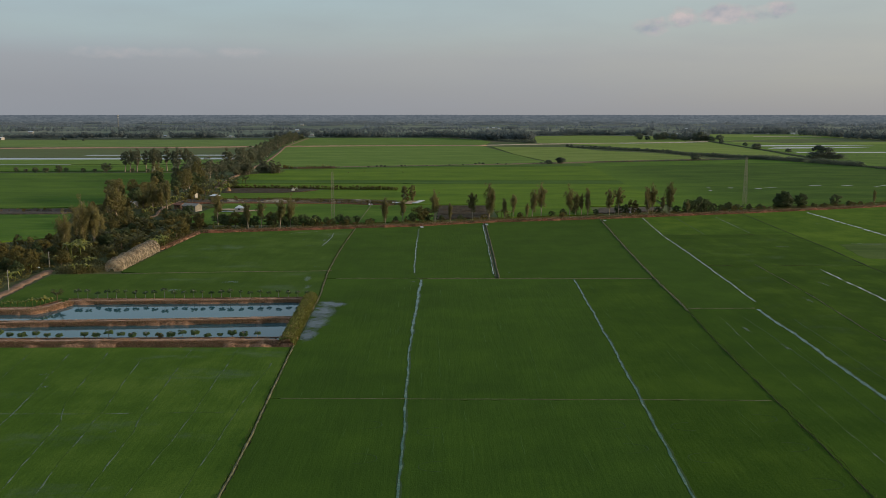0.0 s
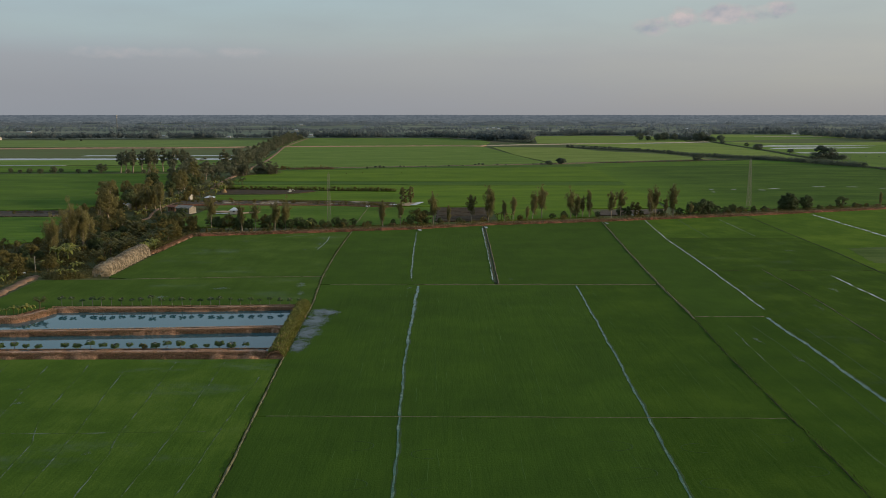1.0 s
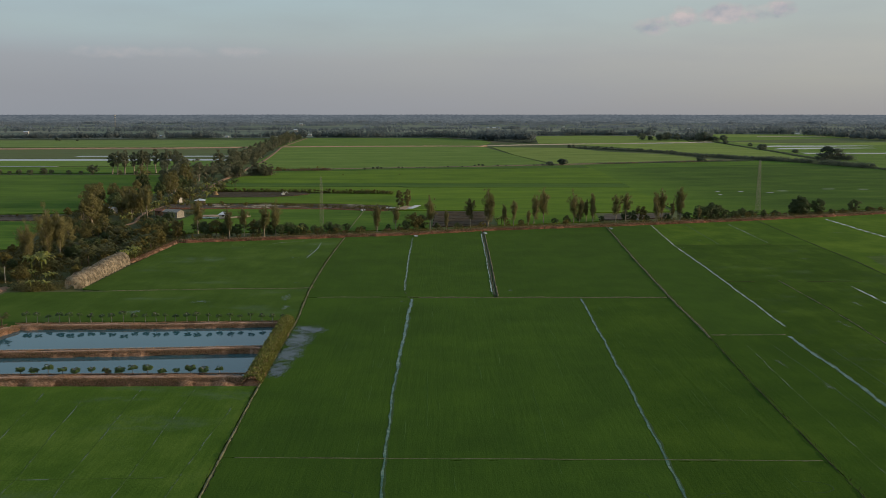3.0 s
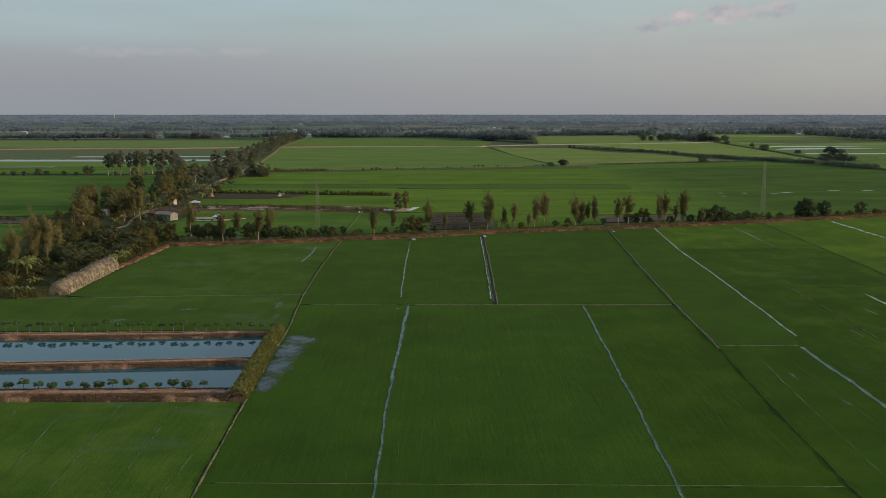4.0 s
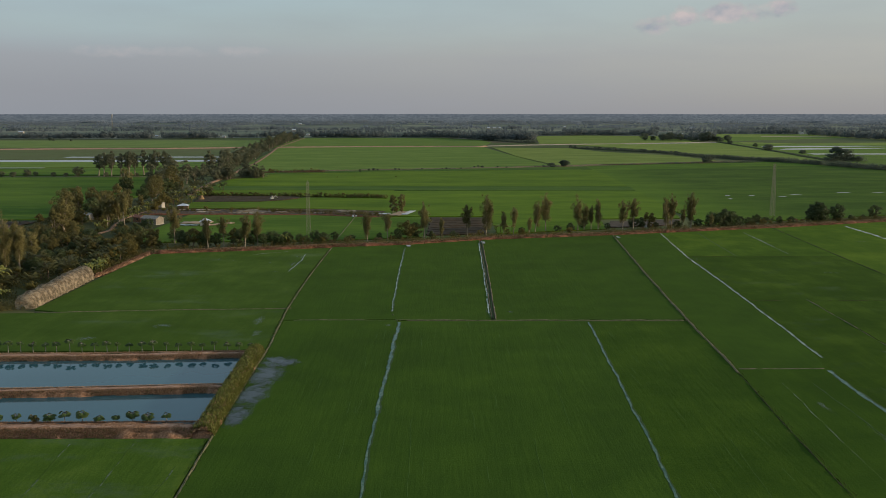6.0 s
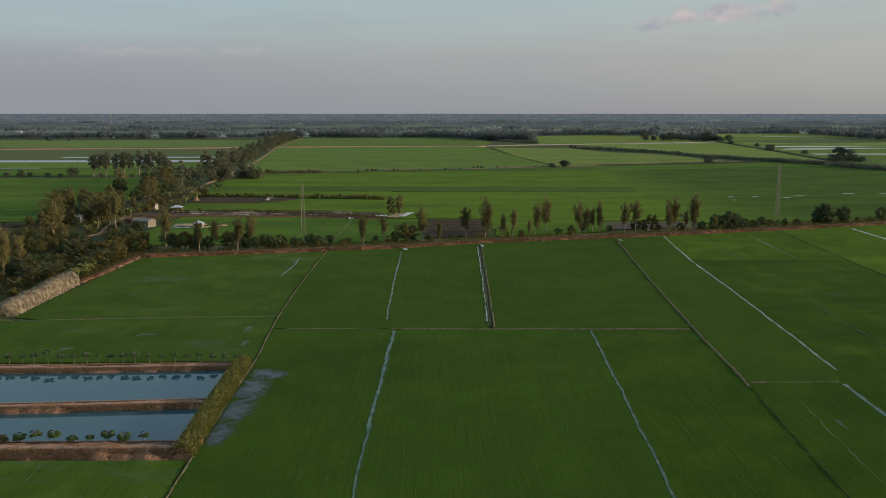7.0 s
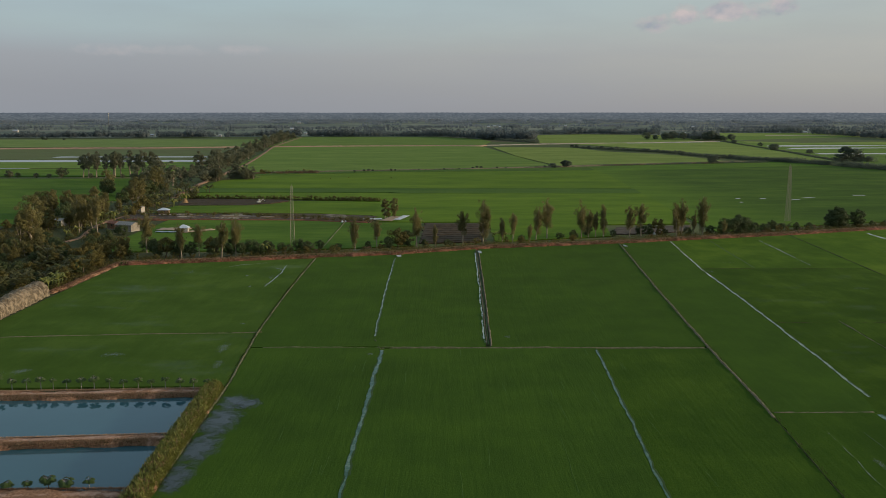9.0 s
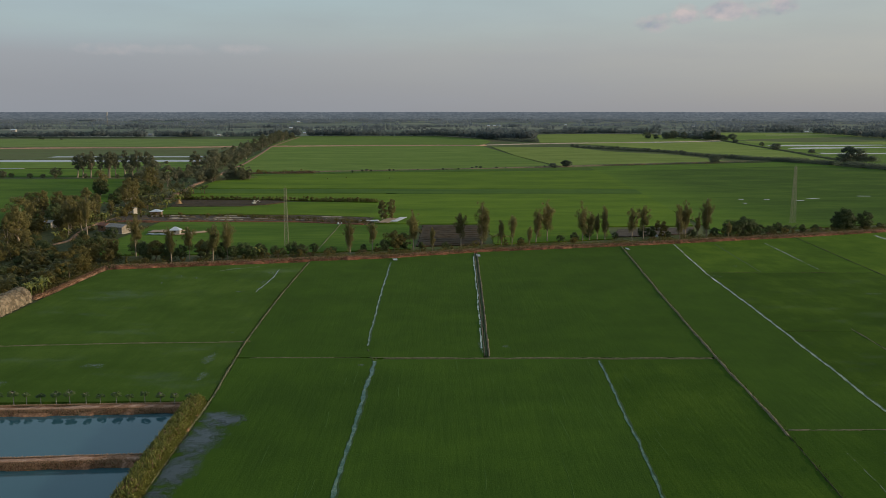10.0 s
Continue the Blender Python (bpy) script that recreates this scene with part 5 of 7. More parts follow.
# shrubs and brush all along the bank
for i in range(110):
    x = -104 + 356 * (i + RNG.uniform(0, 1)) / 110
    dense = 1.0 if x < 20 or x > 85 else 0.75
    if RNG.random() > dense:
        continue
    if x < 90 and min(abs(x - q[0]) for q in ROW) < 1.6:
        continue
    m = pick(BUSH) if RNG.random() < 0.72 else pick(DRYBUSH)
    plant(m, x, bank_y(x) + RNG.uniform(5.0, 8.5), 0.0, RNG.uniform(0.5, 1.15), tall=RNG.uniform(0.7, 1.2))
for x, y in [(28.6, 279.3), (31.2, 278.6), (33.5, 280), (26.5, 277.5), (-57.9, 256.5), (-105.5, 214.5), (-106.8, 216.8), (-107.5, 213), (-108.5, 216.5), (-109.3, 219), (-107.6, 219.5), (-110.4, 215.5)]:
    plant(pick(BANANA), x, y, 0.1, RNG.uniform(1.0, 1.45))
for x, y in [(-42.4, 259.5), (-44.0, 260.4), (150, 297.5), (153, 298.5), (156, 299)]:
    plant(PALM[1], x, y, 0.0, 0.9, label="low palm with browning fronds on the bank")

# the grove on the left
def grove(n, models, cx, cy, rx, ry, smin, smax, keep=lambda x, y: True):
    made = 0
    while made < n:
        x, y = cx + RNG.uniform(-rx, rx), cy + RNG.uniform(-ry, ry)
        if ((x - cx) / rx) ** 2 + ((y - cy) / ry) ** 2 < 1 and keep(x, y):
            plant(pick(models), x, y, GROUND_Z, RNG.uniform(smin, smax), tall=RNG.uniform(0.85, 1.15))
            made += 1


def wood_ok(x, y):
    east = -111.5 if y < 214 else (-107.5 if y < 246 else -104)
    if x > east or (y < 186 and x > -112 and x < -108):
        return False
    if x < np.interp(y, [200, 226, 236, 250, 270, 290, 306, 330], [-190, -166, -157, -161, -171, -183, -188, -200]):
        return False
    if y > 262 and x > -122:
        return False
    if 286 < y < 308 and -143 < x < -122:
        return False
    if y > 310 and x > -152:
        return False
    road = np.interp(y, [150, 168, 181, 190, 205], [-123.8, -125.6, -127.0, -133, -150])
    for cx, cy, wd in ((-167.5, 312, 3.2), (-143.5, 286, 2.4), (-142.5, 280, 1.8)):
        if cy - 34 < y < cy + 1 and abs(x - cx - 0.61 * (cy - y)) < wd:
            return False
    lane = np.interp(y, [268, 276, 282, 289, 298, 312], [-149, -144.5, -142.5, -143.5, -147, -151])
    if 268 < y < 335 and abs(x - lane) < 2.2:
        return False
    return not (y < 206 and abs(x - road) < 4)


grove(14, BROAD, -118, 250, 12, 12, 0.6, 0.85, wood_ok)
grove(14, BROAD, -142, 200, 24, 24, 0.5, 0.8, wood_ok)
grove(8, MELA, -152, 240, 18, 36, 0.45, 0.65, wood_ok)
grove(26, BUSH, -128, 205, 30, 30, 0.9, 1.7, wood_ok)
for x, y, s in [(-160.3, 282.6, 1.75), (-162.0, 278.5, 1.1), (-144.8, 265.4, 0.8), (-149.5, 258.0, 0.6), (-140.3, 233.7, 1.05), (-143.5, 238.0, 0.95), (-151.5, 300.5, 1.35), (-160.5, 334, 1.2), (-158, 328, 1.0), (-172, 338, 1.05)]:
    plant(MELA[int(abs(x)) % 3], x, y, GROUND_Z, s)
grove(34, PALM, -121, 222, 14, 24, 0.9, 1.45, wood_ok)
for x, y, s in [(-139.8, 211.1, 0.90), (-142.6, 213.0, 0.74), (-136.2, 215.3, 1.20), (-132.5, 215.8, 1.08), (-134.4, 219.0, 1.12), (-149.8, 296.8, 0.95), (-141.9, 296.7, 1.10), (-146.0, 300.0, 0.85)]:
    plant(EUC[(3, 5, 1)[int(-x) % 3]], x, y, GROUND_Z, s, label="tall pale-stemmed eucalyptus in the grove")
for x, y in [(-130.7, 198.7), (-131.8, 200), (-129.4, 205), (-132.3, 206), (-128, 202), (-133, 202), (-127, 198)]:
    plant(pick(BANANA), x, y, 0.2, RNG.uniform(1.5, 2.0))
grove(12, BROAD, -142, 270, 28, 26, 0.45, 0.65, wood_ok)
grove(26, LOW, -124, 228, 18, 24, 0.5, 0.95, wood_ok)
grove(16, BUSH, -130, 262, 26, 24, 0.8, 1.5, wood_ok)
grove(14, BANANA, -126, 188, 22, 10, 0.8, 1.2, wood_ok)
grove(5, BANANA, -146, 300, 8, 18, 1.0, 1.5, wood_ok)
grove(16, LOW, -150, 268, 18, 22, 0.5, 0.9, wood_ok)
grove(6, MELA, -156, 262, 16, 26, 0.45, 0.65, wood_ok)
grove(12, LOW, -132, 262, 16, 16, 0.45, 0.8, wood_ok)
for i in range(12):
    plant(pick(BANANA + BROAD[3:]), -150 + RNG.uniform(-9, 9), RNG.uniform(312, 366), GROUND_Z, RNG.uniform(0.6, 1.0))
for i in range(9):
    plant(pick(BANANA), -154 + RNG.normal(0, 2.6), RNG.uniform(318, 344), GROUND_Z, RNG.uniform(1.2, 1.8))
for i in range(10):
    plant(pick(BANANA), RNG.uniform(-158, -139), RNG.uniform(356, 388), GROUND_Z, RNG.uniform(1.3, 2.0))
grove(12, BROAD, -152, 192, 20, 20, 0.55, 0.85, wood_ok)
grove(4, MELA, -156, 200, 12, 16, 0.6, 0.8, wood_ok)
grove(9, BROAD, -168, 306, 18, 16, 0.6, 1.0, wood_ok)
for x, y, s in [(-169, 304, 0.7), (-165, 305, 0.6), (-172, 307, 0.8), (-128.5, 291.5, 0.75), (-131.8, 293.5, 0.55), (-141, 292, 0.5), (-133.5, 290, 0.5)]:
    plant(pick(LOW), x, y, GROUND_Z, s)
grove(9, MELA, -187, 338, 9, 12, 0.9, 1.25, wood_ok)
grove(8, MELA, -166, 335, 9, 18, 0.8, 1.15, wood_ok)
for i, (x, y, s) in enumerate([(-109, 222, 0.9), (-110, 230, 1.0), (-108.5, 238, 1.1), (-111, 244, 1.0), (-106.5, 249, 1.0), (-113, 252, 1.1), (-118, 258, 1.0), (-110, 258, 0.8)]):
    plant(BROAD[i % 4], x, y, GROUND_Z, s * 0.75)
# bananas and palms by the ponds and along the track
for x, y, s in [(-103.8, 146.6, 0.8), (-104.6, 145.9, 0.9), (-105.5, 145.4, 0.85), (-106.4, 145.3, 0.8), (-107.3, 145.0, 0.85), (-109.0, 144.8, 0.7), (-110.8, 144.6, 0.65), (-112.5, 144.5, 0.7), (-114.2, 144.4, 0.6), (-128.5, 166, 0.9), (-129.6, 170, 1.0), (-130.5, 174, 0.9), (-129, 162, 0.9), (-131, 179, 1.0)]:
    plant(pick(BANANA), x, y, 0.1, s)
plant(PALM[0], -103.6, 149.0, 0.1, 0.75, label="small palm on the corner of the pond bank")
# papaya rows
for i in range(25):
    plant(PAPAYA_THIN[(i * 2 + i // 4) % 3], -99.5 + 2.58 * i + RNG.normal(0, 0.12), 151.8 + RNG.normal(0, 0.12), 0.25, RNG.uniform(0.85, 1.2), label="young papaya tree with pale stem beside the pond")
for i in range(27):
    if i in (4, 11):
        continue
    plant(PAPAYA[(i * 2) % 3], -113.0 + 2.72 * i + RNG.normal(0, 0.12), 122.6 + RNG.normal(0, 0.1), 0.3, RNG.uniform(0.75, 1.3))
plant(BUSH[1], -63.8, 122.4, 0.5, 0.55, label="small dark shrub among the papayas")

# trees along the canal track, going back
for y in np.concatenate([np.arange(318, 480, 6.5), np.arange(480, 1230, 8.5)]):
    xt = float(np.interp(y, [300, 340, 380, 430, 465, 560, 632, 770, 905, 1235], [-146, -150, -155, -161, -167, -178, -187, -213, -240, -276]))
    side_n = 3 if y < 480 else 2
    for k in range(side_n):
        if RNG.random() < (0.3 if 500 < y < 545 else 0.16):
            continue
        x = xt - 5 - RNG.uniform(0, 30 if y < 500 else 22) - (k * 5)
        if 318 <= y < 400 and (RNG.random() < 0.45 or x > -160):
            continue
        m, h = (pick(MELA), RNG.uniform(0.5, 1.75)) if RNG.random() < 0.55 else (pick(LOW), RNG.uniform(0.6, 2.0))
        if y > 430:
            m = pick(MELA_FAR) if m in MELA else pick(LOW_FAR)
        plant(m, x, y + RNG.uniform(-3, 3), GROUND_Z, h)
for i in range(22):
    plant(pick(LOW_FAR + MELA_FAR[:1]), -172 + i * 1.6 + RNG.normal(0, 1), 482 + i * 0.6 + RNG.uniform(-6, 18), GROUND_Z, RNG.uniform(1.1, 1.6) * (1.15 - i * 0.02))
for i in range(34):
    plant(pick(PALM[:1] + PALM + BANANA), -150 + RNG.uniform(-12, 9), 388 + RNG.uniform(-30, 34), GROUND_Z, RNG.uniform(1.1, 1.7))
# tall row beyond the left paddies
for x, y in [(-277.5, 511), (-271, 507), (-265, 507), (-258, 509), (-254.5, 512), (-268, 513), (-251.5, 509), (-248.2, 512), (-243, 516), (-236, 514), (-231, 512), (-226, 518), (-220, 512)]:
    plant(pick(EUC_FAR), x, y, GROUND_Z, RNG.uniform(0.85, 1.1))
for x, y, h in [(-372, 510, 4.5), (-360, 505, 4), (-350, 502, 5), (-340, 501, 5.5), (-331, 505, 6.5), (-329, 511, 4), (-311, 506, 4.5), (-301, 506, 4), (-291, 506, 8.5), (-268, 505, 4), (-255, 506, 4), (-243, 505, 3.5)]:
    plant(pick(LOW_FAR), x, y, GROUND_Z, h * 1.0 / 6.0)
# pair of trees and tarps by the bright field
plant(MELA[0], -22.0, 330, GROUND_Z, 0.95), plant(MELA[2], -17.5, 331, GROUND_Z, 1.02), plant(BROAD[3], -20, 327, GROUND_Z, 0.5)
# far trees and bush rows of the middle distance
for x, y, h, k in [(107.4, 585, 7, 0), (120.2, 592, 10, 2), (122, 593, 9, 0), (275.6, 630, 13, 3), (452, 836, 13, 0), (446, 830, 9, 2), (458, 768, 8, 1), (482, 1005, 9, 0), (474, 990, 7, 1), (417, 650, 13, 0), (424, 655, 17, 2), (431, 652, 15, 0), (437, 656, 12, 2), (444, 650, 9, 1), (478, 918, 9, 2), (488, 1100, 19, 2), (482, 1108, 16, 0), (462, 1112, 12, 1), (446, 1122, 15, 2), (430, 1130, 17, 0), (414, 1124, 15, 1), (398, 1130, 13, 2), (384, 1136, 15, 0)]:
    plant(HEDGE_TREE[k % 3], x, y, GROUND_Z, h / 6.0, tall=1.0 if h > 13 else 0.72)


def bush_row(pts, spacing, smin, smax, models=None, spread=1.0, skip=0.0):
    p, _ = resample(pts, spacing)
    for q in p:
        if RNG.random() < skip:
            continue
        plant(pick(models or BUSH), q[0] + RNG.normal(0, spread), q[1] + RNG.normal(0, spread), GROUND_Z, RNG.uniform(smin, smax))


def brush(name, centres, rmin, rmax, material, label, seed, cards=46, leaf=0.34, squat=0.9):
    """Uncounted low growth: lumps of leaves of many sizes that merge into one another."""
    rng = np.random.default_rng(seed)
    c = np.array([plan(q) for q in centres], float)
    r = rng.uniform(rmin, rmax, len(c))
    cards = int(cards * 1.7)
    d = in_ball(len(c) * cards, rng, 0.6)
    d[:, 2] = np.abs(d[:, 2])
    rr = np.repeat(r, cards)
    pts = np.c_[np.repeat(c[:, :2], cards, axis=0), np.full(len(rr), GROUND_Z + 0.1)] + d * np.c_[rr, rr, rr * squat * rng.uniform(0.8, 1.2, len(rr))]
    v, f = leaves(pts, 0.72 * leaf * (0.5 + 0.5 * rr / r.mean()), rng, 0.1, 0.75, d + np.array([0, 0, 0.3]), 0.8)
    return solid(name, mesh_of(name, v, f, material), label, "undergrowth", "stuff", "undergrowth")


def along_line(pts, n, spread, seed):
    rng = np.random.default_rng(seed)
    p, s = resample(pts, 2.0)
    q = rng.uniform(0, s[-1], n)
    return np.c_[np.interp(q, s, p[:, 0]) + rng.normal(0, spread, n), np.interp(q, s, p[:, 1]) + rng.normal(0, spread, n)]


def hedge(pts, spacing, r0, r1, label, seed, spread=1.0, material=None, leaf=0.55, squat=1.1, cards=42):
    ln = resample(pts, 2.0)[1][-1]
    return brush("hedge", along_line(pts, int(ln / spacing), spread, seed), r0, r1, material or BUSH_LEAF, label, seed, cards, leaf, squat)


bush_row([(-146, 393.5), (-86, 389.5), (-31, 384)], 2.6, 0.9, 1.25, spread=0.3)
hedge([(-146, 394), (-86, 390), (-31, 384.5)], 0.6, 1.4, 2.1, "dense dark hedge row beside tilled soil", 210, 0.5, TREE_LEAF, 0.4)
hedge([(-150, 340), (-93, 340), (-71, 333), (-28, 321)], 0.8, 0.9, 2.2, "dense shrubs along garden beds", 211, 0.9, BUSH_LEAF, 0.4)
hedge([(-142, 336), (-60, 334), (-30, 324)], 1.6, 0.8, 1.9, "dark shrub clumps between garden beds", 215, 2.2, TREE_LEAF, 0.4)
PLOT_RNG = np.random.default_rng(77)
brush("weeds", np.c_[PLOT_RNG.uniform(-138, -88, 420), PLOT_RNG.uniform(369, 391, 420)], 0.25, 0.8, BUSH_LEAF, "sparse weeds on the tilled soil", 218, 20, 0.3)
hedge([(-142, 330), (-60, 328), (-30, 318)], 0.9, 0.7, 1.6, "low dry plants on garden beds", 212, 0.9, DRY_LEAF, 0.35)
bush_row([(-142, 336), (-93, 336), (-71, 329), (-28, 318)], 3.0, 0.6, 1.1, spread=0.8, skip=0.2)
bush_row([(-140, 329), (-57, 324)], 4.0, 0.35, 0.6, spread=0.6, skip=0.4)
FARH = "far dark green hedge between paddies"
bush_row([(-160, 534), (-104, 541)], 3.2, 0.8, 1.5, BUSH + BANANA, 1.0)
hedge([(-162, 533), (-130, 536), (-98, 540)], 0.5, 0.8, 2.4, "brown-green hedge on a far earth bank", 219, 1.2, DRY_LEAF, 0.6)
hedge([(-162, 535), (-130, 538), (-98, 543)], 0.8, 0.8, 2.2, "brown-green hedge on a far earth bank", 220, 1.4, HEDGE_LEAF, 0.6)
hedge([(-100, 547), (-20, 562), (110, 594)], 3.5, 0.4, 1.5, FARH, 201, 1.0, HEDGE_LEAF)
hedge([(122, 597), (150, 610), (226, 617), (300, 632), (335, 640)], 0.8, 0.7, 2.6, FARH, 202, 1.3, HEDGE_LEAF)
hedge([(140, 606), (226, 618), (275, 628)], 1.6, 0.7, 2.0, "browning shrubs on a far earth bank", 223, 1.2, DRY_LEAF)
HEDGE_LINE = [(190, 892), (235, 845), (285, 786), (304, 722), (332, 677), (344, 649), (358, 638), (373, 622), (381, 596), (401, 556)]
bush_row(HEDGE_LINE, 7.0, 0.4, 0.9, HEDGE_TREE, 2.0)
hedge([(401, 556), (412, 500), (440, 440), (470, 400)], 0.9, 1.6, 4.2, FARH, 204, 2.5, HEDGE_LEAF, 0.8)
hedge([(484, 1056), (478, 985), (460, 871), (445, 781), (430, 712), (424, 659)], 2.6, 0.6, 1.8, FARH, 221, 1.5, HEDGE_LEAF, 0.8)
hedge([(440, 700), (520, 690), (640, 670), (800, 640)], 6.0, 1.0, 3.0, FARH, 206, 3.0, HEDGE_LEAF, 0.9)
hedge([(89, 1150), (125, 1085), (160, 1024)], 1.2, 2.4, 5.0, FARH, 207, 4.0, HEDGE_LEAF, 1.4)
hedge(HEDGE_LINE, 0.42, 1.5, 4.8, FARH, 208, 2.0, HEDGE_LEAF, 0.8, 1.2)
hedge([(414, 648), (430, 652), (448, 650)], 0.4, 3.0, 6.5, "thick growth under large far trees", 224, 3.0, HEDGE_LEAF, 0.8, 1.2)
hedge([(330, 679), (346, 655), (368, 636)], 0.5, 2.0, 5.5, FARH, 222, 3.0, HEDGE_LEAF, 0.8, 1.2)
bush_row([(470, 1120), (515, 1090)], 5.0, 0.9, 2.2, HEDGE_TREE, 6.0)
for x, y, h in [(-68.3, 543.5, 2.6), (-61.5, 552.8, 2.4), (-57.5, 553.4, 2.8), (-54.0, 554.0, 2.2), (-38.5, 557.7, 2.4), (-35.0, 558.2, 2.2), (-14.5, 562.8, 1.8), (7.6, 566.6, 2.2), (21.2, 568.9, 1.8), (33.5, 576.3, 2.4), (37.2, 576.9, 3.2), (41.0, 577.5, 2.8), (55.6, 579.2, 2.2), (-716.7, 1117, 7.0), (-711, 1117, 5.5), (-670.7, 1106, 4.5)]:
    plant(pick(HEDGE_TREE), x, y, GROUND_Z, h / 6.0, label="small dark bush standing between far paddies")
for x, y in [(-33.5, 500), (-80, 497), (-67, 503)]:
    plant(BUSH[0], x, y, GROUND_Z, 0.5, label="lone dark shrub in a paddy")
bush_row([(-238, 298), (-192, 300)], 3.0, 0.5, 1.0, BUSH + DRYBUSH, 2.0)


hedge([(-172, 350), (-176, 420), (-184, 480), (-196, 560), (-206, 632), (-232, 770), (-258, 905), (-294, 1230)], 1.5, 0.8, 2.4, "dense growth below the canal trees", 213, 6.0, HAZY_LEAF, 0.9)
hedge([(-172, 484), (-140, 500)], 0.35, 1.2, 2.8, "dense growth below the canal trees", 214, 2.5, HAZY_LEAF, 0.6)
lane_side = [(x, y) for x, y in np.c_[RNG.uniform(-162, -123, 420), RNG.uniform(258, 297, 420)] if wood_ok(x, y)]
brush("undergrowth", lane_side, 0.5, 1.5, BUSH_LEAF, "dark weedy growth beside the dirt footpath", 325, 40, 0.4)
brush("undergrowth", np.c_[RNG.uniform(-166, -142, 150), RNG.uniform(300, 408, 150)], 0.6, 2.0, BUSH_LEAF, "weedy growth round the farm buildings", 216, 40, 0.45)
# dense growth behind the bank and under the grove
brush("undergrowth", [(x + dx_, y + dy_) for (x, y), dx_, dy_ in zip(along_line([(q, bank_y(q) + 6.0) for q in np.linspace(-104, 250, 60)], 760, 1.1, 301), RNG.normal(0, 0.5, 760), RNG.normal(0.8, 1.0, 760)) if min(abs(x + dx_ - q[0]) for q in ROW) > 1.5], 0.7, 2.4, BUSH_LEAF, "dark weedy growth along the foot of the tree row", 302)
brush("undergrowth", [(x, y - 1.2) for x, y in along_line([(q, bank_y(q) + 4.4) for q in np.linspace(-104, 250, 60)], 260, 0.5, 303)], 0.3, 0.7, DRY_LEAF, "brown dry brush on the crest of the long bank", 304, 30, 0.26)
brush("bank_weeds", [(x, y) for x, y in along_line([(q, bank_y(q) + 3.9) for q in np.linspace(-104, 250, 60)], 620, 0.6, 315)], 0.4, 1.1, GRASS_GREEN, "low green weeds behind the long bank", 316, 34, 0.30)
brush("bank_brush", along_line([(q, bank_y(q) + 4.0) for q in np.linspace(-36, 126, 40)], 480, 0.9, 322), 0.6, 2.3, BUSH_LEAF, "low leafy brush between the bank trees", 323, 40, 0.34, 1.15)
brush("bank_thicket", along_line([(q, bank_y(q) + 5.2) for q in np.linspace(122, 250, 30)], 190, 0.9, 317), 0.7, 1.9, BUSH_LEAF, "dark thicket along the end of the long bank", 318, 44, 0.36)
brush("bank_thicket", along_line([(q, bank_y(q) + 4.6) for q in np.linspace(140, 172, 12)], 46, 0.8, 319), 0.6, 1.6, DRY_LEAF, "browning brush along the end of the long bank", 320, 40, 0.4)
under = [(x, y) for x, y in np.c_[RNG.uniform(-190, -104, 3200), RNG.uniform(150, 330, 3200)] if wood_ok(x, y) and y > 178 + 0.35 * (-x - 125) * (x < -125) and x > np.interp(y, [150, 232, 262, 288, 330], [-200, -163, -175, -188, -192])]
brush("undergrowth", under, 0.9, 2.4, BUSH_LEAF, "tangled dark undergrowth below the grove", 305, 40, 0.5)
front = along_line([(-122.5, 180.6), (-116, 181.2), (-111.0, 182.0)], 110, 1.0, 306)
brush("undergrowth", front, 0.9, 2.3, EUC_LEAF, "tall olive-brown weeds along the edge of the grove", 307, 60, 0.34, 1.25)
brush("undergrowth", along_line([(-111.4, 184), (-112.6, 212)], 90, 0.8, 308), 1.0, 2.4, TREE_LEAF, "dark growth behind the net house", 309, 60, 0.42)


brush("undergrowth", [(x, y) for x, y in np.c_[RNG.uniform(-152, -128, 190), RNG.uniform(184.5, 208, 190)] if y > 186 + 0.4 * abs(x + 134) * (x < -134)], 0.8, 2.2, BUSH_LEAF, "bushy growth where the dirt track ends", 321, 44, 0.42)
for x, y, s in [(-134, 190, 0.55), (-138.5, 195, 0.65), (-142, 199, 0.7), (-146, 203, 0.75), (-131.5, 188.5, 0.45), (-140, 203, 0.6), (-149, 209, 0.7)]:
    plant(pick(LOW), x, y, GROUND_Z, s)
brush("undergrowth", np.c_[RNG.uniform(-158, -129.5, 170), RNG.uniform(152, 188, 170)], 0.7, 2.2, BUSH_LEAF, "tangled growth beyond the dirt track", 310, 46, 0.4)
brush("undergrowth", along_line([(-105.6, 212), (-105.2, 226), (-104.8, 242)], 110, 0.9, 311), 0.4, 1.2, DRY_LEAF, "brown brush beside the earth bank", 312, 36, 0.3)
brush("undergrowth", along_line([(-107.4, 214), (-106.8, 228), (-106.0, 244)], 70, 0.8, 313), 0.8, 2.0, BUSH_LEAF, "green brush beside the earth bank", 314, 46, 0.36)
for x, y in [(-131, 158), (-133, 164), (-132, 171), (-134, 177), (-137, 168), (-139, 174), (-136, 181), (-141, 182)]:
    plant(pick(BANANA + LOW[:1]), x, y, GROUND_Z, RNG.uniform(0.7, 1.1))


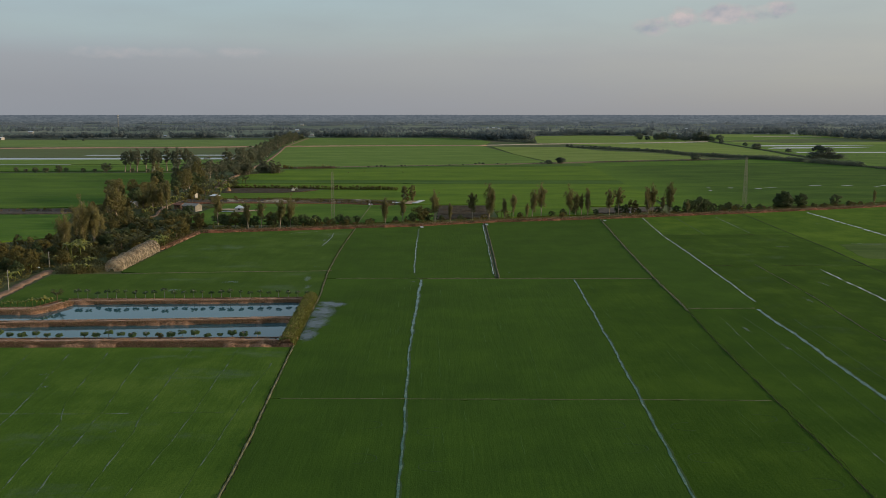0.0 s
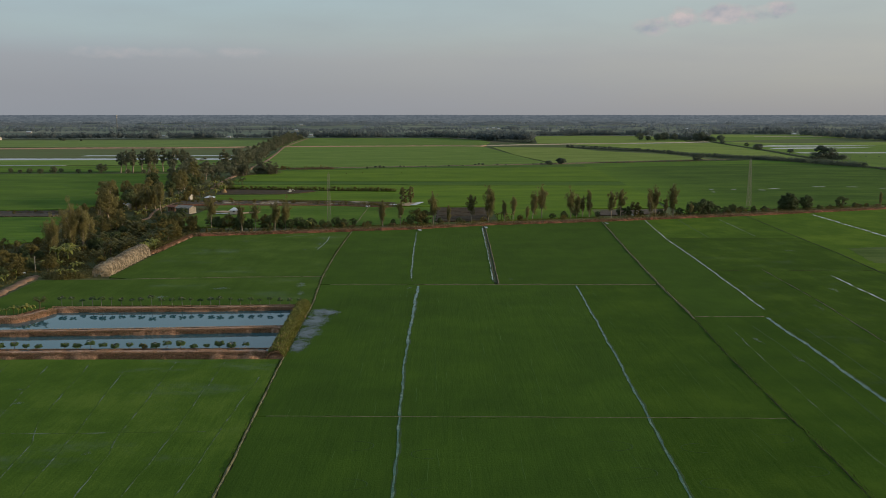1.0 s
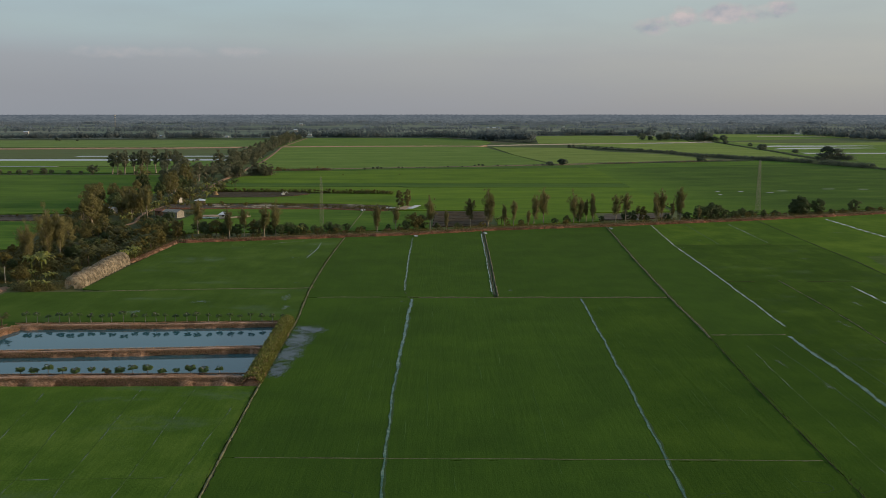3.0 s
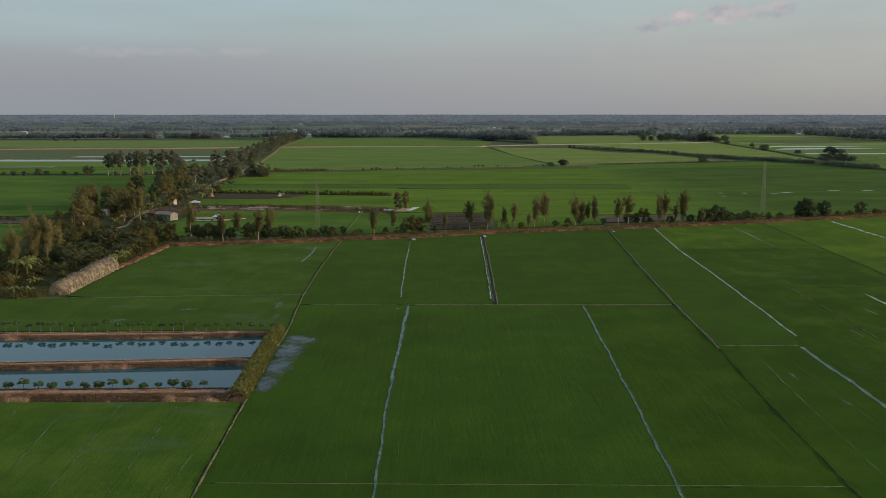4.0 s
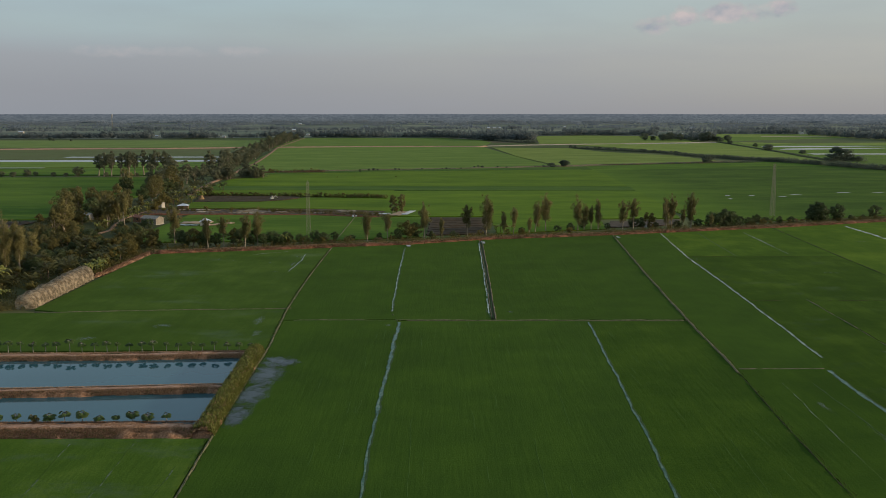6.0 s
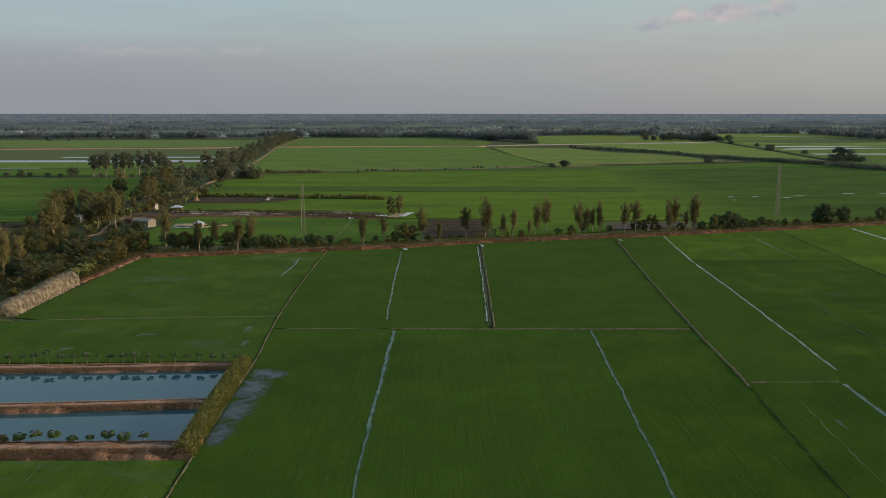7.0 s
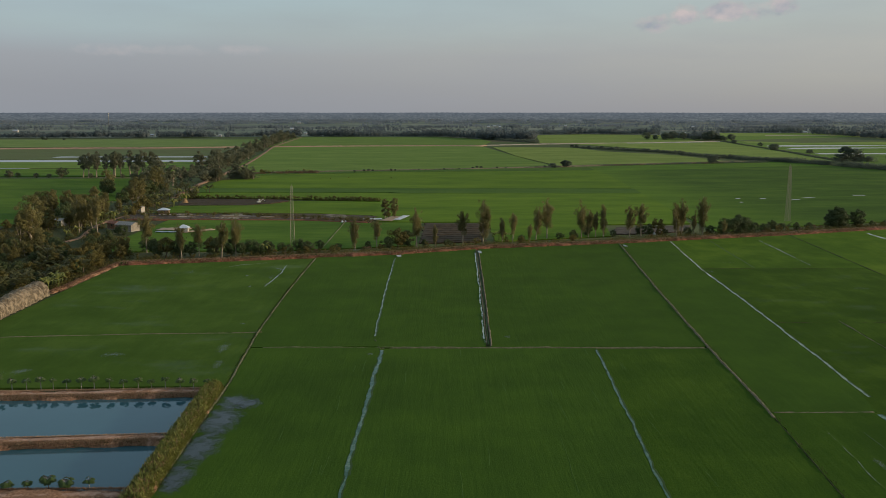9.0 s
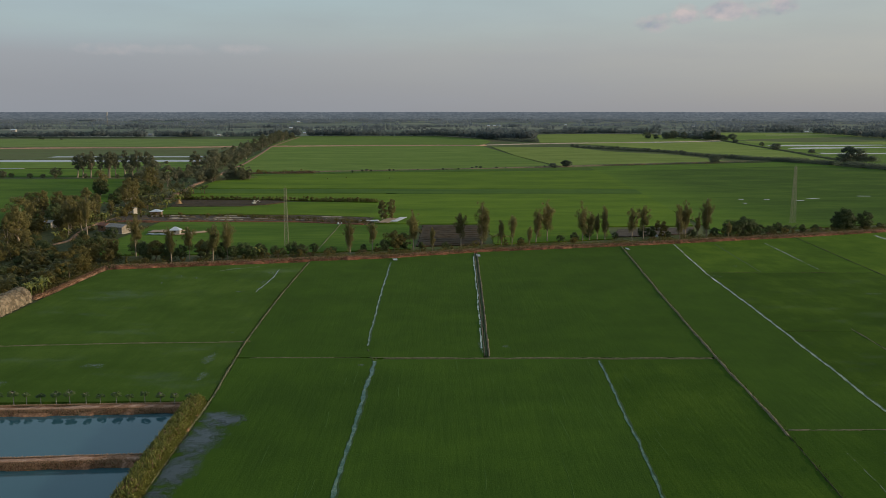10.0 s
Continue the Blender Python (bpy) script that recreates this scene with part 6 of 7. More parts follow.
# ---- grass and creeper on the banks ----
def tufts(name, pts, size, material, label, seed, blades=5, group="bank grass"):
    rng = np.random.default_rng(seed)
    n = len(pts)
    c = np.repeat(pts, blades, axis=0)
    a = rng.uniform(0, 2 * np.pi, n * blades)
    ln = size * rng.uniform(0.5, 1.3, n * blades)
    out = rng.uniform(0.2, 0.9, n * blades) * ln
    d = np.c_[np.cos(a), np.sin(a), np.zeros_like(a)]
    s = np.c_[-np.sin(a), np.cos(a), np.zeros_like(a)] * (0.11 * ln)[:, None]
    tip = c + d * out[:, None] + np.c_[np.zeros((n * blades, 2)), ln * 0.8]
    v = np.stack([c - s, c + s, tip], 1).reshape(-1, 3)
    return solid(name, mesh_of(name, v, np.arange(len(v)).reshape(-1, 3), material), label, "grass", "stuff", group)


def on_bank(pts, half, height, n, rng, lo=-0.95, hi=0.95):
    p, s = resample([plan(q) for q in pts], 0.5)
    q = rng.uniform(0, s[-1], n)
    c = np.stack([np.interp(q, s, p[:, i]) for i in range(2)], 1)
    e = np.stack([np.interp(np.minimum(q + 0.5, s[-1] + 0.5), s, p[:, i]) for i in range(2)], 1)
    b = np.stack([np.interp(np.maximum(q - 0.5, 0), s, p[:, i]) for i in range(2)], 1)
    d = e - b
    d /= np.maximum(np.linalg.norm(d, axis=1, keepdims=True), 1e-6)
    u = rng.uniform(lo, hi, n)
    h = np.interp(np.abs(u), [0, 0.45, 0.8, 1.0], [1.0, 0.95, 0.62, 0.0]) * height
    return np.c_[c[:, 0] + d[:, 1] * u * half, c[:, 1] - d[:, 0] * u * half, GROUND_Z + h + 0.04]


rng_g = np.random.default_rng(5)
for pts, half, h, sd in POND_BANKS:
    ln = math.dist(pts[0], pts[-1])
    for k, (lo, hi) in enumerate(((-0.98, -0.45), (0.45, 0.98))):
        tufts("dry_grass", on_bank(pts, half, h, int(ln * 62), rng_g, lo, hi), 0.34, GRASS_DRY if sd == 1 else POND_GRASS, "short dry brown grass on the pond bank", sd + 90 * k)
    tufts("weeds", on_bank(pts, half * 1.02, h, int(ln * 12), rng_g, 0.45, 1), 0.28, GRASS_GREEN, "sparse green weeds on the pond bank", sd + 40)
east_pts = on_bank(EAST, 1.95, 1.4, 44000, rng_g, -1.0, 1.0)
lump = np.abs(smooth_noise(east_pts[:, 1] * 1.1 + 0.7 * east_pts[:, 0], 2, 1.0) * smooth_noise(east_pts[:, 0] * 1.3 - 0.5 * east_pts[:, 1], 4, 1.0)) * 1.3
east_line = np.array([plan(q) for q in EAST])
across = (east_pts[:, 0] - np.interp(east_pts[:, 1], east_line[:, 1], east_line[:, 0])) / 1.95
dry = smooth_noise(east_pts[:, 1] * 0.9 - 0.9 * east_pts[:, 0], 7, 1.0) + 0.6 * smooth_noise(east_pts[:, 1] * 2.1 + east_pts[:, 0], 9, 1.0) > 0.35 + 1.6 * np.abs(across + 0.1)
dry |= (east_pts[:, 1] < east_line[0, 1] + 4.0 + 1.5 * smooth_noise(east_pts[:, 0] * 2.0, 5, 1.0)) & (across < 0.45)
keep = rng_g.random(len(east_pts)) < 0.35 + 0.65 * np.clip(lump * 2.0, 0, 1)
east_pts[:, 2] += np.clip(lump, 0, 0.8) * rng_g.uniform(0, 1.0, len(lump)) + 0.04
ev, ef = leaves(east_pts[keep & ~dry], 0.24, np.random.default_rng(9), 0.0, 0.7)
solid("creeper", mesh_of("creeper", ev, ef, CROP_LEAF), "yellow-green creeping crop covering the pond bank", "creeper", "stuff")
ev, ef = leaves(east_pts[keep & dry], 0.24, np.random.default_rng(10), 0.0, 0.6)
solid("dry_creeper", mesh_of("dry_creeper", ev, ef, GRASS_DRY), "withered tan patches in the creeper on the pond bank", "creeper", "stuff")
tufts("dry_grass", on_bank(EAST, 1.9, 1.5, 1200, rng_g, -0.9, 0.7), 0.5, GRASS_DRY, "dry brown grass among the creeper", 77)
tufts("creeper_shoots", on_bank(EAST, 1.9, 1.7, 1300, rng_g, -0.9, 0.75), 0.7, CROP_LEAF, "long yellow-green shoots over the creeper", 84)
tufts("flank_grass", on_bank(EAST, 2.1, 1.3, 9000, rng_g, 0.5, 1.05), 0.26, CROP_LEAF, "short pale green grass on the bank's flank", 85)
long_pts = [(x, y + 1.35) for x, y in BANK_LINE[:10]]
tufts("dry_grass", on_bank(long_pts, 2.1, 1.2, 9000, rng_g), 0.5, GRASS_DRY, "dry brown grass along the long bank", 78)
tufts("weeds", on_bank(long_pts, 2.3, 1.2, 5000, rng_g, -1, 1), 0.5, GRASS_GREEN, "green weeds on the far foot of the long bank", 79)
tufts("dry_grass", on_bank([(-103.8, 244), (-104.8, 216), (-106.0, 211)], 1.2, 0.8, 1300, rng_g), 0.45, GRASS_DRY, "dry brown grass on the side bank", 83)
tufts("weeds", on_bank(along(xL, 62, 250), 0.75, 0.7, 1500, rng_g, -1, 1), 0.28, GRASS_GREEN, "green weeds along a mud dike", 80)
tufts("weeds", on_bank(along(xD, 62, 276), 0.75, 0.7, 1500, rng_g, -1, 1), 0.28, GRASS_GREEN, "green weeds along a mud dike", 81)


# ---- far woods ----
# where the first trees stand, by direction: tangent of the angle from +y, and metres
FRONT_T = np.array([-0.80, -0.488, -0.363, -0.239, -0.152, -0.002, 0.041, 0.054, 0.100, 0.104, 0.153, 0.228, 0.234, 0.290, 0.294, 0.334, 0.383, 0.446, 0.488, 0.80])
FRONT_Y = np.array([1850, 1850, 1846, 1888, 1930, 1928, 1762, 1735, 1700, 2070, 2125, 2070, 1780, 1725, 2240, 2240, 2178, 1834, 1682, 1660])
CLEARINGS = []


def woods(name, belts, material, label, seed, cards, leaf):
    """Belts of trees as (distance, depth, height, gap); distance 0 follows the edge of the fields."""
    rng = np.random.default_rng(seed)
    cs, ss, outs = [], [], []
    for d, depth, height, gap in belts:
        far = d or 1900
        half = 0.62 * far + 80
        n = int(2 * half / (6.0 if d else 3.6) * max(1, depth / 26))
        x = rng.uniform(-half, half, n)
        if d:
            y = d + rng.uniform(0, depth, n) + 0.04 * d * smooth_noise(x, seed + d, 190.0)
        else:
            y = np.interp(x / 1900, FRONT_T, FRONT_Y) + rng.uniform(0, depth, n)
            x = x * y / 1900
        ok = smooth_noise(x, seed + d * 0.37, 0.10 * far + 40) + 0.5 * smooth_noise(x, d * 0.11, 45.0) > gap
        ok &= (y >= np.interp(x / y, FRONT_T, FRONT_Y) - 1) & (y < 4880)
        for cx, cy, wd in CLEARINGS:
            ok &= ~((np.abs(x - cx * y / cy) < wd) & (y < cy + 6) & (y > cy - 330))
        x, y = x[ok], y[ok]
        h = height * rng.uniform(0.45, 1.2, len(x)) * (1 + 0.3 * smooth_noise(x, d, 60.0))
        wide = rng.uniform(0.22, 0.56, len(x))
        for i in range(cards):
            b = in_ball(len(x), rng, 0.45)
            cs.append(np.c_[x + b[:, 0] * h * wide, y + b[:, 1] * h * wide, h * 0.54 + b[:, 2] * h * 0.44])
            ss.append(h * leaf)
            outs.append(b + np.array([0, 0, 0.3]))
    v, f = leaves(np.concatenate(cs), np.concatenate(ss), rng, 0.0, 0.85, np.concatenate(outs), 0.5)
    v[:, 2] = np.maximum(v[:, 2], GROUND_Z)
    return solid(name, mesh_of(name, v, f, material), label, "woodland", "stuff", "far woods")


# plot colours greyed and lightened to carry the haze of distance
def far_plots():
    n = Nodes("haze_tinted_plots")
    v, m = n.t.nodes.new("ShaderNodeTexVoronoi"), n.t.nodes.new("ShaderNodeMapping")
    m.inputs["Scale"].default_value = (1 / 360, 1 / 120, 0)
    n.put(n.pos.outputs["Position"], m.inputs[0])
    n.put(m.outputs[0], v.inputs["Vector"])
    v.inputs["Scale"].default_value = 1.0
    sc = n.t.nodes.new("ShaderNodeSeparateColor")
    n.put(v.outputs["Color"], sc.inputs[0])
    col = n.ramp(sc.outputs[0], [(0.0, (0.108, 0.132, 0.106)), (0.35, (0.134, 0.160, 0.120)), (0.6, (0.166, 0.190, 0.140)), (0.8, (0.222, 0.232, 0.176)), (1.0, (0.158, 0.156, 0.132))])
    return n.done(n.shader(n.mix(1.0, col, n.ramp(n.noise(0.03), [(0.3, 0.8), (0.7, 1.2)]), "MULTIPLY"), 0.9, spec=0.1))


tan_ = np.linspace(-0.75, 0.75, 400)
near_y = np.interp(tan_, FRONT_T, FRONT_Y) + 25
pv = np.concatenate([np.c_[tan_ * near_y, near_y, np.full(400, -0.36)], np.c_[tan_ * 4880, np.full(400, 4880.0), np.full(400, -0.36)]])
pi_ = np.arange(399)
solid("far_fields", mesh_of("far_fields", pv, np.stack([pi_, pi_ + 1, pi_ + 401, pi_ + 400], 1), far_plots()), "far fields in haze-paled colours between belts of trees", "fields", "structure")
# clearings before the pale roofs: x, y, half width
CLEARINGS += [(-1046, 2348, 14), (-399, 2520, 16), (-598, 1990, 10), (-448, 1955, 8), (168, 2950, 26), (780, 2900, 14), (420, 3150, 12), (-300, 2130, 8), (560, 2170, 10), (862, 2230, 12), (-590, 3900, 20)]
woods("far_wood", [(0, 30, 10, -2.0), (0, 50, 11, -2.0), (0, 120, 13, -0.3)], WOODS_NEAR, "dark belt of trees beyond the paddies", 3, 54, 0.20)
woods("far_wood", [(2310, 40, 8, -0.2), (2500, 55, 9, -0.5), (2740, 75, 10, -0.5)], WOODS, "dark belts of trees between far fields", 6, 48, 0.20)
woods("far_wood", [(3000, 70, 9, -0.3), (3300, 80, 9, -0.2), (3650, 100, 10, -0.3)], WOODS_FAR, "belts of distant trees, blue-grey from haze in the leaf colour", 4, 32, 0.23)
woods("far_wood", [(4000, 120, 10, -0.4), (4380, 130, 11, -0.5), (4700, 140, 12, -0.8)], WOODS_FAR, "belts of distant trees, blue-grey from haze in the leaf colour", 5, 22, 0.27)


# ---- lattice towers ----
def bar_mesh(name, length, width, material):
    h = width / 2
    v = [(-h, -h, 0), (h, -h, 0), (h, h, 0), (-h, h, 0), (-h, -h, length), (h, -h, length), (h, h, length), (-h, h, length)]
    return mesh_of(name, v, [(3, 2, 1, 0), (4, 5, 6, 7), (0, 1, 5, 4), (1, 2, 6, 5), (2, 3, 7, 6), (3, 0, 4, 7)], material)


def bar(name, a, b, width, parent, material=STEEL, label=""):
    a, b = Vector(a), Vector(b)
    m = Matrix.Translation(a) @ (b - a).to_track_quat("Z", "Y").to_matrix().to_4x4()
    return part(name, bar_mesh(name, (b - a).length, width, material), parent, label, m)


def lattice_tower(x, y, h, base, label):
    t = thing("lattice_tower", label, "pylon", "power towers", at=(*plan((x, y)), GROUND_Z), turn=8)
    half = lambda z: (base * (1 - z / h) + 0.8 * z / h) / 2
    levels = [0.0]
    while levels[-1] < h - 0.9:
        levels.append(min(h, levels[-1] + 2.6 * half(levels[-1])))
    levels[-1] = h
    signs = [(-1, -1), (1, -1), (1, 1), (-1, 1)]
    for sx, sy in signs:
        bar("leg", (sx * half(0), sy * half(0), 0), (sx * half(h), sy * half(h), h), 0.07, t)
    for z0, z1 in zip(levels, levels[1:]):
        a, b = half(z0), half(z1)
        for i in range(4):
            p, q = signs[i], signs[(i + 1) % 4]
            bar("brace", (p[0] * a, p[1] * a, z0), (q[0] * b, q[1] * b, z1), 0.05, t)
            bar("brace", (q[0] * a, q[1] * a, z0), (p[0] * b, p[1] * b, z1), 0.05, t)
            bar("strut", (p[0] * b, p[1] * b, z1), (q[0] * b, q[1] * b, z1), 0.05, t)
    for sx, sy in signs:
        part("footing", box_mesh("footing", (0.7, 0.7, 0.5), CONCRETE, 0.05), t, "concrete footing", pose(sx * half(0), sy * half(0), -0.05))
    bar("peak", (0, 0, h - 0.1), (0, 0, h + 1.0), 0.12, t)


lattice_tower(-52.8, 274.6, 22.4, 1.7, "slender galvanised steel lattice tower in a paddy")
lattice_tower(168.7, 320.5, 26.0, 2.0, "slender galvanised steel lattice tower behind the bank")


def pole(x, y, h):
    t = thing("utility_pole", "slim weathered concrete pole beside the dirt track", "pole", "track poles", at=(*plan((x, y)), 0))
    v, f = tube([(0, 0, -0.3), (0, 0, h)], [0.14, 0.09], 8)
    part("shaft", mesh_of("shaft", v, f, CONCRETE, True), t)
    bar("crossarm", (-0.45, 0, h - 0.35), (0.45, 0, h - 0.35), 0.09, t, WOOD)


pole(-124.0, 159.6, 6.0)
pole(-130.6, 187.1, 4.8)

def mast(x, y, h):
    t = thing("radio_mast", "tall pale radio mast far away among the trees", "mast", at=(x, y, GROUND_Z))
    for sx, sy in ((0, 1.6), (-1.4, -0.8), (1.4, -0.8)):
        bar("leg", (sx, sy, 0), (sx * 0.35, sy * 0.35, h), 0.4, t, STEEL)
    for z in np.arange(4.0, h, 5.0):
        q = 1 - 0.65 * z / h
        for (ax, ay), (bx_, by2) in zip(((0, 1.6), (-1.4, -0.8), (1.4, -0.8)), ((-1.4, -0.8), (1.4, -0.8), (0, 1.6))):
            bar("strut", (ax * q, ay * q, z), (bx_ * q, by2 * q, z), 0.3, t, CONCRETE)
    for z, r in ((h - 3, 2.4), (h - 9, 2.0)):
        v, f = tube([(0, 0, z), (0, 0, z + 3.0)], [r, r], 10)
        part("antenna", mesh_of("antenna", v, f, WHITE_WALL), t, "white antenna drum")


mast(-1015.0, 2888.0, 46.0)


# ---- net house ----
def net_material():
    n = Nodes("tan_shade_net")
    v = n.noise(0.9, (1, 1, 1), 4.0, 0.5)
    tr = n.t.nodes.new("ShaderNodeBsdfTransparent")
    s = n.shader(n.ramp(v, [(0.3, (0.17, 0.132, 0.092)), (0.7, (0.36, 0.29, 0.205))]), 0.9, spec=0.1)
    return n.done(n.blend(n.ramp(v, [(0.3, 0.34), (0.7, 0.80)]), tr.outputs[0], s))


NET = net_material()
NX0, NY0, NX1, NY1, NW, NH = -106.3, 181.4, -107.4, 208.5, 5.9, 3.9
(NX0, NY0), (NX1, NY1) = plan((NX0, NY0)), plan((NX1, NY1))
nh = thing("net_house", "long tunnel of tan shade netting over hoops beside the field", "net house", at=(NX0, NY0, GROUND_Z), turn=math.degrees(math.atan2(NX0 - NX1, NY1 - NY0)))
BAYS, NL = 10, math.hypot(NX1 - NX0, NY1 - NY0)
arch = np.linspace(0, np.pi, 15)


def hoop(y, k=1.0):
    return np.c_[-np.cos(arch) * NW / 2 * k, np.full(15, y), np.sin(arch) ** 0.7 * NH * k + 0.4]


SWELL = 0.97 + RNG.normal(0, 0.065, BAYS + 1) + 0.12 * np.linspace(0, 1, BAYS + 1)
for b in range(BAYS + 1):
    v, f = tube(hoop(NL * b / BAYS, SWELL[b]), np.full(15, 0.045), 5)
    part("hoop", mesh_of("hoop", v, f, BARK_PALE), nh)
for b in range(BAYS):
    rows = []
    for j in range(7):
        q = j / 6
        k = SWELL[b] * (1 - q) + SWELL[b + 1] * q + 0.03 * RNG.normal() * (0 < j < 6) - 0.13 * math.sin(math.pi * q)
        r = hoop(NL * (b + q) / BAYS, k)
        r[:, 2] -= 0.48 * math.sin(math.pi * q) * (0.7 + 0.3 * np.sin(arch * 3 + b))
        r[0, 2] = r[-1, 2] = 0.3
        rows.append(r)
    v = np.concatenate(rows)
    i, j = np.meshgrid(np.arange(6), np.arange(14), indexing="ij")
    a = (i * 15 + j).ravel()
    part("netting", mesh_of("netting", v, np.stack([a, a + 1, a + 16, a + 15], 1), NET, True), nh)
for y, s in ((0.0, -1), (NL, 1)):
    rows = [hoop(y + s * 1.6 * math.sin(q), math.cos(q) * SWELL[0 if s < 0 else BAYS]) for q in np.linspace(0.0, 1.35, 6)]
    for r in rows:
        r[:, 2] = np.maximum(r[:, 2], 0.35)
        r[0, 2] = r[-1, 2] = 0.3
    v = np.concatenate(rows)
    i, j = np.meshgrid(np.arange(5), np.arange(14), indexing="ij")
    a = (i * 15 + j).ravel()
    part("end_net", mesh_of("end_net", v, np.stack([a, a + 1, a + 16, a + 15], 1), NET, True), nh)


# ---- houses ----
def wall_mesh(name, w, d, h, material, gable=0.0, holes=True):
    """Four walls 0.15 thick with a gable at both ends along x."""
    bm = bmesh.new()
    t = 0.15

    def ring(sx, sy):
        lo = [bm.verts.new((x * sx, y * sy, 0)) for x, y in ((-0.5, -0.5), (0.5, -0.5), (0.5, 0.5), (-0.5, 0.5))]
        hi = [bm.verts.new((x * sx, y * sy, h)) for x, y in ((-0.5, -0.5), (0.5, -0.5), (0.5, 0.5), (-0.5, 0.5))]
        return lo, hi
    lo, hi = ring(w, d)
    li, hi2 = ring(w - 2 * t, d - 2 * t)
    for i in range(4):
        j = (i + 1) % 4
        bm.faces.new((lo[i], lo[j], hi[j], hi[i]))
        bm.faces.new((li[j], li[i], hi2[i], hi2[j]))
        bm.faces.new((hi[i], hi[j], hi2[j], hi2[i]))
    if gable:
        for a, b, s in ((hi[1], hi[2], 1), (hi[3], hi[0], -1)):
            p = bm.verts.new((s * w / 2, 0, h + gable))
            bm.faces.new((a, b, p))
            bm.faces.new((b, a, bm.verts.new((s * (w / 2 - t), 0, h + gable))))
    me = bpy.data.meshes.new(name)
    bm.to_mesh(me)
    bm.free()
    me.materials.append(material)
    return me


def house(name, x, y, turn, w, d, h, rise, wall_mat, roof_mat, label, hip=False, windows=2, over=0.45, door=True):
    t = thing(name, label, "house" if name == "house" else "shed", "farm buildings", at=(*plan((x, y)), GROUND_Z), turn=turn)
    part("plinth", box_mesh("plinth", (w + 0.3, d + 0.3, 0.45), CONCRETE, 0.03), t)
    part("wall", wall_mesh("wall", w, d, h, wall_mat, 0 if hip else rise), t, "", pose(0, 0, 0.454))
    z = h + 0.454
    sl = rise / (d / 2)
    ov = over
    for s in (-1, 1):
        if hip:
            ridge = max(0.3, (w - d) / 2)
            v = [(-w / 2 - ov, s * (d / 2 + ov), z - ov * sl), (w / 2 + ov, s * (d / 2 + ov), z - ov * sl), (ridge, 0, z + rise), (-ridge, 0, z + rise)]
        else:
            v = [(-w / 2 - ov, s * (d / 2 + ov), z - ov * sl), (w / 2 + ov, s * (d / 2 + ov), z - ov * sl), (w / 2 + ov, 0, z + rise), (-w / 2 - ov, 0, z + rise)]
        v2 = v + [(a, b, c + 0.07) for a, b, c in v]
        part("roof", mesh_of("roof", v2, [(0, 1, 2, 3), (7, 6, 5, 4), (0, 4, 5, 1), (1, 5, 6, 2), (2, 6, 7, 3), (3, 7, 4, 0)], roof_mat), t)
    if hip:
        for s in (-1, 1):
            v = [(s * (w / 2 + ov), -d / 2 - ov, z - ov * sl), (s * (w / 2 + ov), d / 2 + ov, z - ov * sl), (s * max(0.3, (w - d) / 2), 0, z + rise)]
            part("roof_end", mesh_of("roof_end", v + [(a, b, c + 0.07) for a, b, c in v], [(0, 1, 2), (5, 4, 3), (0, 3, 4, 1), (1, 4, 5, 2), (2, 5, 3, 0)], roof_mat), t)
    for i in range(windows):
        wx = -w / 2 + w * (i + 1) / (windows + 1) + (0.5 if door else 0)
        win = part("window", box_mesh("window", (1.0, 0.10, 1.0), WOOD, 0.02), t, "", pose(wx, -d / 2, 0.454 + 1.0))
        part("pane", box_mesh("pane", (0.84, 0.04, 0.84), DARK_GLASS), win, "dark window opening", pose(0, -0.045, 0.08))
    if door:
        part("door", box_mesh("door", (0.95, 0.10, 2.0), WOOD, 0.02), t, "timber door", pose(-w / 2 + 1.0, -d / 2, 0.46))
    return t


house("house", -131.0, 300.5, -24, 8.6, 5.2, 2.6, 1.0, GREY_WALL, ROOF_GREY, "whitewashed farmhouse with grey corrugated roof", windows=2)
house("house", -139.0, 304.5, -24, 4.0, 4.2, 2.5, 0.8, BANK_DRY, ROOF_TILE, "brown brick annexe with red-brown roof", windows=1)
house("shed", -149.8, 348.0, -16, 3.4, 3.2, 2.3, 0.5, WHITE_WALL, ROOF_GREY, "small pale shed at the edge of the grove", windows=1, door=False)
house("shed", -134.6, 341.5, 4, 5.0, 4.0, 2.1, 0.8, WOOD, ROOF_PALE, "timber shed with pale bluish metal roof", hip=True, windows=1)
house("shed", -104.6, 295.6, 4, 4.0, 3.2, 2.2, 1.0, WHITE_WALL, ROOF_PALE, "tiny white hut with a pale hipped roof", hip=True, windows=1, door=False)
house("house", -167.5, 312.0, -22, 4.0, 3.2, 2.3, 0.7, WHITE_WALL, ROOF_GREY, "pale house half hidden in the grove", windows=2)
FARB = "white roofed building in the distance"
for x, y, w, d, h, l in [(-884, 1150, 60, 14, 4, "long low pale shed far away"), (-1054, 1520, 12, 8, 4.2, FARB), (-603, 1288, 7, 5, 2.5, FARB), (-452, 1266, 6, 5, 2.5, FARB), (-404, 1660, 9, 7, 5, FARB), (-302, 1380, 6, 5, 2.5, FARB),
                         (152, 1905, 8, 7, 4.2, FARB), (172, 1912, 9, 7, 4.8, FARB), (188, 1908, 6, 6, 3.6, FARB), (786, 1880, 8, 6, 3.6, FARB), (423, 2042, 7, 6, 4.2, FARB), (564, 1405, 7, 5, 2.5, FARB), (868, 1444, 9, 6, 2.5, FARB), (-594, 2530, 13, 8, 6, FARB), (-430, 1250, 6, 5, 2.5, FARB)]:
    house("shed", x, y, 0, w, d, h, h * 0.35, WHITE_WALL, ROOF_PALE, l, windows=0, door=False)


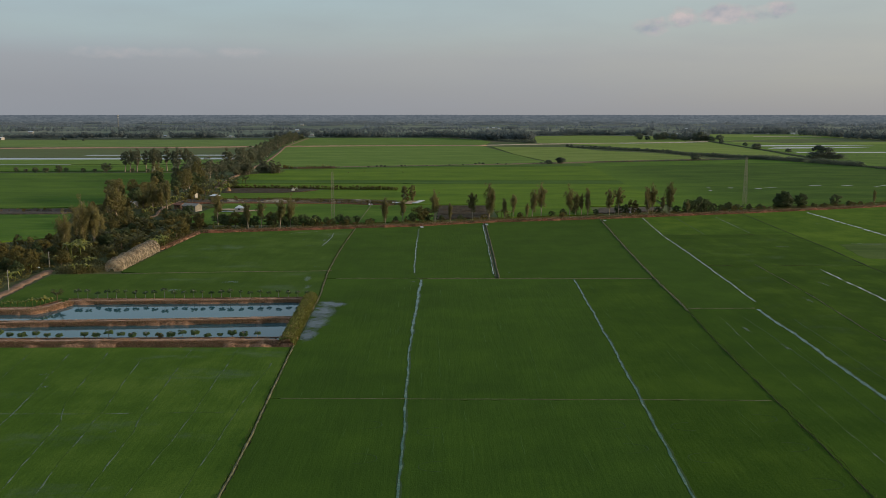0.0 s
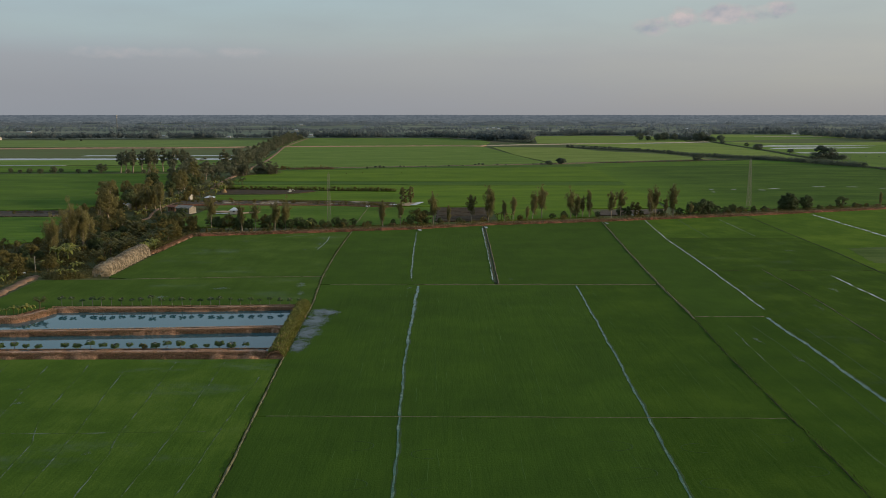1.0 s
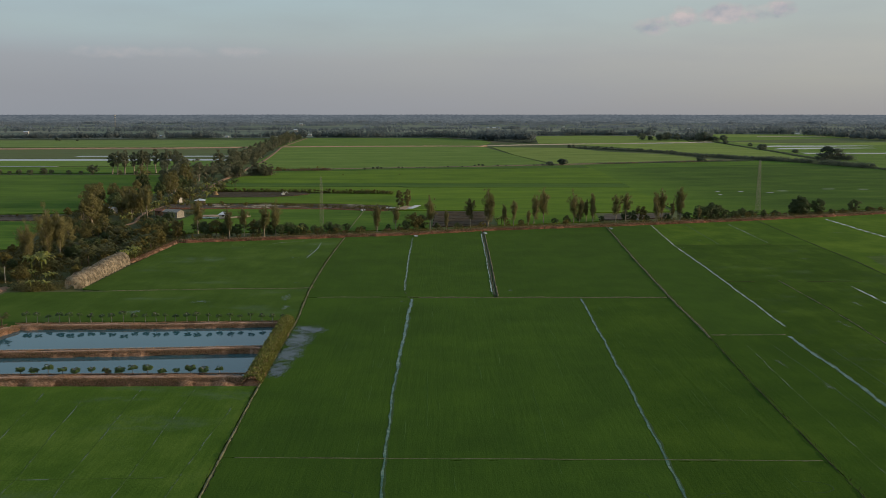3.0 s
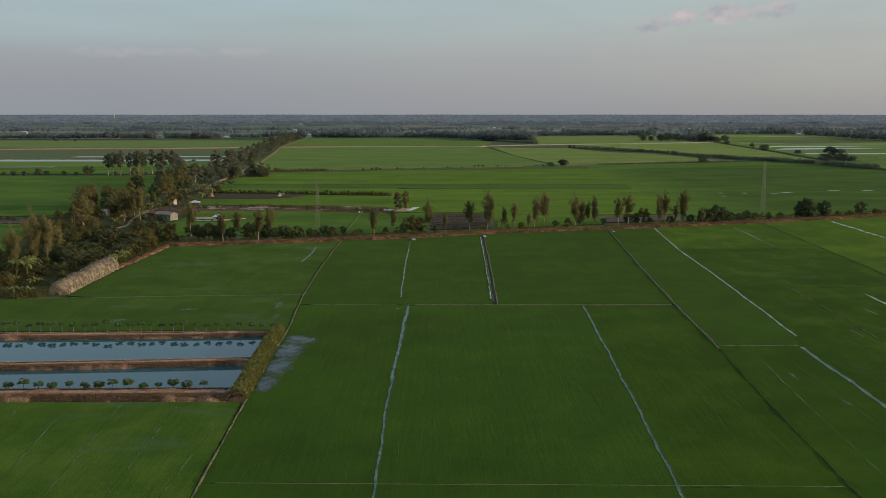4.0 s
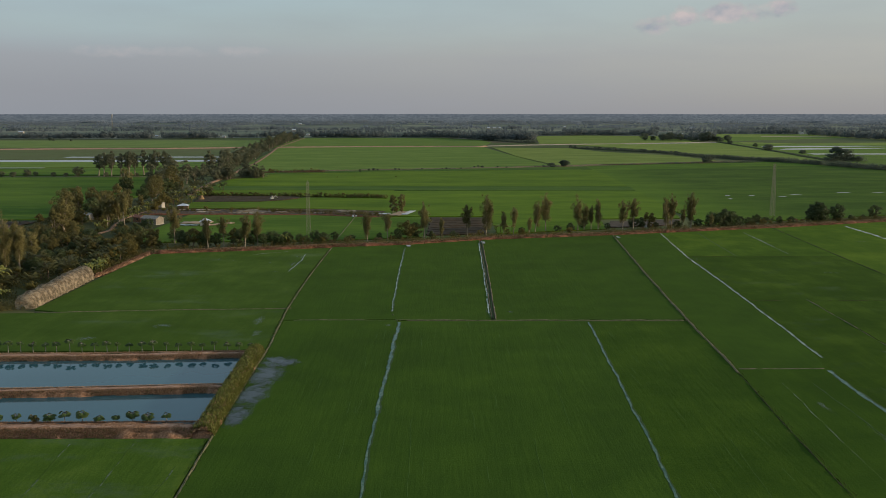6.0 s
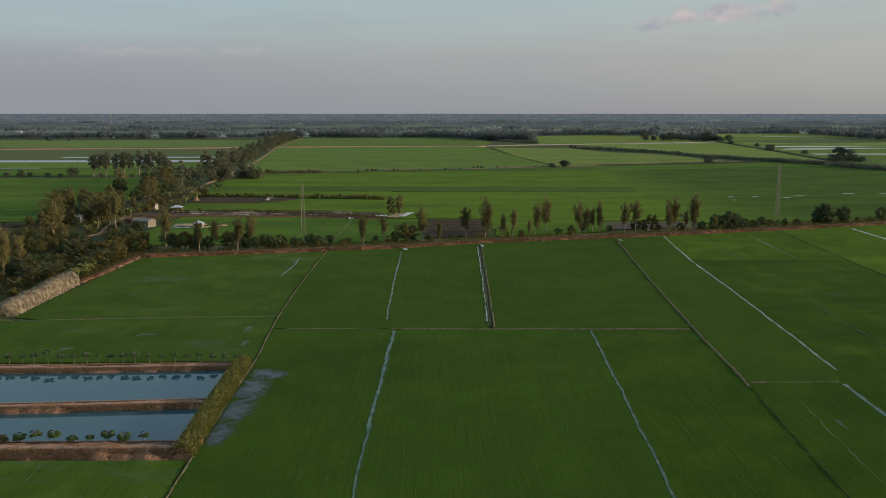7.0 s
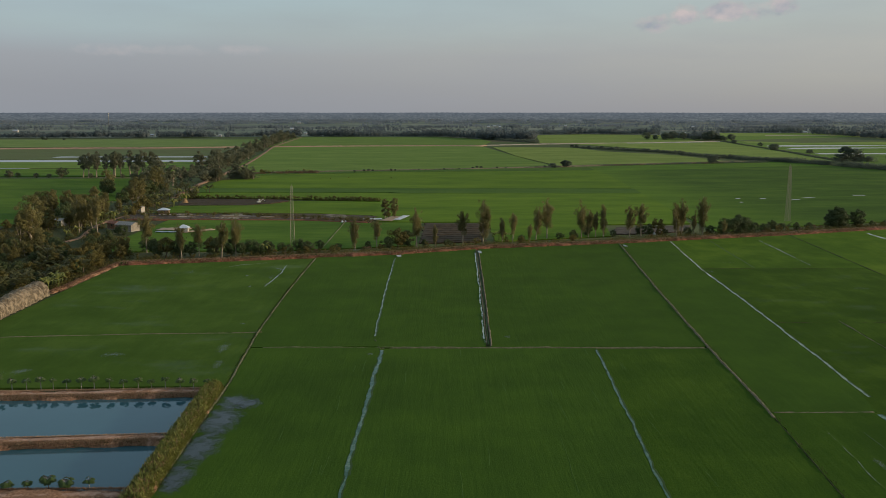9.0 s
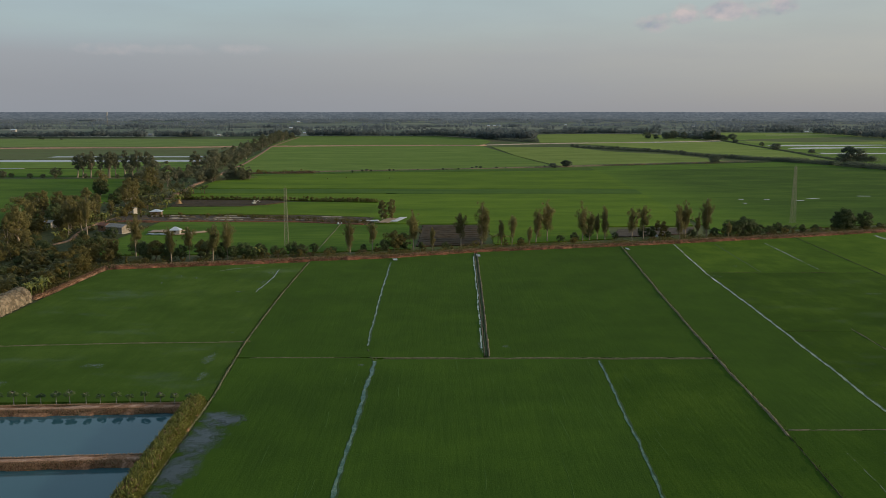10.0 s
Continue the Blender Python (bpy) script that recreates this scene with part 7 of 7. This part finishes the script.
# ---- sheets, sacks, digger ----
def sheet(x, y, w, d, turn, material, label, seed, z=0.15):
    n, k = 14, 9
    u, v = np.meshgrid(np.linspace(-0.5, 0.5, n), np.linspace(-0.5, 0.5, k))
    hh = 0.10 * smooth_noise(u * 14, seed, 1.0) + 0.08 * smooth_noise(v * 12, seed + 3, 1.0)
    edge_ = 1 + 0.06 * smooth_noise(u * 20 + v * 9, seed + 1, 1.0)
    top = np.c_[(u * w * edge_).ravel(), (v * d * edge_).ravel(), (0.14 + hh).ravel()]
    a = (np.arange(k - 1)[:, None] * n + np.arange(n - 1)[None]).ravel()
    f = np.stack([a, a + 1, a + n + 1, a + n], 1)
    vv = np.concatenate([top, top - np.array([0, 0, 0.03])])
    rim_ = list(range(n)) + [n * (j + 1) - 1 for j in range(1, k)] + list(range(n * k - 2, n * (k - 1) - 1, -1)) + [n * j for j in range(k - 2, 0, -1)]
    rim_f = np.array([(rim_[i], rim_[(i + 1) % len(rim_)], rim_[(i + 1) % len(rim_)] + n * k, rim_[i] + n * k) for i in range(len(rim_))])
    return solid("tarp", mesh_of("tarp", vv, np.concatenate([f, f[:, ::-1] + n * k, rim_f[:, ::-1]]), material, True), label, "tarp", "", "plastic sheets", pose(*plan((x, y)), z, 0, 0, turn))


sheet(-18.5, 326, 6.0, 19, -14, TARP_TAN, "tan drying sheet spread on a field edge", 1)
sheet(-13.8, 328.5, 3.2, 18, -13, TARP_WHITE, "rumpled white plastic sheet on a field edge", 2)
sheet(-27.5, 325, 9.0, 4.5, 6, TARP_WHITE, "rumpled white plastic sheet on a garden bed", 3)
sheet(-112.0, 295.2, 9.0, 2.6, -4, TARP_WHITE, "long pale bluish sheet beside the hut", 4)
sheet(-99.5, 297.6, 4.6, 15.0, -46, TARP_TAN, "tan drying sheet near the hut", 5)
sheet(-111, 301.5, 14.0, 8.0, -2, TARP_TAN, "tan drying sheet near the hut", 6)
sheet(-133.4, 184.6, 2.4, 1.6, 30, TARP_WHITE, "crumpled white sheet where the dirt track ends", 10, 0.0)
sheet(-9.6, 253.0, 1.4, 3.2, 10, TARP_WHITE, "crumpled white plastic at a ditch mouth", 7, 0.05)
sheet(19.6, 258.5, 1.2, 4.5, 3, TARP_WHITE, "crumpled white plastic at a ditch mouth", 8, 0.05)
sheet(76.0, 268.5, 0.8, 4.2, 6, TARP_WHITE, "crumpled white plastic at a ditch mouth", 9, 0.05)


def heap_mesh(name, rx, ry, h, material, seed):
    n, k = 18, 6
    v = [(0, 0, h)]
    for i in range(1, k):
        q = i / (k - 1)
        for j in range(n):
            a = 2 * math.pi * j / n
            r = q * (1 + 0.2 * float(smooth_noise(np.array(a * 3), seed + i * 0.1, 1.0)))
            v.append((rx * r * math.cos(a), ry * r * math.sin(a), h * math.cos(q * math.pi / 2) ** 0.8 * (1 + 0.15 * float(smooth_noise(np.array(a * 5), seed + i, 1.0)))))
    f = [(0, 1 + j, 1 + (j + 1) % n) for j in range(n)]
    for i in range(k - 2):
        f += [(1 + i * n + j, 1 + (i + 1) * n + j, 1 + (i + 1) * n + (j + 1) % n, 1 + i * n + (j + 1) % n) for j in range(n)]
    return mesh_of(name, v, f, material, True)


for x, y, s in [(-40.6, 317.4, 0.55), (-39.2, 318.2, 0.42), (94.5, 289.5, 0.6)]:
    solid("sack_pile", heap_mesh("sack_pile", 1.1 * s, 0.9 * s, 1.5 * s, TARP_WHITE, x), "small white covered pile at a field corner", "covered pile", "", "covered piles", pose(*plan((x, y)), 0.1))
solid("haystack", heap_mesh("haystack", 1.9, 1.8, 2.4, STRAW, 5), "orange-brown heap of straw by the track", "haystack", "", "", pose(*plan((-139.5, 377)), 0.1))
for i, (x, y) in enumerate([(-205, 299), (-199, 300), (-194, 298), (-212, 300), (-190, 300.5)]):
    solid("rubble_heap", heap_mesh("rubble_heap", 3.0, 1.8, 1.1, SOIL_GREY, i + 2), "low grey heap of rubble and earth", "rubble", "", "rubble heaps", pose(*plan((x, y)), 0.05))

dg = thing("excavator", "small pale excavator on dark tilled soil", "excavator", at=(*plan((-96.5, 374)), 0.1), turn=25)
dg.matrix_world = dg.matrix_world @ Matrix.Scale(0.75, 4)
for s in (-1, 1):
    v, f = [], []
    prof = [(-1.6, 0.35), (-1.3, 0.05), (1.3, 0.05), (1.6, 0.35), (1.3, 0.75), (-1.3, 0.75)]
    v = [(x, s * 1.0 - 0.25, z) for x, z in prof] + [(x, s * 1.0 + 0.25, z) for x, z in prof]
    part("track", mesh_of("track", v, [(0, 1, 2, 3, 4, 5), (11, 10, 9, 8, 7, 6)] + [(i, i + 6, (i + 1) % 6 + 6, (i + 1) % 6) for i in range(6)], RUBBER), dg)
part("body", box_mesh("body", (2.8, 2.2, 1.0), YELLOW_PAINT, 0.12), dg, "", pose(-0.3, 0, 0.78))
cab = part("cab", box_mesh("cab", (1.3, 1.0, 1.4), WHITE_WALL, 0.1), dg, "white cab", pose(0.2, 0.5, 1.78))
part("window", box_mesh("window", (0.06, 0.8, 0.8), DARK_GLASS), cab, "dark glass", pose(0.64, 0, 0.45))
bar("boom", (0.9, -0.2, 1.6), (2.9, -0.2, 3.4), 0.32, dg, YELLOW_PAINT)
bar("arm", (2.8, -0.2, 3.35), (4.2, -0.2, 1.6), 0.24, dg, YELLOW_PAINT)
part("bucket", box_mesh("bucket", (0.8, 0.9, 0.7), RUBBER, 0.1), dg, "dark steel bucket", pose(4.2, -0.2, 0.9))
